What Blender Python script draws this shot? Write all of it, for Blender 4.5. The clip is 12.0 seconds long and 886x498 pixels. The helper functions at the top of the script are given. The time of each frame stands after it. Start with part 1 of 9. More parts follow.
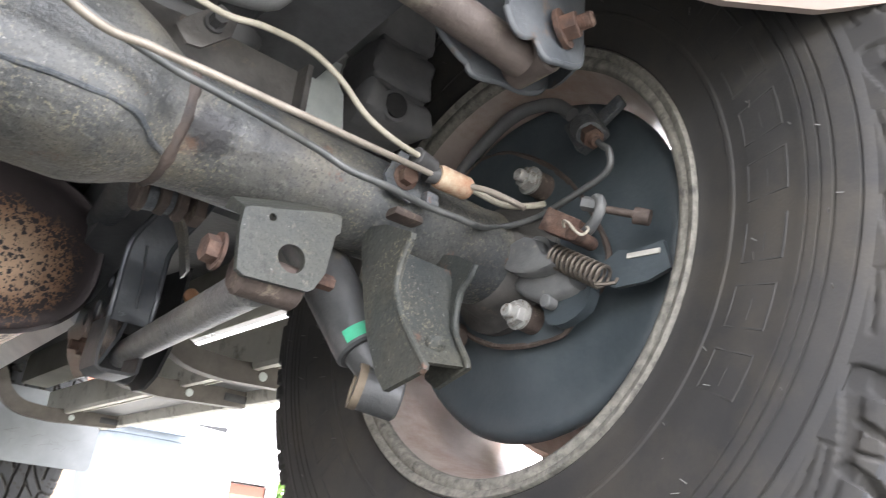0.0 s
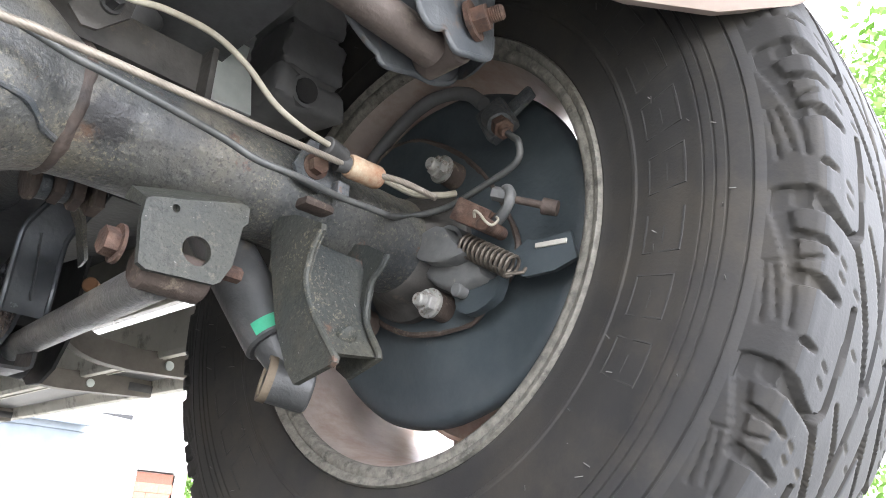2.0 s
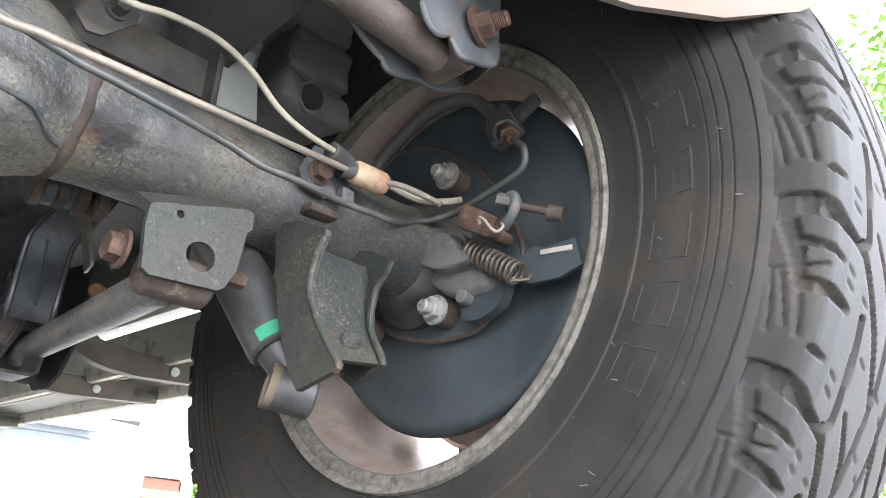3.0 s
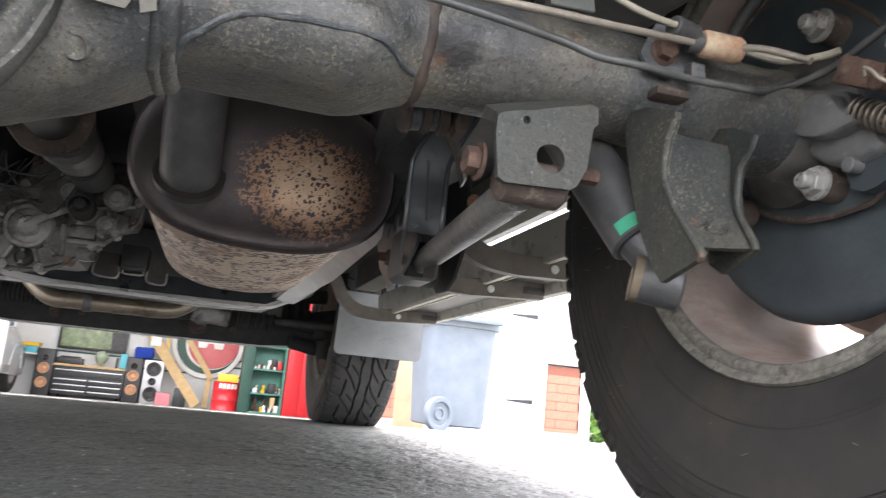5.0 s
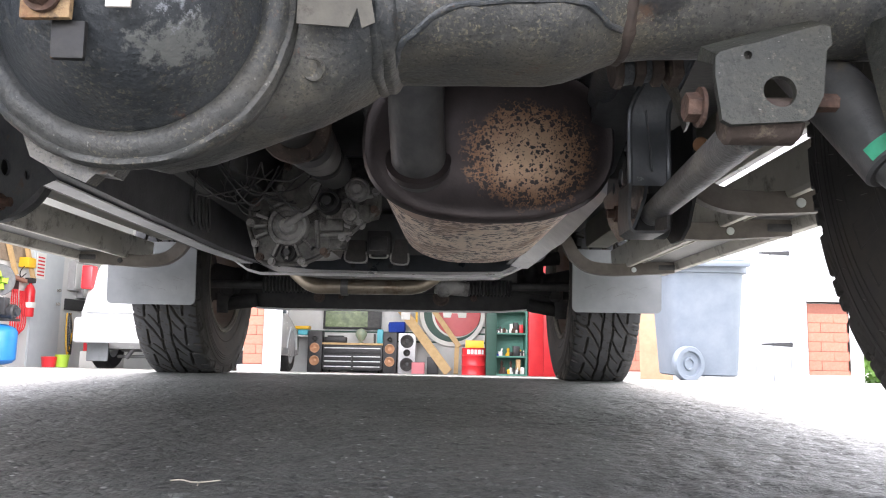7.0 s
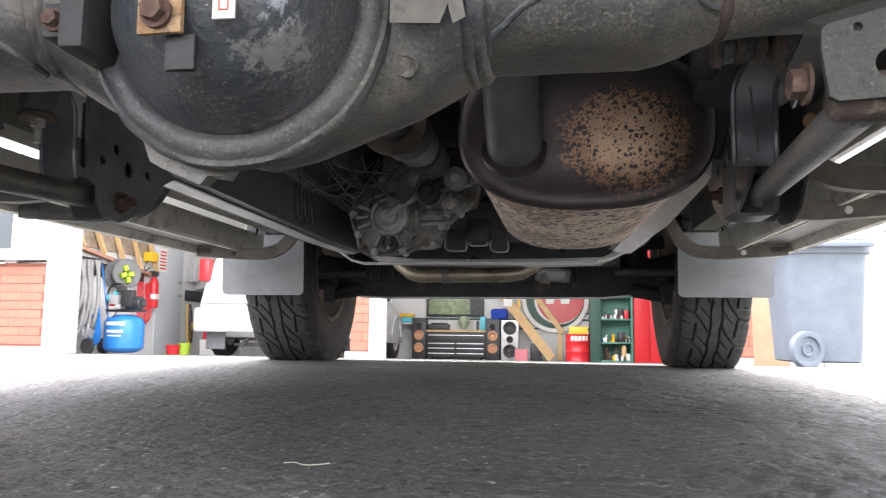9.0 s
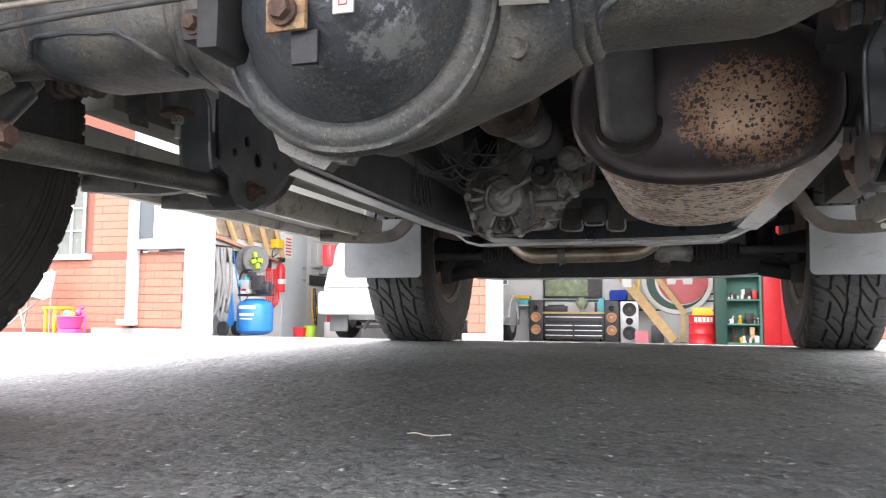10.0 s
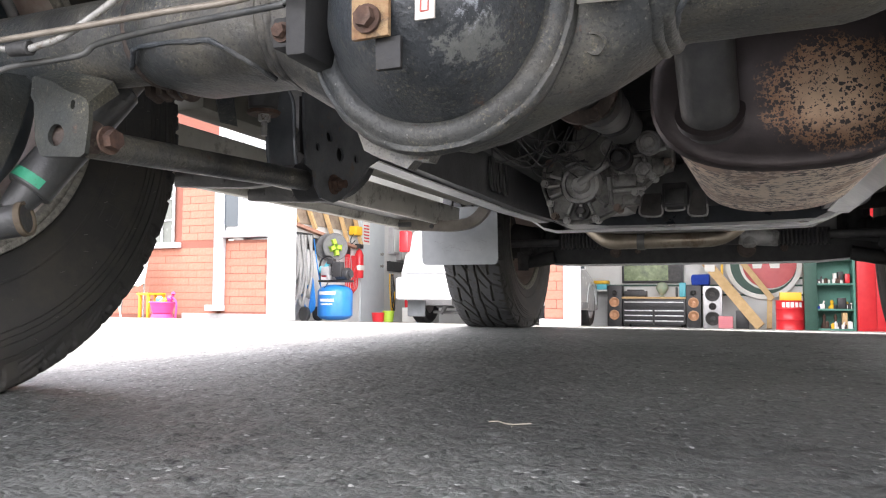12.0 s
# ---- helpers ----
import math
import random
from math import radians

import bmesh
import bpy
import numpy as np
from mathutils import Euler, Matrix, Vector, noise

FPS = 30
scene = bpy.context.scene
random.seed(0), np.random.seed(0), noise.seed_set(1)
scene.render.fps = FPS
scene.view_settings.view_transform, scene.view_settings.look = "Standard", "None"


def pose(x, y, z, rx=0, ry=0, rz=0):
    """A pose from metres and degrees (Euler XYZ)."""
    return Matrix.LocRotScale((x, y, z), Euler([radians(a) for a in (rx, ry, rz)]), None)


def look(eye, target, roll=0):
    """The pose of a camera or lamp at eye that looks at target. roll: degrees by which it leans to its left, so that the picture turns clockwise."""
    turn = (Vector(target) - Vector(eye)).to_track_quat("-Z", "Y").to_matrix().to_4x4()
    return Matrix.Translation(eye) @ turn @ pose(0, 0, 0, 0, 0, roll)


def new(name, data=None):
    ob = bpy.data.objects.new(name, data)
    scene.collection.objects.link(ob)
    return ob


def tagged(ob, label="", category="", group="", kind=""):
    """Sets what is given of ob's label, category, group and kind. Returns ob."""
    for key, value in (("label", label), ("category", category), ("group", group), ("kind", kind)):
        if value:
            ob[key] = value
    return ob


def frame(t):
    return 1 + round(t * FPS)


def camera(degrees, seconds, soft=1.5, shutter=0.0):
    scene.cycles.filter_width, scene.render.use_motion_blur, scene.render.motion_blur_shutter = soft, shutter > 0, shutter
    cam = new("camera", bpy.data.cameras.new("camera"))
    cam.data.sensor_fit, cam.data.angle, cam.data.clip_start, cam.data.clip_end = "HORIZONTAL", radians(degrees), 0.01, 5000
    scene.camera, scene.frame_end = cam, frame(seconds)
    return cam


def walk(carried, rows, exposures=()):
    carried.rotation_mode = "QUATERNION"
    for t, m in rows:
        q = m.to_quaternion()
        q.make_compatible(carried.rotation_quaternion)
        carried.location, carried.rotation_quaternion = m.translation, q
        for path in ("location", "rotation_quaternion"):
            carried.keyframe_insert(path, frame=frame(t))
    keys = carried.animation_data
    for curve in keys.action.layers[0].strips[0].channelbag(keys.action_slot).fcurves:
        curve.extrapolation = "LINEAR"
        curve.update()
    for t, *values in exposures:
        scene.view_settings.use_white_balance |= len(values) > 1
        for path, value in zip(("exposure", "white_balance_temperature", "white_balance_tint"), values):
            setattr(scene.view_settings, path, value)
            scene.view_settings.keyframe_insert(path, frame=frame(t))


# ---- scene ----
cam = camera(61.1, 12.0, soft=1.0, shutter=0.3)
PATH = [
    (0, (0.183, -0.495, 0.101), (1.349, 0.942, 0.86), 6.1),
    (0.5, (0.18, -0.498, 0.109), (1.466, 0.822, 0.886), 2.9),
    (1, (0.177, -0.499, 0.108), (1.491, 0.804, 0.866), 2.7),
    (1.5, (0.18, -0.498, 0.107), (1.521, 0.791, 0.843), 3.0),
    (2, (0.182, -0.499, 0.108), (1.526, 0.791, 0.836), 3.4),
    (2.5, (0.183, -0.499, 0.108), (1.523, 0.796, 0.834), 3.7),
    (2.7, (0.184, -0.499, 0.108), (1.517, 0.795, 0.847), 3.7),
    (4.3, (0.19, -0.498, 0.111), (1.286, 1.068, 0.705), 3.8),
    (4.5, (0.197, -0.5, 0.11), (1.095, 1.2, 0.663), 4.8),
    (5, (0.201, -0.501, 0.112), (0.774, 1.374, 0.508), 5.5),
    (5.5, (0.197, -0.509, 0.113), (0.549, 1.432, 0.442), 3.7),
    (6, (0.196, -0.513, 0.114), (0.355, 1.462, 0.383), 2.1),
    (6.5, (0.196, -0.516, 0.114), (0.252, 1.468, 0.362), 1.4),
    (8.3, (0.198, -0.521, 0.117), (0.062, 1.453, 0.408), 1.0),
    (8.5, (0.199, -0.522, 0.116), (0.039, 1.451, 0.397), 1.0),
    (9, (0.2, -0.525, 0.116), (-0.076, 1.444, 0.333), 0.7),
    (9.5, (0.201, -0.531, 0.112), (-0.235, 1.412, 0.294), 0.5),
    (10, (0.204, -0.54, 0.111), (-0.372, 1.368, 0.279), 0.4),
    (10.5, (0.206, -0.543, 0.111), (-0.468, 1.332, 0.276), 0.5),
    (11, (0.207, -0.547, 0.11), (-0.539, 1.301, 0.284), 0.7),
    (11.5, (0.21, -0.55, 0.109), (-0.588, 1.275, 0.297), 0.6),
    (12, (0.206, -0.556, 0.117), (-0.561, 1.287, 0.244), 0.3),
]
EXPOSURES = [(0, 4.73, 6800, 15), (0.5, 4.43, 6800, 14), (1.0, 4.18, 6850, 13), (1.5, 4.63, 6700, 14), (2.5, 4.58, 6700, 14), (4.3, 5.03, 6600, 15), (4.6, 4.73, 6600, 15), (5.0, 3.98, 6850, 16), (6.0, 3.96, 6900, 17), (6.7, 3.88, 6750, 17), (8.5, 3.68, 6850, 17), (10, 3.76, 6850, 17), (12, 3.73, 6900, 17)]
walk(cam, [(t, look(eye, target, roll)) for t, eye, target, roll in PATH], exposures=EXPOSURES)

# ---------------------------------------------------------------- light
SUN_EL, SUN_AZ = 80.0, 25.0
world = bpy.data.worlds.new("sky")
scene.world = world
world.use_nodes = True
wn = world.node_tree.nodes
sky = wn.new("ShaderNodeTexSky")
sky.sky_type = "NISHITA"
sky.sun_disc = False
sky.sun_elevation = radians(SUN_EL)
sky.sun_rotation = radians(SUN_AZ)
sky.dust_density = 4.0
sky.air_density = 1.0
hsv = wn.new("ShaderNodeHueSaturation")
hsv.inputs["Saturation"].default_value = 0.35
world.node_tree.links.new(sky.outputs["Color"], hsv.inputs["Color"])
world.node_tree.links.new(hsv.outputs["Color"], wn["Background"].inputs["Color"])
wn["Background"].inputs["Strength"].default_value = 0.15
sun_data = bpy.data.lights.new("sun", "SUN")
sun_data.energy, sun_data.angle, sun_data.color = 0.18, radians(50), (1.0, 0.96, 0.9)
sun = new("sun", sun_data)
sun.matrix_world = look((1.47, 3.15, 19.7), (0, 0, 0))


# fill lamps added in the two open garage doors to brighten the inside
for x_, w_, e_ in ((-3.35, 2.9, 7.0), (0.2, 3.0, 5.5)):
    la = bpy.data.lights.new("door_daylight", "AREA")
    la.shape, la.size, la.size_y, la.energy, la.color = "RECTANGLE", w_, 0.9, e_, (0.96, 0.98, 1.0)
    lo = new("door_daylight", la)
    lo.matrix_world = look((x_, 7.3, 1.5), (x_, 12.0, 0.4))


# ---------------------------------------------------------------- materials
def links(m):
    return m.node_tree.nodes, m.node_tree.links


def surface(name, c1, c2, scale=20.0, rough=0.6, metal=0.0, bump=0.2, bump_scale=150.0, c3=None, c3_scale=6.0, c3_at=0.6, c3_soft=0.08, spec=0.5, vary=0.0):
    """Two-tone noise over a base colour, a third tone in patches, fine relief, uneven gloss."""
    m = bpy.data.materials.new(name)
    m.use_nodes = True
    n, l = links(m)
    b = n["Principled BSDF"]
    co = n.new("ShaderNodeTexCoord")
    n1 = n.new("ShaderNodeTexNoise")
    n1.inputs["Scale"].default_value, n1.inputs["Detail"].default_value, n1.inputs["Roughness"].default_value = scale, 6.0, 0.65
    l.new(co.outputs["Object"], n1.inputs["Vector"])
    ramp = n.new("ShaderNodeValToRGB")
    ramp.color_ramp.elements[0].position, ramp.color_ramp.elements[1].position = 0.32, 0.68
    ramp.color_ramp.elements[0].color, ramp.color_ramp.elements[1].color = (*c1, 1), (*c2, 1)
    l.new(n1.outputs["Fac"], ramp.inputs["Fac"])
    colour = ramp.outputs["Color"]
    if c3:
        n3 = n.new("ShaderNodeTexNoise")
        n3.inputs["Scale"].default_value, n3.inputs["Detail"].default_value, n3.inputs["Roughness"].default_value = c3_scale, 8.0, 0.7
        l.new(co.outputs["Object"], n3.inputs["Vector"])
        r3 = n.new("ShaderNodeValToRGB")
        r3.color_ramp.elements[0].position, r3.color_ramp.elements[1].position = c3_at - c3_soft, c3_at + c3_soft
        l.new(n3.outputs["Fac"], r3.inputs["Fac"])
        mix = n.new("ShaderNodeMixRGB")
        mix.inputs["Color2"].default_value = (*c3, 1)
        l.new(r3.outputs["Color"], mix.inputs["Fac"])
        l.new(colour, mix.inputs["Color1"])
        colour = mix.outputs["Color"]
    if vary:
        info = n.new("ShaderNodeObjectInfo")
        hs = n.new("ShaderNodeHueSaturation")
        mr = n.new("ShaderNodeMapRange")
        mr.inputs["To Min"].default_value, mr.inputs["To Max"].default_value = 1 - vary, 1 + vary
        l.new(info.outputs["Random"], mr.inputs["Value"])
        l.new(mr.outputs["Result"], hs.inputs["Value"])
        l.new(colour, hs.inputs["Color"])
        colour = hs.outputs["Color"]
    l.new(colour, b.inputs["Base Color"])
    b.inputs["Metallic"].default_value = metal
    b.inputs["Specular IOR Level"].default_value = spec
    rr = n.new("ShaderNodeMapRange")
    rr.inputs["To Min"].default_value, rr.inputs["To Max"].default_value = max(0.05, rough - 0.12), min(1, rough + 0.12)
    l.new(n1.outputs["Fac"], rr.inputs["Value"])
    l.new(rr.outputs["Result"], b.inputs["Roughness"])
    if bump:
        nb = n.new("ShaderNodeTexNoise")
        nb.inputs["Scale"].default_value, nb.inputs["Detail"].default_value = bump_scale, 4.0
        l.new(co.outputs["Object"], nb.inputs["Vector"])
        bp = n.new("ShaderNodeBump")
        bp.inputs["Strength"].default_value, bp.inputs["Distance"].default_value = bump, 0.3 / bump_scale
        l.new(nb.outputs["Fac"], bp.inputs["Height"])
        l.new(bp.outputs["Normal"], b.inputs["Normal"])
    return m


def speckled(name, base, spot, edge, scale=140.0):
    """Flaking heat-proof coat: pale metal with dark flakes of several sizes."""
    m = surface(name, base, tuple(v * 1.15 for v in base), 14, 0.5, 0.05, 0.3, 250)
    n, l = links(m)
    b = n["Principled BSDF"]
    old = b.inputs["Base Color"].links[0].from_socket
    co = n.new("ShaderNodeTexCoord")
    fine = n.new("ShaderNodeTexNoise")
    fine.inputs["Scale"].default_value, fine.inputs["Detail"].default_value, fine.inputs["Roughness"].default_value = scale, 3.0, 0.6
    wide = n.new("ShaderNodeTexNoise")
    wide.inputs["Scale"].default_value, wide.inputs["Detail"].default_value = 9.0, 3.0
    l.new(co.outputs["Object"], fine.inputs["Vector"])
    l.new(co.outputs["Object"], wide.inputs["Vector"])
    add = n.new("ShaderNodeMath")
    add.operation = "MULTIPLY_ADD"
    add.inputs[1].default_value = 0.42
    l.new(wide.outputs["Fac"], add.inputs[0])
    l.new(fine.outputs["Fac"], add.inputs[2])
    r = n.new("ShaderNodeValToRGB")
    r.color_ramp.elements[0].position, r.color_ramp.elements[1].position = 0.735, 0.75
    l.new(add.outputs["Value"], r.inputs["Fac"])
    mix = n.new("ShaderNodeMixRGB")
    mix.inputs["Color2"].default_value = (*spot, 1)
    l.new(r.outputs["Color"], mix.inputs["Fac"])
    l.new(old, mix.inputs["Color1"])
    r2 = n.new("ShaderNodeValToRGB")
    r2.color_ramp.elements[0].position, r2.color_ramp.elements[1].position = 0.5, 0.66
    l.new(wide.outputs["Fac"], r2.inputs["Fac"])
    mix2 = n.new("ShaderNodeMixRGB")
    mix2.inputs["Color2"].default_value = (*edge, 1)
    l.new(r2.outputs["Color"], mix2.inputs["Fac"])
    l.new(mix.outputs["Color"], mix2.inputs["Color1"])
    l.new(mix2.outputs["Color"], b.inputs["Base Color"])
    return m


def aggregate(name):
    """Rolled asphalt: dark binder with pale and dark stones, pits, and wide worn patches."""
    m = bpy.data.materials.new(name)
    m.use_nodes = True
    n, l = links(m)
    b = n["Principled BSDF"]
    co = n.new("ShaderNodeTexCoord")
    v = n.new("ShaderNodeTexVoronoi")
    v.inputs["Scale"].default_value = 260.0
    v2 = n.new("ShaderNodeTexVoronoi")
    v2.inputs["Scale"].default_value = 70.0
    n1 = n.new("ShaderNodeTexNoise")
    n1.inputs["Scale"].default_value, n1.inputs["Detail"].default_value = 2.2, 6.0
    n2 = n.new("ShaderNodeTexNoise")
    n2.inputs["Scale"].default_value, n2.inputs["Detail"].default_value, n2.inputs["Roughness"].default_value = 60.0, 7.0, 0.7
    n3 = n.new("ShaderNodeTexNoise")
    n3.inputs["Scale"].default_value, n3.inputs["Detail"].default_value, n3.inputs["Roughness"].default_value = 24.0, 6.0, 0.62
    for t in (v, v2, n1, n2, n3):
        l.new(co.outputs["Object"], t.inputs["Vector"])
    sep = n.new("ShaderNodeSeparateColor")
    l.new(v.outputs["Color"], sep.inputs["Color"])
    stones = n.new("ShaderNodeValToRGB")
    els = stones.color_ramp.elements
    els[0].position, els[0].color = 0.0, (0.070, 0.076, 0.068, 1)
    els[1].position, els[1].color = 1.0, (0.5, 0.5, 0.48, 1)
    for p, c in ((0.4, 0.112), (0.93, 0.15), (0.985, 0.2)):
        e = els.new(p)
        e.color = (c * 0.985, c * 1.02, c * 0.95, 1)
    l.new(sep.outputs["Red"], stones.inputs["Fac"])
    patch = n.new("ShaderNodeMapRange")
    patch.inputs["From Min"].default_value, patch.inputs["From Max"].default_value = 0.3, 0.7
    patch.inputs["To Min"].default_value, patch.inputs["To Max"].default_value = 0.62, 1.38
    l.new(n1.outputs["Fac"], patch.inputs["Value"])
    hs = n.new("ShaderNodeHueSaturation")
    l.new(patch.outputs["Result"], hs.inputs["Value"])
    l.new(stones.outputs["Color"], hs.inputs["Color"])
    # tar shows black in the pits between the stones
    pit = n.new("ShaderNodeMapRange")
    pit.inputs["From Min"].default_value, pit.inputs["From Max"].default_value = 0.44, 0.36
    l.new(n2.outputs["Fac"], pit.inputs["Value"])
    tar = n.new("ShaderNodeMixRGB")
    tar.inputs["Color2"].default_value = (0.02, 0.02, 0.021, 1)
    l.new(pit.outputs["Result"], tar.inputs["Fac"])
    l.new(hs.outputs["Color"], tar.inputs["Color1"])
    l.new(tar.outputs["Color"], b.inputs["Base Color"])
    b.inputs["Roughness"].default_value = 0.52
    b.inputs["Specular IOR Level"].default_value = 0.5
    height = n3.outputs["Fac"]
    for src, k in ((v.outputs["Distance"], -0.12), (n2.outputs["Fac"], 0.55), (v2.outputs["Distance"], -0.35)):
        add = n.new("ShaderNodeMath")
        add.operation = "MULTIPLY_ADD"
        add.inputs[1].default_value = k
        l.new(src, add.inputs[0])
        l.new(height, add.inputs[2])
        height = add.outputs["Value"]
    bp = n.new("ShaderNodeBump")
    bp.inputs["Strength"].default_value, bp.inputs["Distance"].default_value = 1.0, 0.0065
    l.new(height, bp.inputs["Height"])
    l.new(bp.outputs["Normal"], b.inputs["Normal"])
    return m


def weathered(name, low, high, dust=1.0, dull=0.0):
    """Old chassis paint: wide blotches, clustered yellowish dirt, rust pits and oily dark stains."""
    m = bpy.data.materials.new(name)
    m.use_nodes = True
    n, l = links(m)
    b = n["Principled BSDF"]
    co = n.new("ShaderNodeTexCoord")

    def tex(scale, detail=6.0, rough=0.65):
        t = n.new("ShaderNodeTexNoise")
        t.inputs["Scale"].default_value, t.inputs["Detail"].default_value, t.inputs["Roughness"].default_value = scale, detail, rough
        l.new(co.outputs["Object"], t.inputs["Vector"])
        return t.outputs["Fac"]

    def ramp(v, lo, hi):
        r = n.new("ShaderNodeMapRange")
        r.inputs["From Min"].default_value, r.inputs["From Max"].default_value = lo, hi
        l.new(v, r.inputs["Value"])
        return r.outputs["Result"]

    def over(base, colour, fac):
        x = n.new("ShaderNodeMixRGB")
        x.inputs["Color2"].default_value = (*colour, 1)
        l.new(fac, x.inputs["Fac"])
        l.new(base, x.inputs["Color1"])
        return x.outputs["Color"]

    def times(a, c):
        x = n.new("ShaderNodeMath")
        x.operation = "MULTIPLY"
        l.new(a, x.inputs[0])
        if isinstance(c, float):
            x.inputs[1].default_value = c
        else:
            l.new(c, x.inputs[1])
        return x.outputs["Value"]

    first = n.new("ShaderNodeMixRGB")
    first.inputs["Color1"].default_value, first.inputs["Color2"].default_value = (*low, 1), (*high, 1)
    blot = tex(9.0, 8.0, 0.56)
    l.new(ramp(blot, 0.3, 0.7), first.inputs["Fac"])
    col = first.outputs["Color"]
    # bluish film and brown dust in wide areas
    col = over(col, (low[0] * 0.9, low[1] * 1.05, low[2] * 1.2), times(ramp(tex(7.0, 5.0, 0.55), 0.5, 0.62), 0.6))
    col = over(col, (high[0] * 1.0, high[1] * 0.9, high[2] * 0.74), times(ramp(tex(9.0, 6.0, 0.6), 0.52, 0.66), 0.6 * dust))
    grit = tex(260.0, 4.0, 0.6)
    col = over(col, tuple(v * 1.5 for v in high), times(ramp(grit, 0.55, 0.67), 0.3))
    col = over(col, tuple(v * 0.5 for v in low), times(ramp(tex(420.0, 3.0, 0.6), 0.45, 0.34), 0.55))
    col = over(col, tuple(v * 0.4 for v in low), times(ramp(tex(110.0, 6.0, 0.7), 0.46, 0.36), 0.32))
    # clustered pale yellow specks
    where = ramp(tex(17.0, 4.0, 0.6), 0.47, 0.60)
    col = over(col, (0.30, 0.265, 0.18), times(times(ramp(tex(330.0, 4.0, 0.7), 0.55, 0.62), where), 0.5 * dust))
    col = over(col, (0.40, 0.36, 0.24), times(times(ramp(tex(95.0, 6.0, 0.75), 0.62, 0.66), where), 0.45 * dust))
    col = over(col, (0.03, 0.028, 0.026), times(times(ramp(tex(120.0, 5.0, 0.7), 0.56, 0.6), ramp(tex(13.0, 3.0), 0.54, 0.62)), 0.6))
    col = over(col, (0.34, 0.33, 0.3), times(ramp(tex(300.0, 1.0), 0.74, 0.77), 0.4))
    # rust pits and bleeding
    col = over(col, (0.13, 0.068, 0.045), times(ramp(tex(26.0, 9.0, 0.78), 0.61, 0.66), 0.75))
    # dark oil
    col = over(col, (0.024, 0.025, 0.027), times(ramp(tex(5.0, 6.0, 0.58), 0.55, 0.64), 0.8))
    l.new(col, b.inputs["Base Color"])
    rough = ramp(blot, 0.2, 0.8)
    lo = n.new("ShaderNodeMapRange")
    lo.inputs["To Min"].default_value, lo.inputs["To Max"].default_value = 0.27 + dull, 0.58 + dull
    l.new(rough, lo.inputs["Value"])
    l.new(lo.outputs["Result"], b.inputs["Roughness"])
    b.inputs["Metallic"].default_value = 0.05
    b.inputs["Specular IOR Level"].default_value = 0.55
    height = n.new("ShaderNodeMath")
    height.operation = "MULTIPLY_ADD"
    height.inputs[1].default_value = 0.4
    l.new(grit, height.inputs[0])
    l.new(tex(60.0, 5.0, 0.55), height.inputs[2])
    bp = n.new("ShaderNodeBump")
    bp.inputs["Strength"].default_value, bp.inputs["Distance"].default_value = 0.7, 0.0028
    l.new(height.outputs["Value"], bp.inputs["Height"])
    l.new(bp.outputs["Normal"], b.inputs["Normal"])
    return m


def worn_patch(m, centre, r0, r1, bare, ragged=0.12, cover=0.75):
    """A ragged patch rubbed through to paler metal round a spot."""
    n, l = links(m)
    b = n["Principled BSDF"]
    old = b.inputs["Base Color"].links[0].from_socket
    co = n.new("ShaderNodeTexCoord")
    d = n.new("ShaderNodeVectorMath")
    d.operation = "DISTANCE"
    d.inputs[1].default_value = centre
    l.new(co.outputs["Object"], d.inputs[0])
    wob = n.new("ShaderNodeTexNoise")
    wob.inputs["Scale"].default_value, wob.inputs["Detail"].default_value, wob.inputs["Roughness"].default_value = 38.0, 9.0, 0.75
    l.new(co.outputs["Object"], wob.inputs["Vector"])
    ad = n.new("ShaderNodeMath")
    ad.operation = "MULTIPLY_ADD"
    ad.inputs[1].default_value = ragged
    l.new(wob.outputs["Fac"], ad.inputs[0])
    l.new(d.outputs["Value"], ad.inputs[2])
    r = n.new("ShaderNodeMapRange")
    r.inputs["From Min"].default_value, r.inputs["From Max"].default_value = r1 + ragged * 0.42, r0 + ragged * 0.42
    l.new(ad.outputs["Value"], r.inputs["Value"])
    half = n.new("ShaderNodeMath")
    half.operation = "MULTIPLY"
    half.inputs[1].default_value = cover
    l.new(r.outputs["Result"], half.inputs[0])
    mix = n.new("ShaderNodeMixRGB")
    mix.inputs["Color2"].default_value = (*bare, 1)
    l.new(half.outputs["Value"], mix.inputs["Fac"])
    l.new(old, mix.inputs["Color1"])
    l.new(mix.outputs["Color"], b.inputs["Base Color"])
    return m


def plain(name, c, rough=0.5, metal=0.0, emit=0.0):
    m = bpy.data.materials.new(name)
    m.use_nodes = True
    b = m.node_tree.nodes["Principled BSDF"]
    b.inputs["Base Color"].default_value = (*c, 1)
    b.inputs["Roughness"].default_value = rough
    b.inputs["Metallic"].default_value = metal
    if emit:
        b.inputs["Emission Color"].default_value = (*c, 1)
        b.inputs["Emission Strength"].default_value = emit
    return m


ASPHALT = aggregate("asphalt")
AXLE = weathered("weathered_axle_paint", (0.034, 0.038, 0.041), (0.150, 0.145, 0.128))
ARM = weathered("dull_arm_paint", (0.11, 0.113, 0.115), (0.26, 0.255, 0.24), 0.6)
worn_patch(AXLE, (0.336, -0.055, 0.346), 0.016, 0.026, (0.015, 0.015, 0.016), 0.05, 0.95)
worn_patch(AXLE, (0.324, -0.05, 0.330), 0.004, 0.012, (0.17, 0.085, 0.045), 0.03, 0.8)
worn_patch(AXLE, (0.264, -0.072, 0.313), 0.002, 0.007, (0.13, 0.07, 0.045), 0.02, 0.8)
BRACKET = weathered("weathered_bracket_paint", (0.026, 0.031, 0.030), (0.076, 0.075, 0.060), 0.8, 0.22)
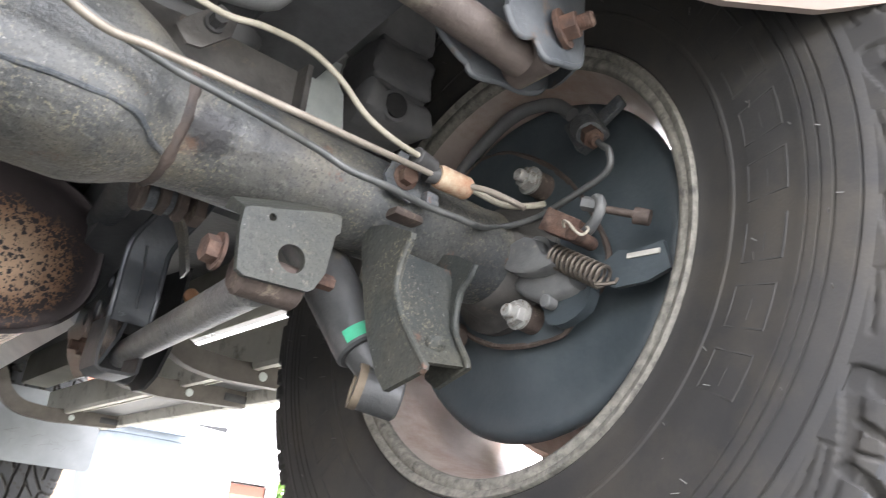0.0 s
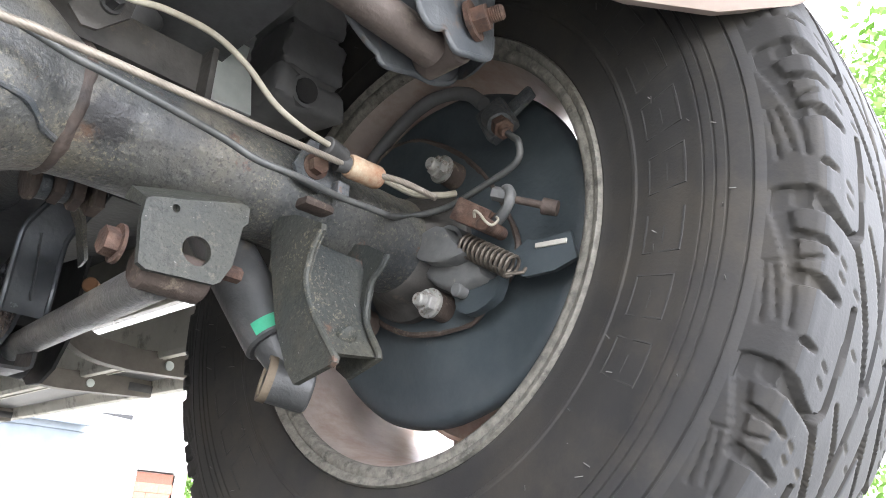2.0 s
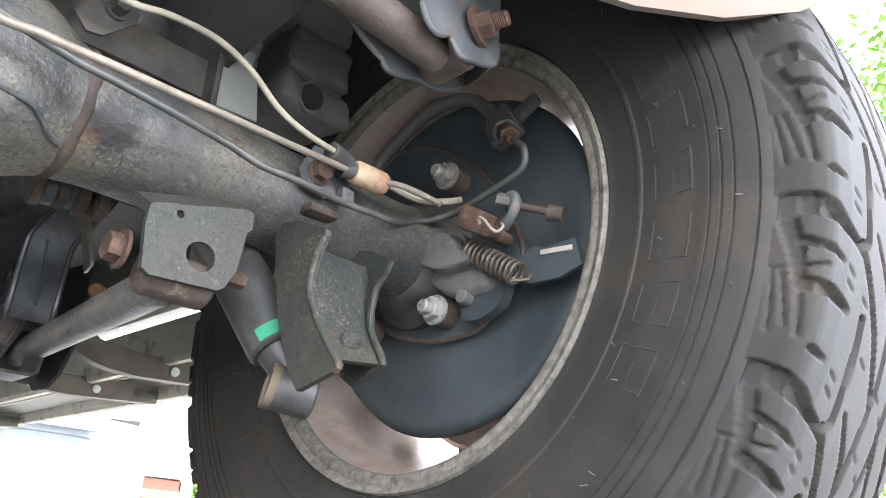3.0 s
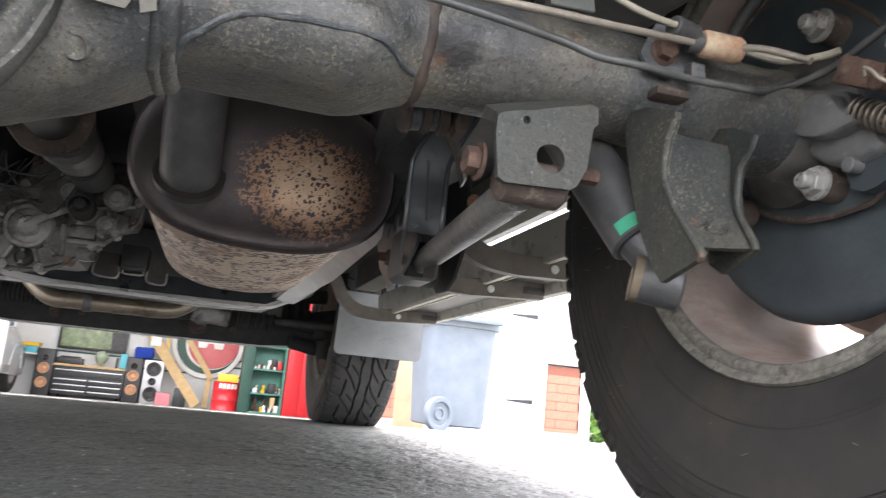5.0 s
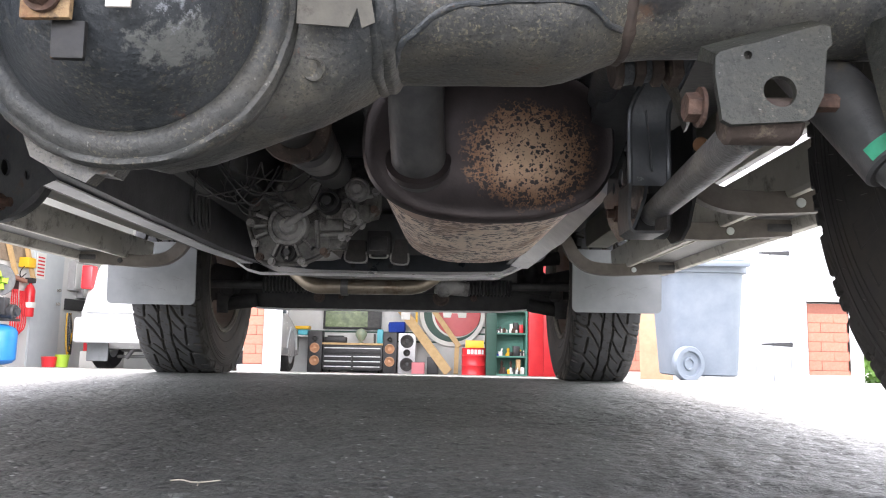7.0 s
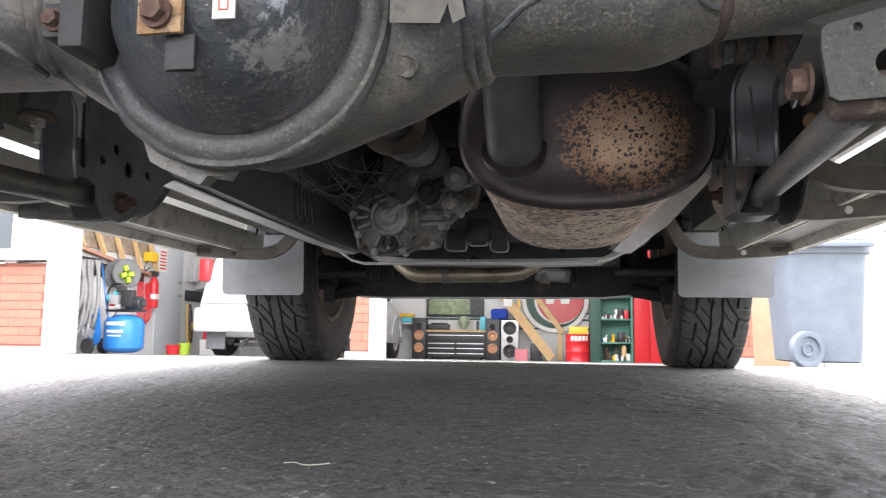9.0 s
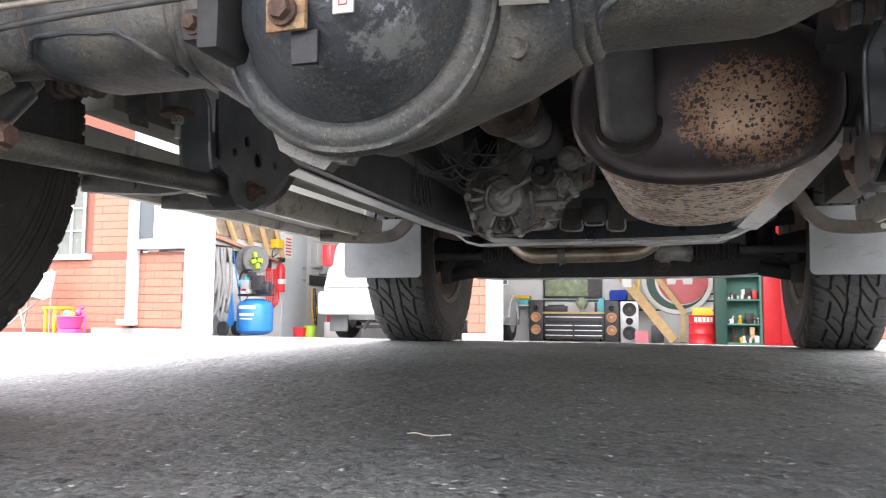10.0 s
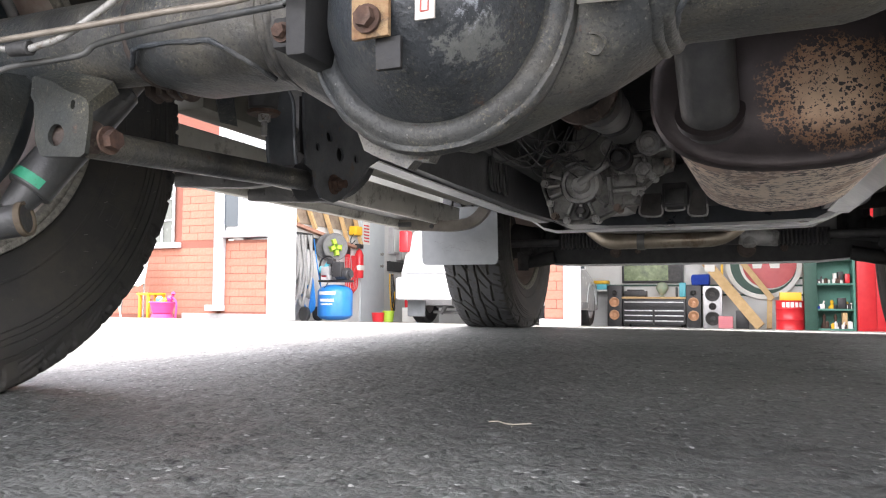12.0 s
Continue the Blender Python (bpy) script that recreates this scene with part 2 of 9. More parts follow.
SHOCK = surface("dull_grey_shock_paint", (0.048, 0.05, 0.051), (0.092, 0.092, 0.09), 20, 0.42, 0.1, 0.4, 220, (0.14, 0.115, 0.085), 26, 0.63, 0.07)
ROD_COAT = surface("dusty_brown_rod", (0.065, 0.05, 0.045), (0.14, 0.112, 0.098), 16, 0.65, 0.0, 0.5, 200, (0.24, 0.21, 0.165), 9, 0.56, 0.06)
BLUE_STEEL = surface("blue_black_steel", (0.055, 0.062, 0.069), (0.115, 0.122, 0.128), 22, 0.48, 0.0, 0.4, 180, (0.13, 0.09, 0.065), 34, 0.64, 0.06)
MOUNT = surface("grey_mount_paint", (0.10, 0.112, 0.125), (0.20, 0.212, 0.225), 9, 0.24, 0.35, 0.15, 160, (0.22, 0.2, 0.17), 30, 0.7, 0.06)
WELD = surface("burnt_weld", (0.028, 0.026, 0.026), (0.1, 0.075, 0.062), 30, 0.75, 0.05, 0.9, 160, (0.2, 0.095, 0.05), 26, 0.66, 0.06)
SIDE_COAT = surface("dusty_side_coat", (0.16, 0.15, 0.125), (0.26, 0.25, 0.21), 8, 0.6, 0.1, 0.2, 150)
AXLE_DARK = weathered("black_axle_paint", (0.045, 0.052, 0.058), (0.125, 0.13, 0.132), 0.5)
FLANGE = weathered("dirty_flange_paint", (0.03, 0.034, 0.036), (0.098, 0.096, 0.086), 0.9, 0.12)
COVER = weathered("worn_black_cover_paint", (0.024, 0.029, 0.034), (0.088, 0.094, 0.098), 0.8)
worn_patch(COVER, (0.060, -0.138, 0.268), 0.032, 0.040, (0.185, 0.19, 0.178), 0.13, 0.72)
worn_patch(COVER, (0.052, -0.143, 0.294), 0.018, 0.024, (0.29, 0.31, 0.34), 0.11, 0.85)
worn_patch(COVER, (0.072, -0.138, 0.298), 0.007, 0.010, (0.36, 0.18, 0.07), 0.06, 0.9)
worn_patch(COVER, (0.036, -0.145, 0.297), 0.006, 0.009, (0.38, 0.2, 0.08), 0.06, 0.9)
worn_patch(COVER, (0.052, -0.112, 0.228), 0.005, 0.012, (0.2, 0.1, 0.045), 0.03, 0.7)
BARE = surface("bare_scuffed_steel", (0.25, 0.27, 0.3), (0.4, 0.4, 0.38), 40, 0.45, 0.5, 0.3, 200, (0.3, 0.14, 0.05), 22, 0.62, 0.06)
RUST = surface("rusted_steel", (0.04, 0.025, 0.02), (0.11, 0.06, 0.042), 90, 0.88, 0.0, 0.9, 300, (0.15, 0.1, 0.075), 55, 0.6, 0.1)
GRIME = surface("greasy_brown_grime", (0.035, 0.033, 0.031), (0.095, 0.088, 0.08), 24, 0.6, 0.0, 0.5, 160, (0.14, 0.11, 0.085), 40, 0.66, 0.06)
RUSTY_BROWN = surface("rust_brown_coat", (0.05, 0.038, 0.033), (0.125, 0.094, 0.078), 30, 0.75, 0.1, 0.7, 220, (0.24, 0.2, 0.15), 60, 0.63, 0.06)
ZINC = surface("zinc_plate", (0.3, 0.3, 0.285), (0.5, 0.49, 0.46), 60, 0.55, 0.35, 0.5, 220, (0.14, 0.1, 0.07), 110, 0.58, 0.06)
PLATE = surface("brake_plate_black", (0.042, 0.055, 0.063), (0.084, 0.102, 0.111), 10, 0.5, 0.1, 0.25, 180, (0.12, 0.13, 0.13), 30, 0.72, 0.05)
BLACK = surface("black_undercoat", (0.032, 0.032, 0.033), (0.08, 0.079, 0.077), 20, 0.55, 0, 0.4, 120, (0.06, 0.055, 0.05), 24, 0.68, 0.06)
DARK_PAINT = surface("blue_black_member_paint", (0.022, 0.026, 0.03), (0.05, 0.056, 0.062), 14, 0.3, 0.0, 0.25, 140, (0.09, 0.06, 0.045), 26, 0.72, 0.04)
CHASSIS = surface("black_chassis_paint", (0.05, 0.051, 0.053), (0.12, 0.121, 0.124), 16, 0.4, 0.1, 0.3, 140, (0.09, 0.08, 0.07), 20, 0.7, 0.06)
RUBBER = surface("tyre_rubber", (0.024, 0.024, 0.024), (0.045, 0.042, 0.038), 12, 0.75, 0, 0.25, 500, (0.062, 0.054, 0.042), 9, 0.62, 0.14)
TREAD = surface("worn_tread_rubber", (0.033, 0.034, 0.036), (0.058, 0.059, 0.061), 16, 0.75, 0, 0.3, 400, (0.17, 0.17, 0.165), 170, 0.69, 0.03)
STRAP = surface("brown_grey_strap", (0.095, 0.083, 0.07), (0.185, 0.165, 0.142), 14, 0.5, 0.2, 0.3, 200)
RUBBER_BAR = surface("raised_sidewall_rubber", (0.026, 0.026, 0.025), (0.048, 0.045, 0.041), 14, 0.7, 0, 0.2, 500)
HAIR = plain("moulding_hair", (0.13, 0.125, 0.115), 0.7)
DUSTY = surface("dusty_black_rubber", (0.11, 0.112, 0.114), (0.19, 0.19, 0.187), 12, 0.6, 0, 0.3, 120, (0.14, 0.135, 0.125), 18, 0.66, 0.1)
STRAND = surface("bare_cable_strand", (0.23, 0.2, 0.165), (0.34, 0.30, 0.25), 60, 0.5, 0.3, 0.3, 500)
GREY_BOOT = surface("grey_boot_rubber", (0.1, 0.105, 0.107), (0.19, 0.19, 0.185), 30, 0.6, 0, 0.4, 200, (0.28, 0.26, 0.22), 80, 0.66, 0.05)
RUBBER_BUSH = surface("bush_rubber", (0.02, 0.02, 0.021), (0.05, 0.05, 0.05), 30, 0.7, 0, 0.3, 200)
RIM = surface("dusty_alloy", (0.40, 0.335, 0.295), (0.53, 0.455, 0.405), 18, 0.5, 0.25, 0.2, 300, (0.32, 0.2, 0.14), 10, 0.6, 0.12)
RIM_LIP = surface("dusty_rim_lip", (0.13, 0.122, 0.105), (0.29, 0.275, 0.235), 130, 0.8, 0.0, 0.9, 260, (0.09, 0.085, 0.075), 70, 0.6, 0.06)
def flaking(name, centre, stretch, bare, coat):
    """Bare tan metal in the middle; dark flakes of old coat grow denser outwards until they close."""
    m = surface(name, tuple(v * 0.8 for v in bare), bare, 22, 0.42, 0.45, 0.3, 250)
    n, l = links(m)
    b = n["Principled BSDF"]
    old = b.inputs["Base Color"].links[0].from_socket
    co = n.new("ShaderNodeTexCoord")
    mp = n.new("ShaderNodeMapping")
    mp.inputs["Location"].default_value = [-c * k for c, k in zip(centre, stretch)]
    mp.inputs["Scale"].default_value = stretch
    l.new(co.outputs["Object"], mp.inputs["Vector"])
    dist = n.new("ShaderNodeVectorMath")
    dist.operation = "LENGTH"
    l.new(mp.outputs["Vector"], dist.inputs[0])

    def noise_(scale, detail, rough):
        t = n.new("ShaderNodeTexNoise")
        t.inputs["Scale"].default_value, t.inputs["Detail"].default_value, t.inputs["Roughness"].default_value = scale, detail, rough
        l.new(co.outputs["Object"], t.inputs["Vector"])
        return t.outputs["Fac"]

    def ramp(v, lo, hi, to0=0.0, to1=1.0):
        r = n.new("ShaderNodeMapRange")
        for k, q in (("From Min", lo), ("From Max", hi), ("To Min", to0), ("To Max", to1)):
            r.inputs[k].default_value = q
        l.new(v, r.inputs["Value"])
        return r.outputs["Result"]

    def add(a, b_):
        x = n.new("ShaderNodeMath")
        x.operation = "ADD"
        l.new(a, x.inputs[0])
        l.new(b_, x.inputs[1])
        return x.outputs["Value"]

    def over(base, colour, fac):
        x = n.new("ShaderNodeMixRGB")
        l.new(fac, x.inputs["Fac"])
        l.new(base, x.inputs["Color1"])
        if isinstance(colour, tuple):
            x.inputs["Color2"].default_value = (*colour, 1)
        else:
            l.new(colour, x.inputs["Color2"])
        return x.outputs["Color"]

    tone = over(old, (bare[0] * 0.5, bare[1] * 0.4, bare[2] * 0.36), ramp(add(ramp(dist.outputs["Value"], 0.02, 0.10), noise_(35, 4, 0.6)), 0.62, 1.25))
    near = ramp(dist.outputs["Value"], 0.045, 0.105, 0.0, 0.32)

    def spots(scale, base, spread):
        v = n.new("ShaderNodeTexVoronoi")
        v.inputs["Scale"].default_value = scale
        wob = n.new("ShaderNodeMixRGB")
        wob.blend_type = "ADD"
        wob.inputs["Fac"].default_value = 0.006
        nz = n.new("ShaderNodeTexNoise")
        nz.inputs["Scale"].default_value = scale * 1.6
        l.new(co.outputs["Object"], nz.inputs["Vector"])
        l.new(co.outputs["Object"], wob.inputs["Color1"])
        l.new(nz.outputs["Color"], wob.inputs["Color2"])
        l.new(wob.outputs["Color"], v.inputs["Vector"])
        sp_ = n.new("ShaderNodeSeparateColor")
        l.new(v.outputs["Color"], sp_.inputs["Color"])
        size = add(ramp(sp_.outputs["Red"], 0.0, 1.0, base, base + spread), near)
        sub = n.new("ShaderNodeMath")
        sub.operation = "SUBTRACT"
        l.new(size, sub.inputs[0])
        l.new(v.outputs["Distance"], sub.inputs[1])
        return ramp(sub.outputs["Value"], 0.0, 0.06)

    fine = spots(330, -0.03, 0.52)
    big = spots(165, -0.05, 0.56)
    rim_ = ramp(add(dist.outputs["Value"], ramp(noise_(40, 5, 0.6), 0.2, 0.8, -0.02, 0.02)), 0.088, 0.106)
    dark = over(tone, coat, fine)
    dark = over(dark, coat, big)
    cn = n.new("ShaderNodeMixRGB")
    cn.inputs["Color1"].default_value, cn.inputs["Color2"].default_value = (*[c * 0.75 for c in coat], 1), (*[c * 1.7 for c in coat], 1)
    l.new(noise_(28, 6, 0.6), cn.inputs["Fac"])
    l.new(over(dark, cn.outputs["Color"], rim_), b.inputs["Base Color"])
    return m


MUFFLER_CAP = flaking("flaked_muffler_coat", (0.296, 0.385, 0.350), (1.18, 0.5, 1.5), (0.76, 0.535, 0.365), (0.075, 0.062, 0.062))
EDGE_COAT = surface("brown_seam_coat", (0.09, 0.065, 0.052), (0.2, 0.14, 0.11), 30, 0.7, 0.2, 0.4, 200)
MUFFLER_BODY = speckled("flaked_muffler_shell", (0.74, 0.6, 0.48), (0.10, 0.065, 0.055), (0.46, 0.29, 0.2), 95)
EXHAUST = surface("sooty_exhaust_pipe", (0.085, 0.085, 0.086), (0.16, 0.155, 0.15), 22, 0.5, 0.1, 0.4, 180)
TAN_STEEL = surface("heat_tanned_steel", (0.35, 0.29, 0.22), (0.5, 0.44, 0.35), 16, 0.38, 0.7, 0.2, 160, (0.2, 0.13, 0.08), 12, 0.65, 0.08)
# greasy darker copy of CAST; shade put into colour sets off the ribs
CAST_DARK = surface("greasy_shaded_cast", (0.088, 0.086, 0.08), (0.235, 0.229, 0.212), 30, 0.34, 0.3, 0.6, 160, (0.03, 0.028, 0.026), 22, 0.58, 0.07)
CAST = surface("cast_aluminium", (0.24, 0.238, 0.228), (0.46, 0.452, 0.43), 20, 0.38, 0.15, 0.35, 160, (0.05, 0.046, 0.042), 16, 0.6, 0.1)
FLAP = surface("grey_flap_plastic", (0.16, 0.172, 0.178), (0.225, 0.235, 0.24), 8, 0.6, 0, 0.2, 300, (0.42, 0.41, 0.38), 30, 0.7, 0.05)
SILL = surface("dusty_sill_coat", (0.45, 0.43, 0.375), (0.62, 0.6, 0.54), 7, 0.45, 0.25, 0.25, 220, (0.13, 0.11, 0.085), 16, 0.63, 0.08)
SILL_WHITE = surface("white_sill_paint", (0.55, 0.55, 0.53), (0.7, 0.7, 0.67), 10, 0.4, 0, 0.2, 150)
# reflected light put into this pale tone; the heat shield shares it
RAIL_PALE = surface("pale_underside_shine", (0.62, 0.62, 0.63), (0.82, 0.82, 0.82), 20, 0.35, 0.0, 0.2, 200)
BODY_PAINT = surface("dark_body_paint", (0.1, 0.1, 0.1), (0.13, 0.13, 0.13), 5, 0.3, 0.3, 0.0)
BUMPER = surface("beige_bumper_paint", (0.36, 0.285, 0.245), (0.42, 0.34, 0.3), 7, 0.5, 0, 0.1, 200)
CABLE = surface("dusty_beige_cable", (0.27, 0.245, 0.19), (0.4, 0.37, 0.3), 60, 0.7, 0, 0.4, 400)
PIPE = surface("grey_coated_pipe", (0.075, 0.08, 0.08), (0.15, 0.15, 0.143), 40, 0.5, 0.3, 0.3, 300)
GREEN = surface("green_paint_mark", (0.02, 0.3, 0.16), (0.05, 0.4, 0.24), 60, 0.6, 0, 0.3, 200, (0.1, 0.13, 0.1), 70, 0.64, 0.04)
WHITE_MARK = surface("white_paint_mark", (0.42, 0.4, 0.36), (0.58, 0.56, 0.5), 90, 0.7, 0, 0.2, 200)
PALE_PLATE = surface("pale_galvanised_plate", (0.5, 0.55, 0.53), (0.68, 0.72, 0.69), 30, 0.5, 0.2, 0.2, 200, (0.2, 0.22, 0.2), 40, 0.7, 0.03)


# ---------------------------------------------------------------- mesh tools
def mesh_of(name, bm, material, angle=38):
    bmesh.ops.recalc_face_normals(bm, faces=bm.faces)
    me = bpy.data.meshes.new(name)
    bm.to_mesh(me)
    bm.free()
    me.materials.append(material)
    me.shade_smooth()
    me.set_sharp_from_angle(angle=radians(angle))
    return me


def part(name, bm, material, parent=None, label="", angle=38):
    ob = new(name, mesh_of(name, bm, material, angle))
    if parent:
        ob.parent = parent
        ob.matrix_parent_inverse = parent.matrix_world.inverted()
    if label:
        tagged(ob, label)
    return ob


def thing(name, label, category, at=(0, 0, 0), group="", kind=""):
    ob = new(name)
    ob.empty_display_size = 0.05
    ob.location = at
    bpy.context.view_layer.update()
    return tagged(ob, label, category, group, kind)


def box(bm, x0, x1, y0, y1, z0, z1, bevel=0.0, m=None, seg=2):
    r = bmesh.ops.create_cube(bm, size=1.0)
    vs = r["verts"]
    for v in vs:
        v.co = Vector(((x0 + x1) / 2 + v.co.x * (x1 - x0), (y0 + y1) / 2 + v.co.y * (y1 - y0), (z0 + z1) / 2 + v.co.z * (z1 - z0)))
        if m:
            v.co = m @ v.co
    if bevel:
        edges = list({e for v in vs for e in v.link_edges})
        bmesh.ops.bevel(bm, geom=edges, offset=bevel, segments=seg, affect="EDGES", profile=0.6)
    return bm


def basis(d):
    d = Vector(d).normalized()
    u = d.orthogonal().normalized()
    return d, u, d.cross(u)


def ring(bm, c, u, v, r, n, ry=None):
    ry = r if ry is None else ry
    return [bm.verts.new(Vector(c) + u * (r * math.cos(2 * math.pi * k / n)) + v * (ry * math.sin(2 * math.pi * k / n))) for k in range(n)]


def bridge(bm, a, b):
    n = len(a)
    for k in range(n):
        bm.faces.new((a[k], a[(k + 1) % n], b[(k + 1) % n], b[k]))


def cyl(bm, p0, p1, r0, r1=None, n=20, cap=True, bevel=0.0):
    r1 = r0 if r1 is None else r1
    p0, p1 = Vector(p0), Vector(p1)
    d, u, v = basis(p1 - p0)
    rows = [(p0, r0), (p1, r1)]
    if bevel:
        rows = [(p0, r0 - bevel), (p0 + d * bevel, r0), (p1 - d * bevel, r1), (p1, r1 - bevel)]
    rs = [ring(bm, c, u, v, r, n) for c, r in rows]
    for a, b in zip(rs, rs[1:]):
        bridge(bm, a, b)
    if cap:
        bm.faces.new(rs[0][::-1])
        bm.faces.new(rs[-1])
    return bm


def lathe(bm, profile, origin, axis, n=48, closed=False):
    """profile: rows of radius and distance along the axis."""
    d, u, v = basis(axis)
    o = Vector(origin)
    rs = []
    for r, a in profile:
        rs.append([bm.verts.new(o + d * a)] if r <= 1e-6 else ring(bm, o + d * a, u, v, r, n))
    pairs = list(zip(rs, rs[1:])) + ([(rs[-1], rs[0])] if closed else [])
    for a, b in pairs:
        if len(a) == 1 and len(b) == 1:
            continue
        if len(a) == 1:
            for k in range(n):
                bm.faces.new((a[0], b[k], b[(k + 1) % n]))
        elif len(b) == 1:
            for k in range(n):
                bm.faces.new((a[k], a[(k + 1) % n], b[0]))
        else:
            bridge(bm, a, b)
    return bm


def smooth_path(pts, steps=6):
    pts = [Vector(p) for p in pts]
    out = []
    for i in range(len(pts) - 1):
        p0, p1, p2, p3 = pts[max(i - 1, 0)], pts[i], pts[i + 1], pts[min(i + 2, len(pts) - 1)]
        for s in range(steps):
            t = s / steps
            out.append(0.5 * (2 * p1 + (p2 - p0) * t + (2 * p0 - 5 * p1 + 4 * p2 - p3) * t * t + (3 * p1 - p0 - 3 * p2 + p3) * t ** 3))
    return out + [pts[-1]]


def hose(bm, pts, r, n=10, steps=6, cap=True):
    path = smooth_path(pts, steps) if steps > 1 else [Vector(p) for p in pts]
    d = (path[1] - path[0]).normalized()
    u = d.orthogonal().normalized()
    rs = []
    for i, p in enumerate(path):
        d = (path[min(i + 1, len(path) - 1)] - path[max(i - 1, 0)]).normalized()
        u = (u - d * u.dot(d)).normalized()
        rad = r(i / (len(path) - 1)) if callable(r) else r
        rs.append(ring(bm, p, u, d.cross(u), rad, n))
    for a, b in zip(rs, rs[1:]):
        bridge(bm, a, b)
    if cap:
        bm.faces.new(rs[0][::-1])
        bm.faces.new(rs[-1])
    return bm


def rope(bm, pts, r, strands=8, turn=0.03, steps=10):
    """Twisted strands along pts, each turn as long as given."""
    path = smooth_path(pts, steps)
    run, d = [0.0], None
    for p, q in zip(path, path[1:]):
        run.append(run[-1] + (q - p).length)
    fine = []
    count = int(run[-1] / (turn / 28))
    for k in range(count + 1):
        w = run[-1] * k / count
        i = max(0, min(len(run) - 2, int(np.searchsorted(run, w)) - 1))
        f = (w - run[i]) / max(1e-9, run[i + 1] - run[i])
        fine.append(path[i].lerp(path[i + 1], f))
    u = (fine[1] - fine[0]).normalized().orthogonal().normalized()
    frames_ = []
    for i, p in enumerate(fine):
        d = (fine[min(i + 1, count)] - fine[max(i - 1, 0)]).normalized()
        u = (u - d * u.dot(d)).normalized()
        frames_.append((p, u.copy(), d.cross(u)))
    n = strands * 5
    rings_ = []
    for i, (p, a, b) in enumerate(frames_):
        ring_ = []
        for j in range(n):
            w = 2 * math.pi * j / n
            q = r * (0.95 + 0.05 * abs(math.sin(strands * 0.5 * w)))
            w += 2 * math.pi * i / 28
            ring_.append(p + (a * math.cos(w) + b * math.sin(w)) * q)
        rings_.append(ring_)
    loft(bm, rings_)
    return bm


def loft(bm, rings_, cap=True):
    rs = [[bm.verts.new(p) for p in r] for r in rings_]
    for a, b in zip(rs, rs[1:]):
        bridge(bm, a, b)
    if cap:
        bm.faces.new(rs[0][::-1])
        bm.faces.new(rs[-1])
    return bm


def slab(bm, outline, holes, thick, m):
    """A flat plate in the local xy plane, with round holes (x, y, r), of that thickness along local z, laid by m."""
    sub = bmesh.new()
    edges = []
    loops = [list(outline)] + [[(x + r * math.cos(2 * math.pi * k / 20), y + r * math.sin(2 * math.pi * k / 20)) for k in range(20)] for x, y, r in holes]
    for lp in loops:
        vs = [sub.verts.new((x, y, 0)) for x, y in lp]
        edges += [sub.edges.new((vs[k], vs[(k + 1) % len(vs)])) for k in range(len(vs))]
    bmesh.ops.triangle_fill(sub, use_beauty=True, use_dissolve=False, edges=edges)
    geom = bmesh.ops.extrude_face_region(sub, geom=list(sub.faces))
    for v in geom["geom"]:
        if isinstance(v, bmesh.types.BMVert):
            v.co.z += thick
    base = {}
    for v in sub.verts:
        base[v] = bm.verts.new(m @ v.co)
    for f in sub.faces:
        bm.faces.new([base[v] for v in f.verts])
    sub.free()
    return bm


def bent_strip(bm, pts, width, thick, across):
    """A strip of sheet metal along pts, of that width along the direction across."""
    path = [Vector(p) for p in pts]
    a = Vector(across).normalized()
    rings_ = []
    for i, p in enumerate(path):
        d = (path[min(i + 1, len(path) - 1)] - path[max(i - 1, 0)]).normalized()
        n = d.cross(a).normalized()
        w, t = a * (width / 2), n * (thick / 2)
        rings_.append([p - w - t, p + w - t, p + w + t, p - w + t])
    return loft(bm, rings_)


def hexbolt(bm, p, d, r=0.008, h=0.007, washer=True, shank=0.0):
    d = Vector(d).normalized()
    p = Vector(p)
    if washer:
        cyl(bm, p, p + d * 0.0025, r * 1.35, n=20)
    cyl(bm, p + d * 0.002, p + d * (0.002 + h), r, r * 0.96, n=6)
    if shank:
        cyl(bm, p + d * h, p + d * (h + shank), r * 0.55, n=12)
    return bm


def roughen(bm, amount, size):
    for v in bm.verts:
        v.co += noise.noise_vector(v.co / size) * amount
    return bm


def grade(y):
    """Height of the drive: level under the car, falling gently to the garage."""
    return -0.037 * max(0.0, min(y, 16.0) - 2.3)


# ---------------------------------------------------------------- ground
def value_noise(x, y, cell, seed):
    """Smooth random heights between -1 and 1 on a grid of points."""
    rng = np.random.default_rng(seed)
    table = rng.uniform(-1, 1, (512, 512))
    u, v = x / cell, y / cell
    iu, iv = np.floor(u).astype(int), np.floor(v).astype(int)
    fu, fv = u - iu, v - iv
    fu, fv = fu * fu * (3 - 2 * fu), fv * fv * (3 - 2 * fv)
    a, b = table[iu % 512, iv % 512], table[(iu + 1) % 512, iv % 512]
    c, d = table[iu % 512, (iv + 1) % 512], table[(iu + 1) % 512, (iv + 1) % 512]
    return (a * (1 - fu) + b * fu) * (1 - fv) + (c * (1 - fu) + d * fu) * fv


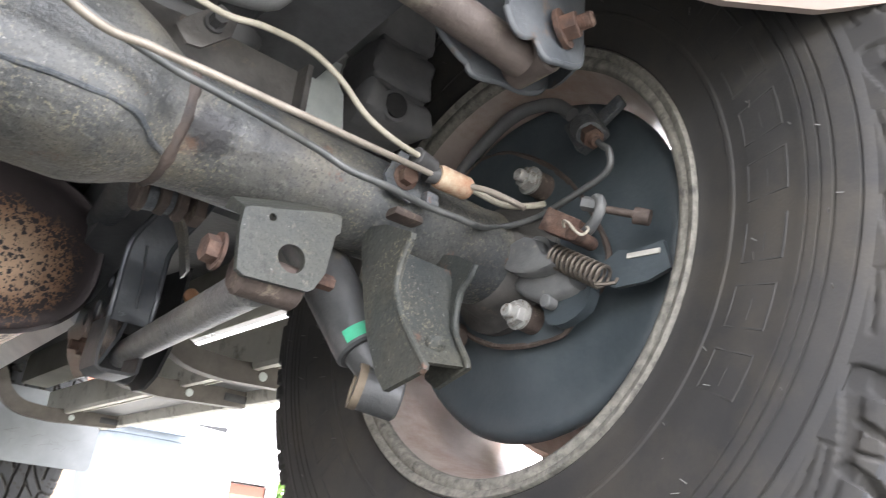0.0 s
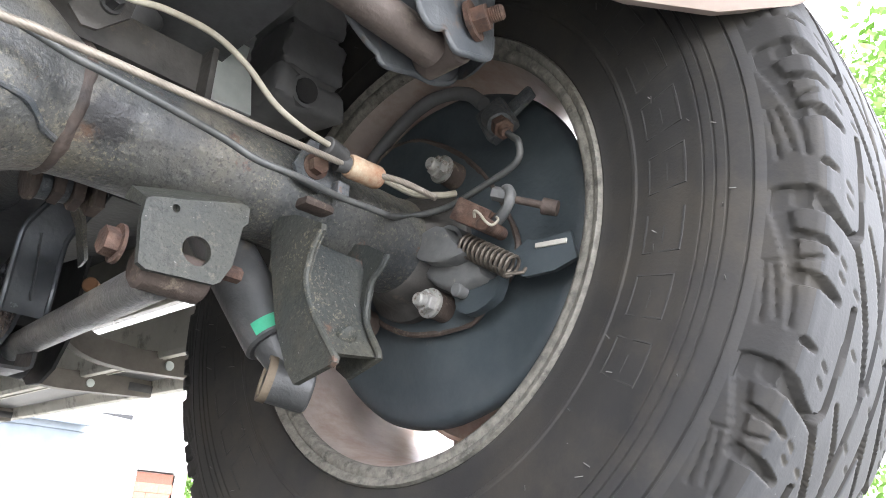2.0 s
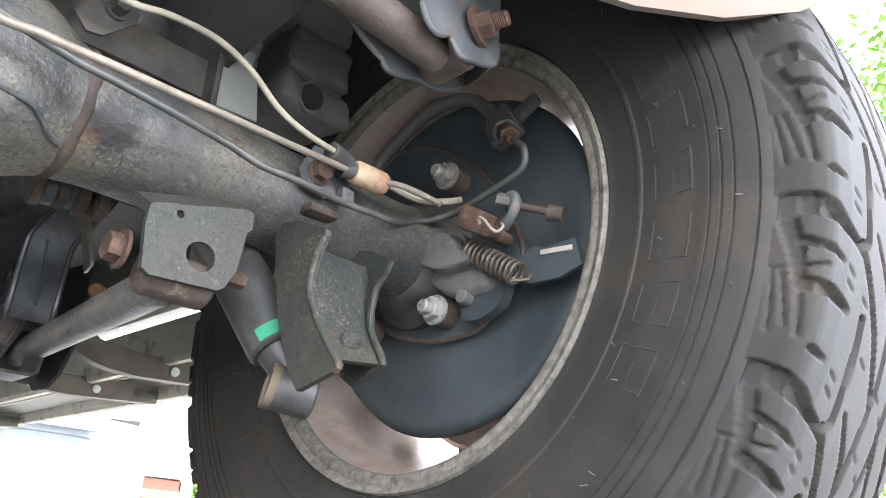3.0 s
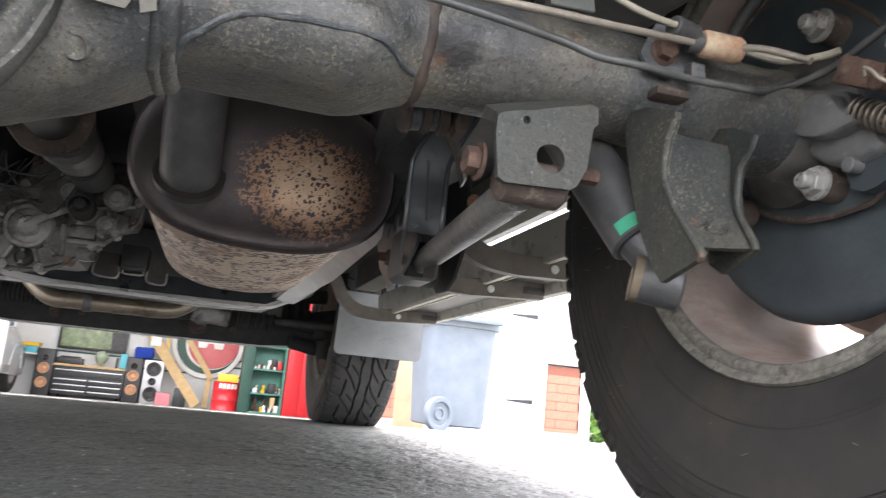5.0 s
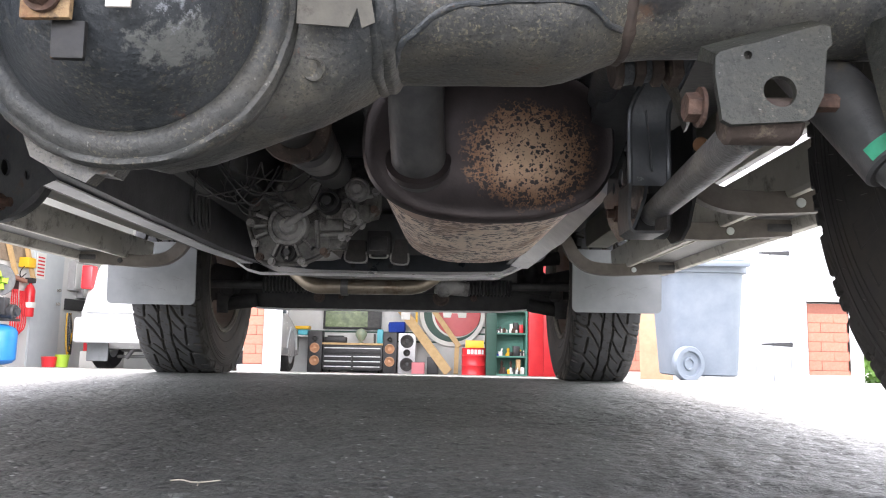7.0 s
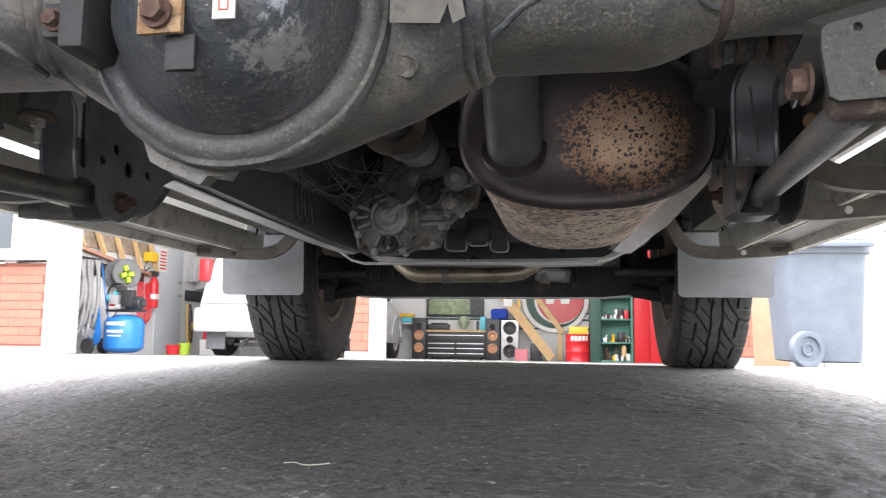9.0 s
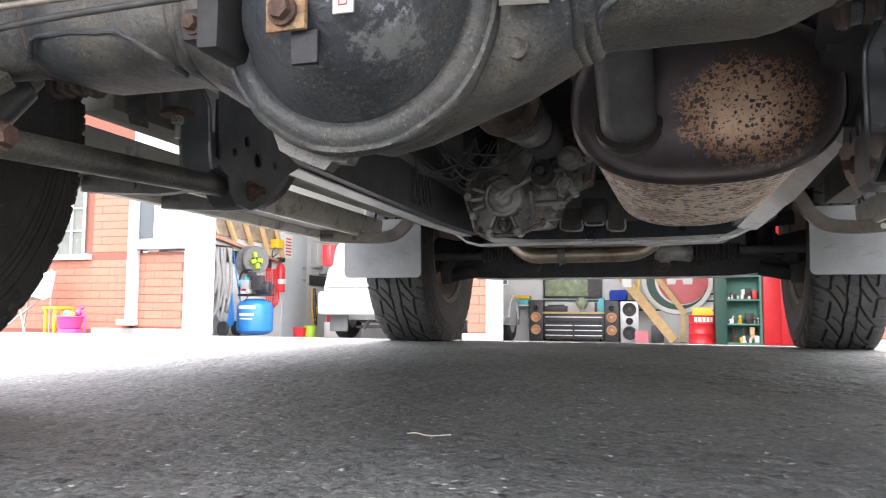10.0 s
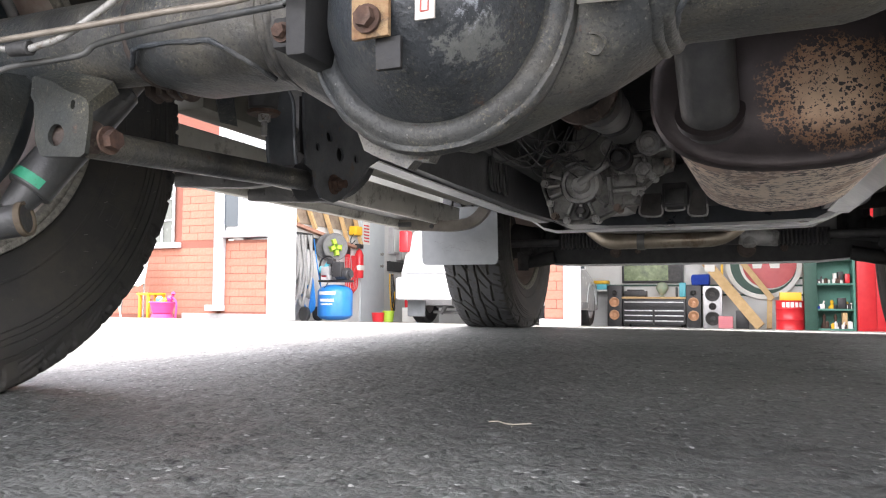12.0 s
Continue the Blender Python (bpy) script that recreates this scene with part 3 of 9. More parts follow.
ys = np.concatenate([[-300, -60, -12, -4, -2, -1], np.arange(-0.5, 1.2, 0.0075), np.arange(1.2, 3.0, 0.012), [3, 3.5, 4, 5, 6, 7, 9, 11, 13, 16, 30, 80, 400]])
xs = np.concatenate([[-300, -60, -15, -8, -4], np.arange(-2.4, -0.8, 0.014), np.arange(-0.8, 1.0, 0.0085), np.arange(1.0, 2.2, 0.013), [4, 8, 15, 60, 300]])
gx, gy = np.meshgrid(xs, ys, indexing="xy")
relief = 0.0013 * value_noise(gx, gy, 0.019, 1) + 0.0010 * value_noise(gx, gy, 0.033, 2) + 0.0009 * value_noise(gx, gy, 0.0095, 3) + 0.003 * value_noise(gx, gy, 0.4, 4)
relief = np.where(relief < -0.001, relief * 1.6 + 0.0006, relief)
inside = np.clip(np.minimum.reduce([(gx + 2.4) / 0.3, (2.18 - gx) / 0.3, (gy + 0.5) / 0.05, (2.98 - gy) / 0.3]), 0, 1)
gz = -0.037 * np.clip(np.minimum(gy, 16.0) - 2.3, 0, None) + relief * inside
nx = len(xs)
gi, gj = np.meshgrid(np.arange(len(ys) - 1), np.arange(nx - 1), indexing="ij")
first = gi * nx + gj
quads = np.stack([first, first + 1, first + nx + 1, first + nx], -1).reshape(-1, 4)
me = bpy.data.meshes.new("ground")
me.from_pydata(np.stack([gx, gy, gz], -1).reshape(-1, 3).tolist(), [], quads.tolist())
me.materials.append(ASPHALT)
me.shade_smooth()
tagged(new("ground", me), "worn dark asphalt driveway with fine aggregate", "driveway", kind="structure")

# ---------------------------------------------------------------- the vehicle
car = thing("sport_utility_vehicle", "parked older sport utility vehicle with a rusty black chassis", "car")
AXY, AXZ, R_TYRE, W_X, FRONT = -0.012, 0.356, 0.386, 0.735, 2.32
WHEEL_Z = AXZ + 0.010


def tread_curve():
    """Across the tread and down the shoulder: rows of run, half width and radius."""
    pts = [(0, 0, 0), (0.03, 0.03, -0.0002), (0.06, 0.06, -0.0014), (0.09, 0.0897, -0.0046), (0.104, 0.103, -0.0082), (0.110, 0.1075, -0.0125), (0.118, 0.1105, -0.0205), (0.14, 0.1136, -0.0435)]
    return np.array([(a, x, R_TYRE + d) for a, x, d in pts])


CURVE = tread_curve()
PITCHES = 21
PITCH = 2 * math.pi * R_TYRE / PITCHES


def cut(p, q, w0, w1, depth):
    """One groove of the tread, from p to q (run round the tyre, run across), with its widths and depth."""
    return (p, q, w0, w1, depth)


# hook-shaped shoulder grooves
HOOKS = [cut((-0.003, 0.130), (-0.004, 0.118), 0.0085, 0.0072, 0.0042), cut((-0.004, 0.118), (0.000, 0.105), 0.0070, 0.0052, 0.0062), cut((0.000, 0.105), (0.0075, 0.093), 0.0050, 0.0030, 0.0075), cut((0.0075, 0.093), (0.016, 0.073), 0.0030, 0.0018, 0.0075),
         cut((0.000, 0.133), (0.030, 0.124), 0.0048, 0.0038, 0.0036), cut((0.030, 0.124), (0.052, 0.120), 0.0038, 0.0016, 0.0034), cut((0.052, 0.120), (0.082, 0.116), 0.0012, 0.0006, 0.0025)]
# slots across the shoulder blocks
SLOTS = [cut((0.021, 0.122), (0.0243, 0.104), 0.0022, 0.0013, 0.0055), cut((0.0243, 0.104), (0.029, 0.095), 0.0012, 0.0004, 0.005), cut((0.038, 0.120), (0.035, 0.106), 0.0004, 0.0005, 0.004),
         cut((0.049, 0.118), (0.0505, 0.102), 0.0042, 0.0033, 0.006), cut((0.0505, 0.102), (0.057, 0.084), 0.0032, 0.0016, 0.0065), cut((0.0873, 0.106), (0.0904, 0.096), 0.0016, 0.0006, 0.005)]
SLOTS += [cut(p, q, 0.0004, 0.0004, 0.0016) for p, q in (((0.0428, 0.139), (0.0397, 0.128)), ((0.0444, 0.136), (0.083, 0.132)), ((0.043, 0.131), (0.078, 0.124)))]
# zigzag grooves along the tread
RUNS = [cut((0.012, 0.073), (0.061, 0.040), 0.0022, 0.0024, 0.008), cut((0.058, 0.062), (0.0966, 0.064), 0.0026, 0.0028, 0.008), cut((0.0966, 0.064), (0.1213, 0.064), 0.0028, 0.0024, 0.008), cut((0.1213, 0.064), (0.133, 0.072), 0.0024, 0.0016, 0.008),
        cut((0.061, 0.040), (0.104, 0.019), 0.0022, 0.0016, 0.0075), cut((0.000, 0.050), (0.026, 0.030), 0.0008, 0.0014, 0.006), cut((0.026, 0.030), (0.050, 0.017), 0.0014, 0.0014, 0.006)]
# small knife cuts
SIPES = [cut((s, a), (s + 0.004, a - 0.007), 0.0005, 0.0005, 0.0014) for s, a in ((0.031, 0.088), (0.040, 0.088), (0.095, 0.085), (0.105, 0.085), (0.045, 0.066), (0.080, 0.052), (0.020, 0.012), (0.062, 0.012), (0.095, 0.012))]
CUTS = HOOKS + SLOTS + RUNS + SIPES


def groove(run, a):
    """How deep the tread is cut at a run round the tyre and a run across it."""
    deep = np.zeros_like(run)
    turn = 2 * np.pi * run / PITCH
    zig = 0.0165 + 0.0016 * np.clip(1.6 * np.sin(turn + 0.5), -1, 1)
    deep = np.maximum(deep, 0.008 * np.clip((0.0016 + 0.002 - np.abs(a - zig)) / 0.002, 0, 1))
    for (s0, a0), (s1, a1), w0, w1, d in CUTS:
        for shift in (-PITCH, 0, PITCH):
            ds, da = s1 - s0, a1 - a0
            t = np.clip(((run - s0 - shift) * ds + (a - a0) * da) / (ds * ds + da * da), 0, 1)
            off = np.hypot(run - s0 - shift - t * ds, a - a0 - t * da)
            half = w0 + (w1 - w0) * t
            k = np.clip((half + 0.0015 - off) / 0.0015, 0, 1)
            deep = np.maximum(deep, d * k * k * (3 - 2 * k))
    return deep


def tread_mesh(steps, n_a):
    n_run = PITCHES * steps
    run_1 = np.arange(steps) * PITCH / steps
    across = np.concatenate([np.linspace(-0.14, -0.06, n_a * 5 // 16, endpoint=False), np.linspace(-0.06, 0.06, n_a - 2 * (n_a * 5 // 16)), np.linspace(0.06, 0.14, n_a * 5 // 16 + 1)[1:]])
    rr, aa = np.meshgrid(run_1, across, indexing="ij")
    shifted = np.where(aa > 0, (PITCH * 1.5 - rr) % PITCH, rr)
    deep = groove(shifted, np.abs(aa))
    x = np.interp(np.abs(aa), CURVE[:, 0], CURVE[:, 1])
    r = np.interp(np.abs(aa), CURVE[:, 0], CURVE[:, 2])
    side = np.clip((np.abs(aa) - 0.105) / 0.012, 0, 1)
    r = r - deep * (1 - 0.75 * side)
    x = (x - deep * 0.85 * side) * np.sign(aa)
    verts = []
    for p in range(PITCHES):
        th = (p * PITCH + rr) / R_TYRE
        verts.append(np.stack([x, r * np.cos(th), r * np.sin(th)], -1).reshape(-1, 3))
    verts = np.concatenate(verts)
    verts[:, 2] = np.maximum(verts[:, 2], -WHEEL_Z)
    i, j = np.meshgrid(np.arange(n_run), np.arange(n_a - 1), indexing="ij")
    a0, b0 = i * n_a + j, ((i + 1) % n_run) * n_a + j
    faces = np.stack([a0, b0, b0 + 1, a0 + 1], -1).reshape(-1, 4)
    worn = (deep < 0.0008) & (np.abs(aa) < 0.107)
    q = worn[:, :-1] & worn[:, 1:]
    kinds = np.tile((q & np.roll(q, -1, 0)).astype(np.int32), (PITCHES, 1)).reshape(-1)
    me = bpy.data.meshes.new("tread")
    me.from_pydata(verts.tolist(), [], faces.tolist())
    me.materials.append(RUBBER)
    me.materials.append(TREAD)
    me.polygons.foreach_set("material_index", kinds)
    me.shade_smooth()
    me.set_sharp_from_angle(angle=radians(60))
    return me


def tyre_mesh():
    bm = bmesh.new()
    half = [(0.198, 0.084), (0.208, 0.094), (0.215, 0.099), (0.220, 0.103), (0.225, 0.103), (0.230, 0.1045), (0.2465, 0.1085), (0.2475, 0.1098), (0.2500, 0.1102), (0.2515, 0.1095), (0.2535, 0.1098), (0.258, 0.1112), (0.273, 0.1145), (0.288, 0.1165), (0.297, 0.1172), (0.3000, 0.1182), (0.3040, 0.1186), (0.3045, 0.1172), (0.3056, 0.1172), (0.3062, 0.1186),
            (0.3118, 0.1188), (0.3124, 0.1173), (0.3136, 0.1173), (0.3142, 0.1187), (0.3198, 0.1184), (0.3204, 0.1168), (0.3217, 0.1167), (0.3224, 0.1181), (0.3300, 0.1173), (0.3352, 0.1164), (0.3358, 0.1144), (0.3368, 0.1143), (0.3376, 0.1158), (0.343, 0.1142), (0.346, 0.112), (0.344, 0.10), (0.338, 0.05)]
    prof = [(r, -a) for r, a in half] + [(r, a) for r, a in reversed(half)]
    lathe(bm, prof, (0, 0, 0), (1, 0, 0), 144, closed=True)
    return mesh_of("tyre", bm, RUBBER, 30)


def letter_mesh():
    """Raised plain outlines where the maker's words stand on the sidewalls."""
    bm = bmesh.new()

    def at(s, a, r):
        return Vector((s * (0.1112 + 0.0058 * min(1.0, (r - 0.258) / 0.034) - 0.0004), r * math.cos(a), r * math.sin(a)))

    for s in (-1, 1):
        for first in (2.30, 5.44):
            for k in range(9):
                a0, wide = first + k * 0.165, 0.105
                lean = -0.012
                frame_ = [(a0, 0.2625), (a0 + wide, 0.2625), (a0 + wide + lean, 0.2915), (a0 + lean, 0.2915)]
                pts = frame_ + frame_[:1] if k % 3 else frame_
                path_ = []
                for (p, r0), (q, r1) in zip(pts, pts[1:]):
                    path_ += [at(s, p + (q - p) * f, r0 + (r1 - r0) * f) for f in (0.0, 0.33, 0.66)]
                path_.append(at(s, *pts[-1]))
                hose(bm, path_, 0.0012, 6, 1)
                hose(bm, [at(s, a0 + wide * 0.3, 0.2775), at(s, a0 + wide * 0.75, 0.2775)], 0.0012, 6, 1)
    return mesh_of("sidewall_bar", bm, RUBBER_BAR, 30)


def hair_mesh():
    bm = bmesh.new()
    random.seed(5)
    for k in range(70):
        a, r = random.uniform(0, 6.283), random.choice((0.258, 0.272, 0.297, 0.317, 0.327))
        p = Vector((-0.1135 - 0.003 * min(1, (r - 0.258) / 0.03), r * math.cos(a), r * math.sin(a)))
        cyl(bm, p, p + Vector((-0.005, random.uniform(-0.004, 0.004), random.uniform(-0.002, 0.003))), 0.0004, n=4)
    return mesh_of("moulding_hairs", bm, HAIR, 30)


def rim_mesh():
    bm = bmesh.new()
    lathe(bm, [(0.2015, -0.0975), (0.198, -0.085), (0.1945, -0.06), (0.192, -0.03), (0.190, 0.02), (0.189, 0.055), (0.192, 0.075), (0.197, 0.09), (0.206, 0.085), (0.207, 0.0), (0.207, -0.09)], (0, 0, 0), (1, 0, 0), 72, closed=True)
    return mesh_of("wheel", bm, RIM)


def hub_mesh():
    bm = bmesh.new()
    lathe(bm, [(0.0, 0.040), (0.162, 0.040), (0.168, 0.046), (0.162, 0.066), (0.0, 0.070)], (0, 0, 0), (1, 0, 0), 48)
    return mesh_of("wheel_hub", bm, RIM)


def spoke_mesh():
    bm = bmesh.new()
    box(bm, 0.044, 0.066, -0.056, 0.056, 0.150, 0.180, 0.004)
    return mesh_of("spoke", bm, RIM)


def lip_mesh():
    bm = bmesh.new()
    lathe(bm, [(0.1995, -0.092), (0.2005, -0.0990), (0.2035, -0.1015), (0.2075, -0.1020), (0.2100, -0.1010), (0.2125, -0.1045), (0.2165, -0.1060), (0.2185, -0.1030), (0.2185, -0.094), (0.205, -0.088)], (0, 0, 0), (1, 0, 0), 96, closed=True)
    return mesh_of("rim_lip", bm, RIM_LIP, 50)


TREADS_FRONT = tread_mesh(60, 104)
TYRE, TREADS, LETTERS, HAIRS, WHEEL, LIP, HUB_DISC, SPOKE = tyre_mesh(), tread_mesh(84, 144), letter_mesh(), hair_mesh(), rim_mesh(), lip_mesh(), hub_mesh(), spoke_mesh()


def wheel(name, x, y):
    flip = Euler((0, 0, 0 if x > 0 else math.pi)).to_matrix().to_4x4()
    w = new(name, WHEEL)
    w.parent = car
    w.matrix_basis = Matrix.Translation((x, y, WHEEL_Z)) @ flip
    for n_, me in (("tyre", TYRE), ("rim_lip", LIP), ("tread", TREADS if y < 1 else TREADS_FRONT), ("sidewall_bar", LETTERS), ("moulding_hairs", HAIRS)):
        o = new(n_, me)
        o.parent = w
        if n_ == "tread":
            tagged(o, "worn grey-dusted tread with slanted grooves")
        if n_ in ("sidewall_bar", "moulding_hairs"):
            tagged(o, kind="stuff")
    h_ = new("wheel_hub", HUB_DISC)
    h_.parent = w
    for k in range(6):
        o = new("spoke", SPOKE)
        o.parent, o.rotation_euler = w, (radians(60 * k), 0, 0)
    return w


tagged(wheel("rear_wheel", W_X, AXY), "dusty pale alloy rear wheel with all-terrain tyre")
tagged(wheel("rear_wheel", -W_X, AXY), "dusty pale alloy rear wheel with all-terrain tyre")
tagged(wheel("front_wheel", W_X, FRONT), "front wheel with worn all-terrain tyre")
tagged(wheel("front_wheel", -W_X, FRONT), "front wheel with worn all-terrain tyre")


# rear axle: half sections as x, height above and below the centre line, depth, squareness
AXLE_Z = 0.363
HALF_AXLE = np.array([
    (0.0, 0.120, 0.1332, 0.062, 0.80), (0.03, 0.118, 0.1262, 0.062, 0.80), (0.063, 0.108, 0.1132, 0.062, 0.80), (0.085, 0.100, 0.1045, 0.062, 0.80), (0.105, 0.092, 0.096, 0.062, 0.79), (0.125, 0.082, 0.085, 0.062, 0.77), (0.139, 0.074, 0.0764, 0.062, 0.75),
    (0.15, 0.067, 0.0666, 0.0615, 0.72), (0.157, 0.064, 0.063, 0.061, 0.72), (0.166, 0.062, 0.0612, 0.0615, 0.72), (0.19, 0.061, 0.0606, 0.0615, 0.72), (0.213, 0.061, 0.0604, 0.0612, 0.72), (0.24, 0.06, 0.0605, 0.0608, 0.72), (0.265, 0.059, 0.0606, 0.060, 0.72),
    (0.278, 0.056, 0.0585, 0.0575, 0.76), (0.29, 0.053, 0.0555, 0.054, 0.84), (0.302, 0.048, 0.0510, 0.049, 0.94), (0.312, 0.045, 0.0478, 0.0455, 1.0), (0.32, 0.044, 0.0460, 0.044, 1.0), (0.34, 0.0425, 0.0440, 0.0425, 1.0), (0.40, 0.042, 0.0425, 0.042, 1.0), (0.5, 0.042, 0.0418, 0.042, 1.0), (0.6, 0.043, 0.043, 0.043, 1.0), (0.615, 0.045, 0.045, 0.045, 1.0), (0.658, 0.046, 0.046, 0.046, 1.0)])


def axle_section(x, grow=0.0, n=44):
    up, low, dep, e = (float(np.interp(abs(x), HALF_AXLE[:, 0], HALF_AXLE[:, k])) for k in (1, 2, 3, 4))
    r = []
    for k in range(n):
        a = 2 * math.pi * k / n
        c, s = math.cos(a), math.sin(a)
        h = up if s > 0 else low
        r.append(Vector((x, AXY + (dep + grow) * math.copysign(abs(c) ** e, c), AXLE_Z + (h + grow) * math.copysign(abs(s) ** e, s))))
    return r


def axle_front(x, z):
    """Where the front of the housing lies at that place."""
    up, low, dep, e = (float(np.interp(abs(x), HALF_AXLE[:, 0], HALF_AXLE[:, k])) for k in (1, 2, 3, 4))
    f = min(1.0, abs(z - AXLE_Z) / (up if z > AXLE_Z else low))
    return AXY - dep * (1 - f ** (2 / e)) ** (e / 2)


def axle():
    bm = bmesh.new()
    xs_ = sorted({float(q) for q in HALF_AXLE[:, 0]} | {-float(q) for q in HALF_AXLE[:, 0]})
    loft(bm, [axle_section(x) for x in xs_])
    return bm


axle_housing = part("axle_housing", roughen(axle(), 0.0012, 0.03), AXLE, car, "weathered grey rear axle housing with dirt and rust spots", 50)

# cover: a long dome on a raised, dirty flange ring, taller above its centre
COVER_C = Vector((-0.003, 0, 0.322))


def cover_piece(profile, n=88):
    b_ = bmesh.new()
    lathe(b_, profile, (0, 0, 0), (0, 1, 0), n)
    for v in b_.verts:
        k = max(0.0, (-v.co.y - 0.085) / 0.08)
        v.co.x += 0.010 * k
        v.co.z = v.co.z * (1.4 if v.co.z > 0 else 1.0) - 0.006 * min(k, 1)
        v.co = v.co + COVER_C
    return b_


bm = cover_piece([(0.080, 0.03), (0.090, -0.02), (0.099, -0.052), (0.1035, -0.064), (0.1045, -0.070), (0.1025, -0.0745), (0.0998, -0.0752), (0.0985, -0.0742), (0.0968, -0.0762), (0.094, -0.0785), (0.090, -0.0796), (0.0868, -0.0796), (0.0846, -0.0785), (0.0825, -0.0765), (0.0800, -0.0755), (0.078, -0.07)])
part("cover_flange", roughen(bm, 0.0012, 0.02), FLANGE, axle_housing, "dirty grey flange ring round the differential cover", 50)
bm = cover_piece([(0.083, -0.070), (0.0825, -0.0775), (0.0808, -0.0815), (0.0785, -0.088), (0.075, -0.0975), (0.0695, -0.109), (0.062, -0.1215), (0.053, -0.133), (0.042, -0.1425), (0.03, -0.150), (0.016, -0.1545), (0, -0.156)])
cover = part("differential_cover", roughen(bm, 0.0016, 0.035), COVER, axle_housing, "worn black domed differential cover with pale scuffs", 50)

for sx in (1, -1):
    bm = bmesh.new()
    loft(bm, [axle_section(sx * x, g_) for x, g_ in ((0.1445, -0.001), (0.147, 0.0022), (0.1495, 0.0035), (0.152, 0.0022), (0.154, 0.0034), (0.157, 0.004), (0.1595, 0.0026), (0.162, -0.001))], cap=False)
    roughen(bm, 0.0022, 0.008)
    part("weld_collar", bm, AXLE, axle_housing, "lumpy grey weld collar", 50)
    bm = bmesh.new()
    loft(bm, [axle_section(sx * x, g_) for x, g_ in ((0.3115, -0.001), (0.3135, 0.0014), (0.316, 0.0022), (0.3185, 0.0012), (0.3205, -0.001))], cap=False)
    roughen(bm, 0.0013, 0.006)
    part("weld_bead", bm, WELD, axle_housing, "burnt rusty weld seam", 50)
# pressed dimple in the housing
bm = bmesh.new()
lathe(bm, [(0.0075, 0.004), (0.0078, 0.0), (0.007, -0.0012), (0.006, 0.0004), (0.003, 0.0014), (0, 0.0016)], (0.109, axle_front(0.109, 0.288) - 0.0004, 0.288), (0.25, 1, 0.55), 24)
part("dimple", bm, AXLE, axle_housing)


def rounded(pts, steps=4):
    """The closed smooth curve through a ring of points."""
    n_ = len(pts)
    out = []
    for k in range(n_):
        p0, p1, p2, p3 = (Vector(pts[(k + d) % n_]) for d in (-1, 0, 1, 2))
        for q in range(steps):
            t = q / steps
            v = 0.5 * (2 * p1 + (p2 - p0) * t + (2 * p0 - 5 * p1 + 4 * p2 - p3) * t * t + (3 * p1 - p0 - 3 * p2 + p3) * t ** 3)
            out.append((v.x, v.y))
    return out


def m_xz(y, sx=1):
    """Local x, y to world x (mirrored for the left), z; thickness towards -y."""
    return Matrix(((sx, 0, 0, 0), (0, 0, -1, y), (0, 1, 0, 0), (0, 0, 0, 1)))


def m_yz(x, sx=1):
    """Local x, y to world y, z; thickness outboard."""
    return Matrix(((0, 0, sx, sx * x), (1, 0, 0, 0), (0, 1, 0, 0), (0, 0, 0, 1)))


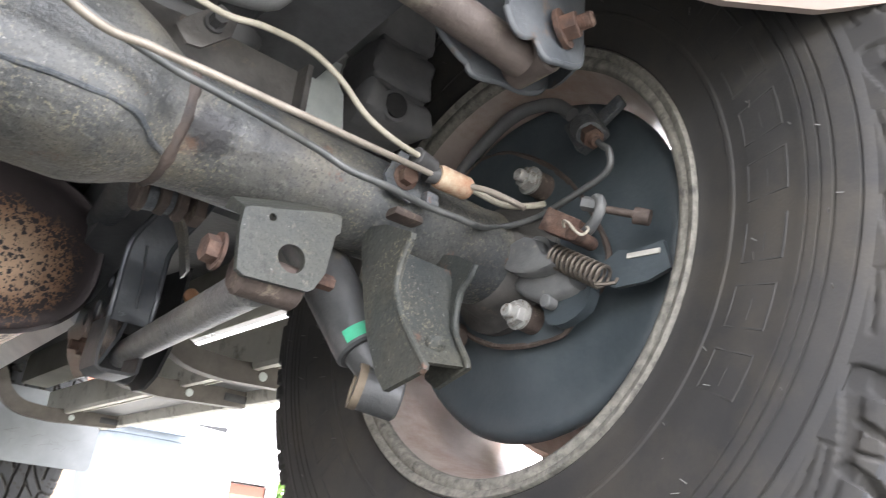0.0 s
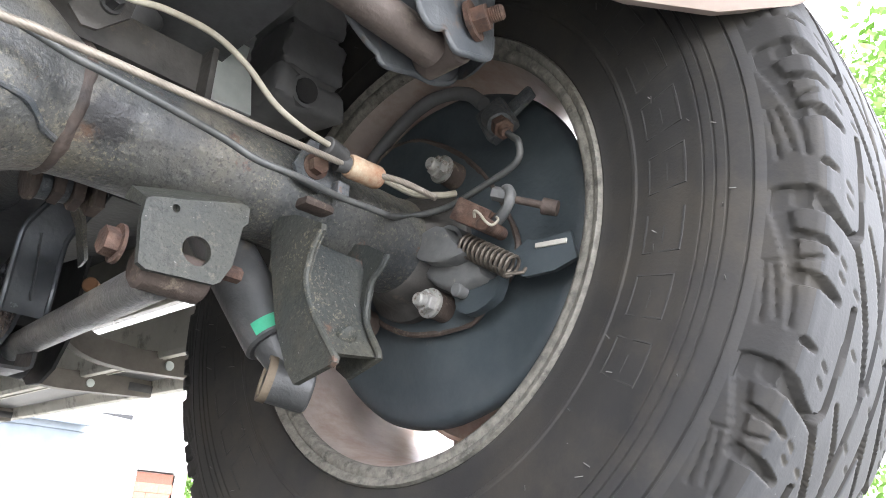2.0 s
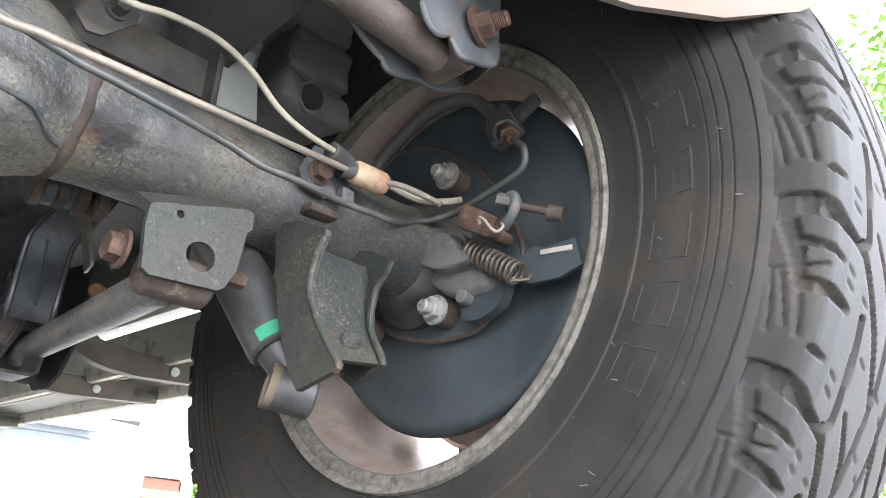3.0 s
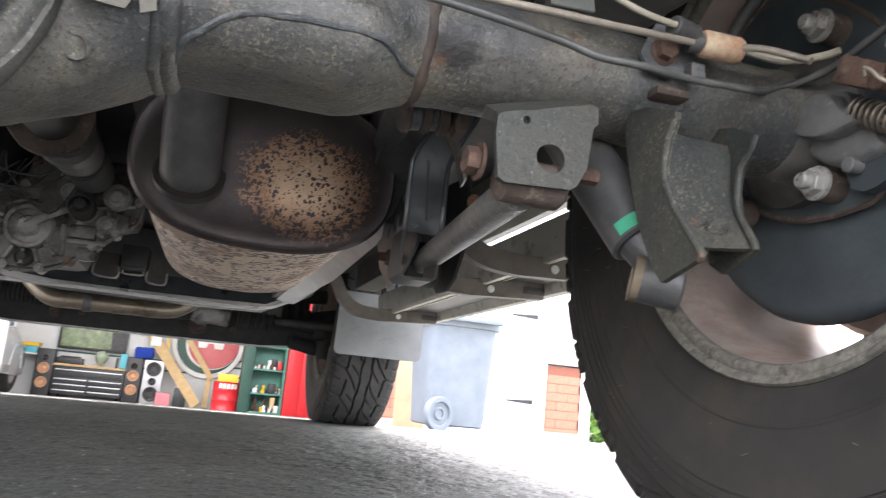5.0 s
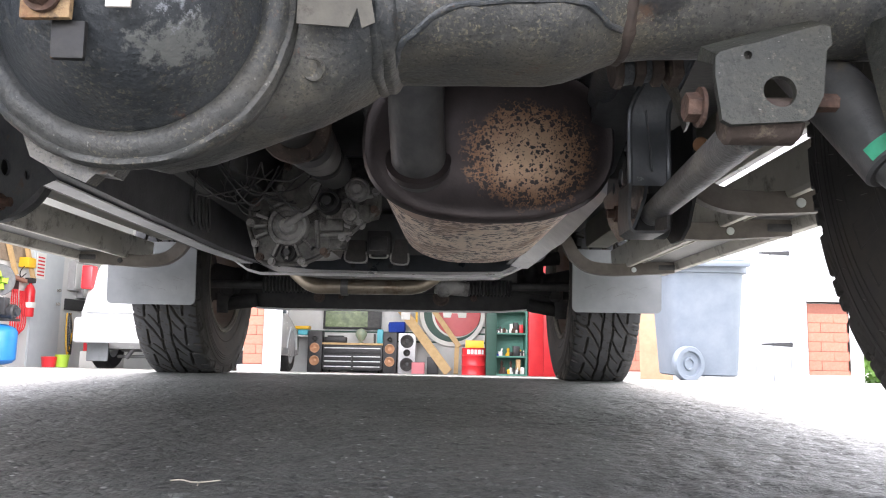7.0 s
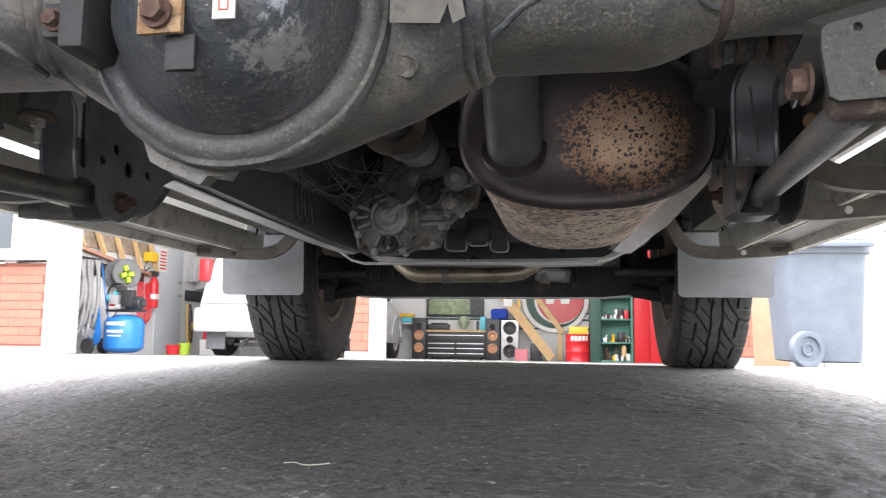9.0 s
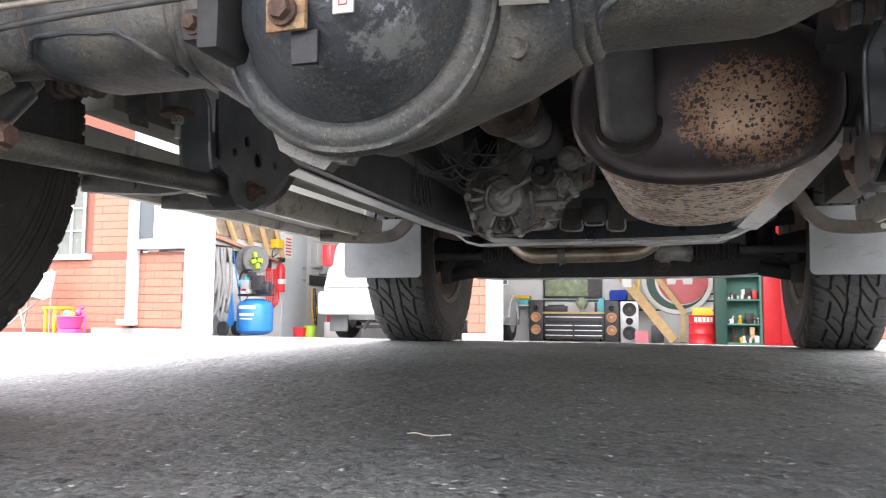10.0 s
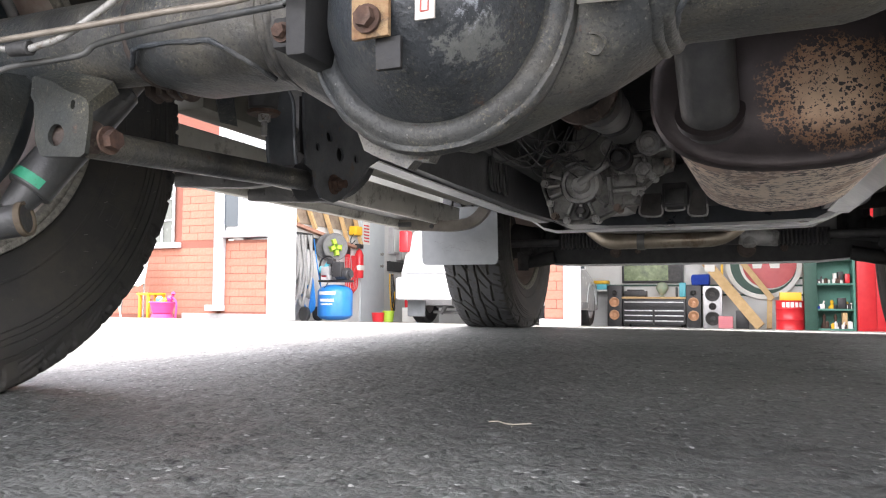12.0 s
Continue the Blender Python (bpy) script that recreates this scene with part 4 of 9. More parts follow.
def axle_side(sx):
    bm = bmesh.new()
    slab(bm, [(0.3625, 0.286), (0.3632, 0.298), (0.3665, 0.3015), (0.3755, 0.3045), (0.3895, 0.3075), (0.411, 0.3145), (0.431, 0.3205), (0.4365, 0.319), (0.4372, 0.3075), (0.4335, 0.3035), (0.4300, 0.274), (0.4235, 0.2605), (0.419, 0.2575), (0.372, 0.254), (0.3665, 0.257)], [(0.4030, 0.2762, 0.0103), (0.3835, 0.2995, 0.0028)], 0.0045, m_xz(-0.0605, sx))
    # the plate folds back on to the tube
    for x0, x1, z0, z1 in ((0.3635, 0.3895, 0.2995, 0.3072), (0.3895, 0.4365, 0.3072, 0.320)):
        loft(bm, [[Vector((sx * x, -0.0650, z)), Vector((sx * x, -0.0605, z - 0.005)), Vector((sx * x, -0.030, z + 0.010)), Vector((sx * x, -0.038, z + 0.0165))] for x, z in ((x0, z0), ((x0 + x1) / 2, (z0 + z1) / 2), (x1, z1))])
    low = 0.013 if sx < 0 else 0.0
    for v in bm.verts:
        v.co.z -= low * min(1.0, max(0.0, (0.315 - v.co.z) / 0.02))
    b = part("arm_bracket", roughen(bm, 0.0006, 0.02), BRACKET, axle_housing, "grey pressed-steel arm bracket with a round hole")
    bm = bmesh.new()
    hexbolt(bm, (sx * 0.3605, -0.045, 0.2715 - low), (-sx, 0, 0), 0.0098, 0.009)
    part("bolt", bm, RUST, axle_housing, "rusty bolt head")
    bm = bmesh.new()
    hexbolt(bm, (sx * 0.432, -0.045, 0.276 - low), (sx, 0, 0), 0.0062, 0.014, washer=False)
    part("nut", bm, RUST, axle_housing, "rusty nut")
    # shock bracket hanging from the axle: two curved cheeks and a sunken web
    bm = bmesh.new()
    rows = []
    for y, z, dz in ((-0.054, 0.318, 0.0), (-0.058, 0.305, 0.002), (-0.0575, 0.280, 0.003), (-0.062, 0.260, 0.005), (-0.070, 0.244, 0.007), (-0.0785, 0.2315, 0.008), (-0.0815, 0.2265, 0.008)):
        rows.append([Vector((sx * x, y + e_, z + dz * f - e_ * 0.3)) for e_, xs in ((0.0, (0.480, 0.503, 0.528, 0.5512)), (0.004, (0.5512, 0.528, 0.503, 0.480))) for x in xs for f in [(x - 0.48) / 0.07]])
    loft(bm, rows)
    web = part("bracket_web", roughen(bm, 0.0007, 0.02), BRACKET, axle_housing, "grey sunken web of the shock absorber bracket")
    cheek = [(-0.030, 0.335), (-0.062, 0.330), (-0.0955, 0.3145), (-0.0965, 0.3095), (-0.0885, 0.2945), (-0.0858, 0.2800), (-0.0880, 0.2680), (-0.0945, 0.2550), (-0.1095, 0.2340), (-0.1270, 0.2135), (-0.1245, 0.2095), (-0.0870, 0.2000), (-0.0750, 0.2120), (-0.0560, 0.2480), (-0.0430, 0.2840), (-0.036, 0.312)]
    bm = bmesh.new()
    slab(bm, cheek, [], 0.0045, m_yz(0.476, sx))
    front = [(sx * 0.4772, y + 0.0012, z) for y, z in cheek[3:11]]
    hose(bm, front, 0.0026, 8, 3)
    shock_bracket = part("shock_bracket", roughen(bm, 0.0007, 0.02), BRACKET, axle_housing, "grey channel-shaped shock absorber bracket")
    cheek = [(-0.030, 0.338), (-0.060, 0.330), (-0.0845, 0.3165), (-0.0800, 0.3080), (-0.0690, 0.2970), (-0.0655, 0.2800), (-0.0675, 0.2630), (-0.0825, 0.2400), (-0.0850, 0.2330), (-0.0500, 0.2210), (-0.036, 0.23), (-0.03, 0.27)]
    bm = bmesh.new()
    slab(bm, cheek, [], 0.004, m_yz(0.551, sx))
    hose(bm, [(sx * 0.552, y + 0.001, z) for y, z in cheek[2:9]], 0.0028, 8, 3)
    part("shock_bracket", roughen(bm, 0.0007, 0.02), BRACKET, axle_housing, "curved outer cheek of the shock absorber bracket")
    bm = bmesh.new()
    lathe(bm, [(0.009, 0), (0.008, 0.003), (0.004, 0.005), (0, 0.005)], (sx * 0.528, -0.0725, 0.2475), (0, -1, -0.5), 16)
    part("rivet", bm, BRACKET, axle_housing)
    # shock absorber
    bm = bmesh.new()
    p0, p1 = Vector((sx * 0.500, -0.024, 0.241)), Vector((sx * 0.453, 0.045, 0.36))
    cyl(bm, p0, p1, 0.0228, 0.0228, 32, bevel=0.002)
    cyl(bm, p0 - (p1 - p0).normalized() * 0.026, p0, 0.013, 0.0175, 20)
    cyl(bm, p1, p1 + (p1 - p0) * 0.8, 0.019, 0.019, 20)
    shock = part("shock_absorber", bm, SHOCK, car, "grey shock absorber barrel with a green paint mark")
    bm = bmesh.new()
    cyl(bm, (sx * 0.489, -0.034, 0.2115), (sx * 0.519, -0.048, 0.2055), 0.0165, n=32, bevel=0.002)
    part("eye", bm, SHOCK, shock)
    bm = bmesh.new()
    lathe(bm, [(0.0135, 0.0), (0.0145, -0.002), (0.0172, -0.002), (0.0174, 0.004)], (sx * 0.489, -0.034, 0.2115), (sx * 0.89, -0.41, -0.18), 32, closed=True)
    part("bush", bm, surface_tan, shock, "tan rubber bush edge")
    # a short painted band round the lower barrel
    bm = bmesh.new()
    d, u, v = basis(p1 - p0)
    rows = []
    for h_ in (0.004, 0.0145):
        rows.append([p0 + d * h_ + (u * math.cos(a) + v * math.sin(a)) * 0.0231 for a in [k * math.pi / 14 for k in range(28)]])
    facing = []
    for k in range(28):
        c_ = (rows[0][k] + rows[1][k]) / 2 - (p0 + d * 0.02)
        facing.append(c_.dot(Vector((sx * 0.25, -0.9, -0.3))) > 0.0105)
    vs = [[bm.verts.new(p) for p in r] for r in rows]
    for k in range(28):
        if facing[k] and facing[(k + 1) % 28]:
            bm.faces.new((vs[0][k], vs[0][(k + 1) % 28], vs[1][(k + 1) % 28], vs[1][k]))
    loose = [v_ for v_ in bm.verts if not v_.link_faces]
    bmesh.ops.delete(bm, geom=loose, context="VERTS")
    part("paint_mark", bm, GREEN, shock, "green paint mark")
    if sx < 0:
        shock.location = (0.012, 0, -0.02)
    # lower trailing arm
    bm = bmesh.new()
    ax0, ax1, ay = (0.396, 0.461, 0.45) if sx > 0 else (0.398, 0.422, 0.395)
    cyl(bm, (sx * ax0, -0.03, 0.2615), (sx * ax1, ay, 0.2875), 0.0148, n=28)
    arm = part("trailing_arm", roughen(bm, 0.0005, 0.02), AXLE if sx < 0 else ARM, car, "round steel trailing arm")
    for x, y, z in ((0.398, -0.044, 0.263), (ax1, ay + 0.005, 0.288)):
        bm = bmesh.new()
        cyl(bm, (sx * (x - 0.024), y, z), (sx * (x + 0.024), y, z), 0.03 if y > 0.1 else 0.0155, n=28, bevel=0.003)
        part("bush", bm, RUSTY_BROWN if y < 0.1 else RUBBER_BUSH, arm)
    # the arm's mount on the frame
    bm = bmesh.new()
    if sx > 0:
        line_ = [(0.335, 0.40), (0.33, 0.32), (0.355, 0.29), (0.40, 0.268), (0.44, 0.255), (0.48, 0.256), (0.54, 0.29), (0.585, 0.345), (0.6, 0.42), (0.5, 0.43)]
        holes_ = [(0.464, 0.341, 0.013), (0.435, 0.372, 0.008), (0.405, 0.35, 0.005), (0.505, 0.335, 0.008)]
    else:
        line_ = [(0.318, 0.42), (0.320, 0.36), (0.3275, 0.301), (0.347, 0.295), (0.3525, 0.273), (0.367, 0.258), (0.399, 0.2545), (0.422, 0.262), (0.446, 0.277), (0.5036, 0.323), (0.5475, 0.344), (0.508, 0.355), (0.4955, 0.372), (0.50, 0.43)]
        holes_ = [(0.3866, 0.351, 0.0078), (0.356, 0.330, 0.006), (0.418, 0.330, 0.0108), (0.4675, 0.3315, 0.0068)]
    slab(bm, line_, holes_, 0.004, m_yz(ax1 - 0.034, sx))
    mount = part("arm_mount", bm, MOUNT if sx > 0 else BLUE_STEEL, car, "grey-black frame bracket with lightening holes")
    if sx < 0:
        # dark sheet added behind the holes, standing for the shade inside
        bm = bmesh.new()
        slab(bm, [(0.335, 0.32), (0.37, 0.312), (0.44, 0.312), (0.50, 0.328), (0.50, 0.40), (0.335, 0.40)], [], 0.003, m_yz(ax1 - 0.018, sx))
        part("inner_plate", bm, RUBBER_BUSH, mount)
    if sx > 0:
        # far plate coloured black so that the holes look shaded
        bm = bmesh.new()
        slab(bm, [(y_ - 0.45 + ay, z_) for y_, z_ in ((0.38, 0.40), (0.385, 0.30), (0.41, 0.268), (0.44, 0.255), (0.48, 0.256), (0.54, 0.29), (0.585, 0.345), (0.6, 0.42))], [], 0.004, m_yz(ax1 + 0.036, sx))
        part("outer_plate", bm, RUBBER_BUSH, mount)
    bm = bmesh.new()
    path = [(sx * 0.428, 0.330, 0.302), (sx * 0.426, 0.322, 0.325), (sx * 0.425, 0.318, 0.37), (sx * 0.428, 0.316, 0.393), (sx * 0.446, 0.312, 0.43), (sx * 0.462, 0.308, 0.47), (sx * 0.468, 0.30, 0.52)]
    bent_strip(bm, path, 0.044, 0.006, (1, 0, 0))
    for e_ in (-0.022, 0.022):
        hose(bm, [(x + e_, y - 0.002, z) for x, y, z in path], 0.0032, 8, 3)
    part("front_plate", bm, MOUNT, mount, "grey-black bracket plate with a weld seam")
    if sx > 0:
        bm = bmesh.new()
        hose(bm, [(0.428, 0.316, 0.315), (0.425, 0.3135, 0.35), (0.421, 0.3135, 0.386)], 0.0012, 6)
        part("weld_seam", roughen(bm, 0.0012, 0.006), BLUE_STEEL, mount)
        bm = bmesh.new()
        bent_strip(bm, [(sx * 0.404, 0.345, 0.302), (sx * 0.4025, 0.345, 0.262), (sx * 0.404, 0.345, 0.2495), (sx * 0.409, 0.345, 0.246), (sx * 0.441, 0.345, 0.2465), (sx * 0.4465, 0.345, 0.25), (sx * 0.448, 0.345, 0.30)], 0.05, 0.0035, (0, 1, 0))
        part("arm_cradle", roughen(bm, 0.0005, 0.02), CHASSIS, mount, "black U-shaped cradle round the arm bush")
    bm = bmesh.new()
    hexbolt(bm, (sx * (ax1 - 0.034), ay + 0.005, 0.291 if sx > 0 else 0.282), (-sx, 0, 0), 0.011, 0.009, shank=0.012)
    part("bolt", bm, RUST, mount, "rusty bolt")


surface_tan = surface("tan_bush_rubber", (0.1, 0.075, 0.05), (0.17, 0.135, 0.095), 40, 0.8, 0, 0.3, 300)
axle_side(1)
had = set(scene.objects)
axle_side(-1)
# the left-hand parts sit 20 mm nearer the middle
for o_ in [o for o in scene.objects if o not in had and o.parent in had]:
    o_.location.x += 0.02


# brake backing plate
PLATE_Y, PLATE_Z, PLATE_X = -0.024, 0.372, 0.664


def backing_plate(sx):
    x = PLATE_X
    bm = bmesh.new()
    lathe(bm, [(0.0, 0.0), (0.07, 0.0), (0.085, 0.0015), (0.1, 0.005), (0.115, 0.008), (0.13, 0.0085), (0.145, 0.0075), (0.156, 0.0065), (0.163, 0.007), (0.168, 0.010), (0.171, 0.016), (0.165, 0.03), (0, 0.03)], (sx * x, PLATE_Y, PLATE_Z), (sx, 0, 0), 96)
    for v in bm.verts:
        # shallow pressed swells
        a = math.atan2(v.co.z - PLATE_Z, v.co.y - PLATE_Y)
        r = math.hypot(v.co.z - PLATE_Z, v.co.y - PLATE_Y)
        if 0.09 < r < 0.16:
            v.co.x -= sx * 0.003 * max(0.0, math.sin(3 * a + 0.6)) * math.sin((r - 0.09) / 0.07 * math.pi)
    b = part("brake_backing_plate", roughen(bm, 0.001, 0.04), PLATE, car, "blue-black dished brake backing plate", 60)
    # reinforcement around the axle flange
    bm = bmesh.new()
    out = [(0.066, 0.483), (0.045, 0.500), (0.019, 0.500), (-0.002, 0.495), (-0.039, 0.475), (-0.074, 0.446), (-0.100, 0.414), (-0.119, 0.381), (-0.131, 0.351), (-0.125, 0.327), (-0.116, 0.316), (-0.091, 0.293), (-0.080, 0.287), (-0.046, 0.284), (-0.010, 0.287), (0.030, 0.302), (0.058, 0.327), (0.08, 0.37), (0.082, 0.43)]
    line = rounded(out)
    slab(bm, line, [], 0.008, m_yz(x - 0.008, sx))
    re_ = part("reinforcement", roughen(bm, 0.001, 0.03), PLATE, b)
    bm = bmesh.new()
    hose(bm, [(sx * (x - 0.006), y, z) for y, z in line + line[:1]], 0.0030, 6, 1, cap=False)
    part("pressed_rim", roughen(bm, 0.0008, 0.01), RUSTY_BROWN, re_, "brown pressed edge")
    bm = bmesh.new()
    hose(bm, [(sx * (x - 0.003), y, z) for y, z in ((0.105, 0.462), (0.076, 0.500), (0.039, 0.526), (-0.001, 0.542), (-0.032, 0.541), (-0.062, 0.530), (-0.083, 0.510))], 0.0072, 12, 6)
    part("rolled_edge", roughen(bm, 0.0008, 0.02), DUSTY, b, "dusty grey rolled edge")
    for y, z in ((-0.055, 0.437), (-0.051, 0.305), (0.05, 0.437), (0.05, 0.305)):
        bm = bmesh.new()
        c = Vector((sx * (x - 0.006), y, z))
        cyl(bm, c, c + Vector((-sx * 0.020, 0, 0)), 0.0135, 0.0125, 20)
        part("stud_boss", roughen(bm, 0.0006, 0.01), RUSTY_BROWN, b)
        bm = bmesh.new()
        c = c + Vector((-sx * 0.020, 0, 0))
        cyl(bm, c, c + Vector((-sx * 0.003, 0, 0)), 0.0138, n=24)
        cyl(bm, c, c + Vector((-sx * 0.011, 0, 0)), 0.0108, n=6, bevel=0.0008)
        cyl(bm, c, c + Vector((-sx * 0.019, 0, 0)), 0.0062, n=14, bevel=0.0012)
        part("stud_nut", roughen(bm, 0.0004, 0.006), ZINC, b, "zinc-plated nut")
    return b


plates = [backing_plate(s_) for s_ in (1, -1)]

# muffler
bm = bmesh.new()
MX, MZ, MY0, MY1 = 0.247, 0.372, 0.415, 0.98


def oval(y, wx, wz, n=48, lift=0.0):
    r = []
    for k in range(n):
        a = 2 * math.pi * k / n
        c, s = math.cos(a), math.sin(a)
        r.append(Vector((MX + wx * math.copysign(abs(c) ** 0.8, c), y + lift * s, MZ + wz * math.copysign(abs(s) ** 0.8, s))))
    return r


loft(bm, [oval(MY0 - 0.004, 0.153, 0.098), oval(MY0 + 0.01, 0.151, 0.097), oval(MY0 + 0.3, 0.147, 0.094), oval(MY1, 0.143, 0.092)], cap=True)
muffler = part("muffler", roughen(bm, 0.0012, 0.05), MUFFLER_BODY, car, "oval exhaust muffler with flaking heat-proof coat", 50)
bm = bmesh.new()
rows = [oval(MY0 + 0.004, 0.158, 0.103), oval(MY0 - 0.006, 0.16, 0.105), oval(MY0 - 0.012, 0.156, 0.101), oval(MY0 - 0.010, 0.148, 0.093), oval(MY0 - 0.018, 0.138, 0.084), oval(MY0 - 0.03, 0.11, 0.064), oval(MY0 - 0.036, 0.07, 0.04), oval(MY0 - 0.038, 0.02, 0.012)]
loft(bm, rows)
part("end_cap", bm, MUFFLER_CAP, muffler, "tan metal end cap with dark flakes", 60)
bm = bmesh.new()
hose(bm, [(0.160, MY0 - 0.02, 0.330), (0.160, MY0 - 0.055, 0.347), (0.158, MY0 - 0.085, 0.39), (0.157, MY0 - 0.13, 0.45), (0.158, MY0 - 0.22, 0.51), (0.2, 0.0, 0.53), (0.24, -0.25, 0.52)], 0.033, 24, 8)
part("tail_pipe", bm, EXHAUST, muffler, "dark sooty exhaust pipe")
bm = bmesh.new()
lathe(bm, [(0.033, -0.004), (0.039, -0.006), (0.040, 0.004), (0.033, 0.006)], (0.160, MY0 - 0.038, 0.336), (0, -0.85, 0.5), 28, closed=True)
part("pipe_collar", bm, MUFFLER_CAP, muffler)
# heat shield beside the muffler
bm = bmesh.new()
bent_strip(bm, [(0.44, 0.52, 0.40), (0.41, 0.55, 0.35), (0.40, 0.9, 0.33), (0.39, 1.35, 0.34)], 0.05, 0.003, (0.8, 0, -0.6))
part("heat_shield", bm, RAIL_PALE, car, "pale dented heat shield")


# frame rails and cross member
def rail(sx):
    bm = bmesh.new()
    rows = []
    for y, z0, z1 in ((-0.55, 0.53, 0.61), (-0.2, 0.53, 0.62), (0.12, 0.50, 0.6), (0.32, 0.42, 0.53), (0.5, 0.358, 0.47), (0.9, 0.355, 0.46), (1.4, 0.352, 0.455), (1.8, 0.36, 0.45), (2.1, 0.40, 0.49), (2.9, 0.42, 0.5)):
        w0, w1 = 0.375, 0.455
        rows.append([Vector((sx * w0, y, z0)), Vector((sx * w1, y, z0)), Vector((sx * w1, y, z1)), Vector((sx * w0, y, z1))])
    loft(bm, rows)
    r = part("frame_rail", bm, CHASSIS, car, "black box-section frame rail", 30)
    # pale strip paints the light reflected on the rail's underside
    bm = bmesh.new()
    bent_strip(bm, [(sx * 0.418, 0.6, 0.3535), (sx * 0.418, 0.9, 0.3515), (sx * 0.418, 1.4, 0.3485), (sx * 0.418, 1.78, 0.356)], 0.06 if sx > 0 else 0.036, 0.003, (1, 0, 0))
    part("rail_underside", bm, RAIL_PALE, r, "pale strip with reflected light painted on the underside")
    return r


for s_ in (1, -1):
    rail(s_)
bm = bmesh.new()
rows = []
for x, z in ((-0.47, 0.40), (-0.40, 0.375), (-0.33, 0.345), (-0.2, 0.332), (0.0, 0.330), (0.2, 0.332), (0.36, 0.336), (0.43, 0.37), (0.5, 0.40)):
    rows.append([Vector((x, 1.70, z)), Vector((x, 1.71, z + 0.05)), Vector((x, 1.80, z + 0.06)), Vector((x, 1.86, z + 0.03)), Vector((x, 1.86, z - 0.012)), Vector((x, 1.78, z - 0.012))])
loft(bm, rows)
xm = part("cross_member", bm, DARK_PAINT, car, "black pressed cross member", 30)
# bright lip line: reflected light painted as a pale strip
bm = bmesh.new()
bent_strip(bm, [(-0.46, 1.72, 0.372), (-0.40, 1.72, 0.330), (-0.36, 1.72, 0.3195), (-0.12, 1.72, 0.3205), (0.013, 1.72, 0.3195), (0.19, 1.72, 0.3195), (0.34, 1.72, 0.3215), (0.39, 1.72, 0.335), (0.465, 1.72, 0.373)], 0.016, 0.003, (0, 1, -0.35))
part("cross_member_lip", bm, RAIL_PALE, xm, "pale edge with its reflected light painted in")

# black discs set on the face stand for the dark inside holes
for x in (-0.30, -0.08, -0.03, 0.03, 0.08, 0.26):
    bm = bmesh.new()
    cyl(bm, (x, 1.7035, 0.345), (x, 1.7015, 0.3455), 0.0075, n=14)
    part("drain_hole", bm, RUBBER_BUSH, xm)
# transfer case and gearbox
bm = bmesh.new()
box(bm, -0.26, -0.10, 1.38, 1.66, 0.35, 0.54, 0.03)
box(bm, -0.14, 0.02, 1.37, 1.5, 0.44, 0.60, 0.03)
tcase = part("transfer_case", roughen(bm, 0.003, 0.05), CAST_DARK, car, "dull cast-aluminium transfer case with ribs and bolts")
case_line = rounded([(-0.288, 0.464), (-0.300, 0.41), (-0.284, 0.357), (-0.272, 0.322), (-0.24, 0.310), (-0.164, 0.312), (-0.108, 0.338), (-0.062, 0.376), (-0.018, 0.414), (0.018, 0.45), (0.022, 0.497), (-0.02, 0.508), (-0.085, 0.515), (-0.115, 0.570), (-0.15, 0.585), (-0.21, 0.560), (-0.226, 0.500)], 4)
bm = bmesh.new()
slab(bm, case_line, [], 0.035, m_xz(1.378))
part("case_front", roughen(bm, 0.0006, 0.03), CAST_DARK, tcase, "ribbed cast front of the case", 30)
bm = bmesh.new()
hose(bm, [(x, 1.342, z) for x, z in case_line + case_line[:1]], 0.006, 8, 1, cap=False)
part("cover_flange", roughen(bm, 0.0015, 0.015), CAST_DARK, tcase)
for x, z, r, h_, dark in ((-0.199, 0.404, 0.05, 0.034, 0), (-0.1, 0.465, 0.029, 0.05, 1), (-0.127, 0.494, 0.022, 0.03, 0), (-0.197, 0.336, 0.02, 0.03, 1), (-0.03, 0.5, 0.03, 0.03, 0)):
    bm = bmesh.new()
    lathe(bm, [(r * 1.06, 0), (r, h_ * 0.6), (r * 0.94, h_ * 0.7), (r * 0.8, h_ * 0.7), (r * 0.76, h_ * 0.5), (r * 0.5, h_ * 0.55), (r * 0.44, h_ * 0.9), (r * 0.38, h_), (0, h_)], (x, 1.345, z), (0, -1, 0), 36)
    part("bearing_cap", roughen(bm, 0.001, 0.02), BLACK if dark else CAST, tcase)
for a in (-1.95, -1.62, -1.25, 2.75, 3.14, 3.55, 2.3):
    bm = bmesh.new()
    box(bm, -0.0035, 0.0035, -0.022, 0, 0.052, 0.084, 0.002, Matrix.Translation((-0.199, 1.343, 0.404)) @ Euler((0, a, 0)).to_matrix().to_4x4())
    part("casting_rib", bm, CAST, tcase)
for pts_ in (((-0.105, 0.43), (-0.045, 0.405)), ((-0.12, 0.385), (-0.04, 0.388)), ((-0.12, 0.52), (-0.06, 0.54)), ((-0.155, 0.53), (-0.12, 0.57)), ((-0.07, 0.47), (0.01, 0.485)), ((-0.13, 0.42), (-0.125, 0.35)), ((-0.06, 0.51), (-0.035, 0.44)), ((-0.25, 0.45), (-0.21, 0.47)), ((-0.09, 0.35), (-0.045, 0.38))):
    bm = bmesh.new()
    hose(bm, [(pts_[0][0], 1.340, pts_[0][1]), (pts_[1][0], 1.340, pts_[1][1])], 0.0055, 8, 3)
    part("casting_rib", roughen(bm, 0.001, 0.01), CAST, tcase)
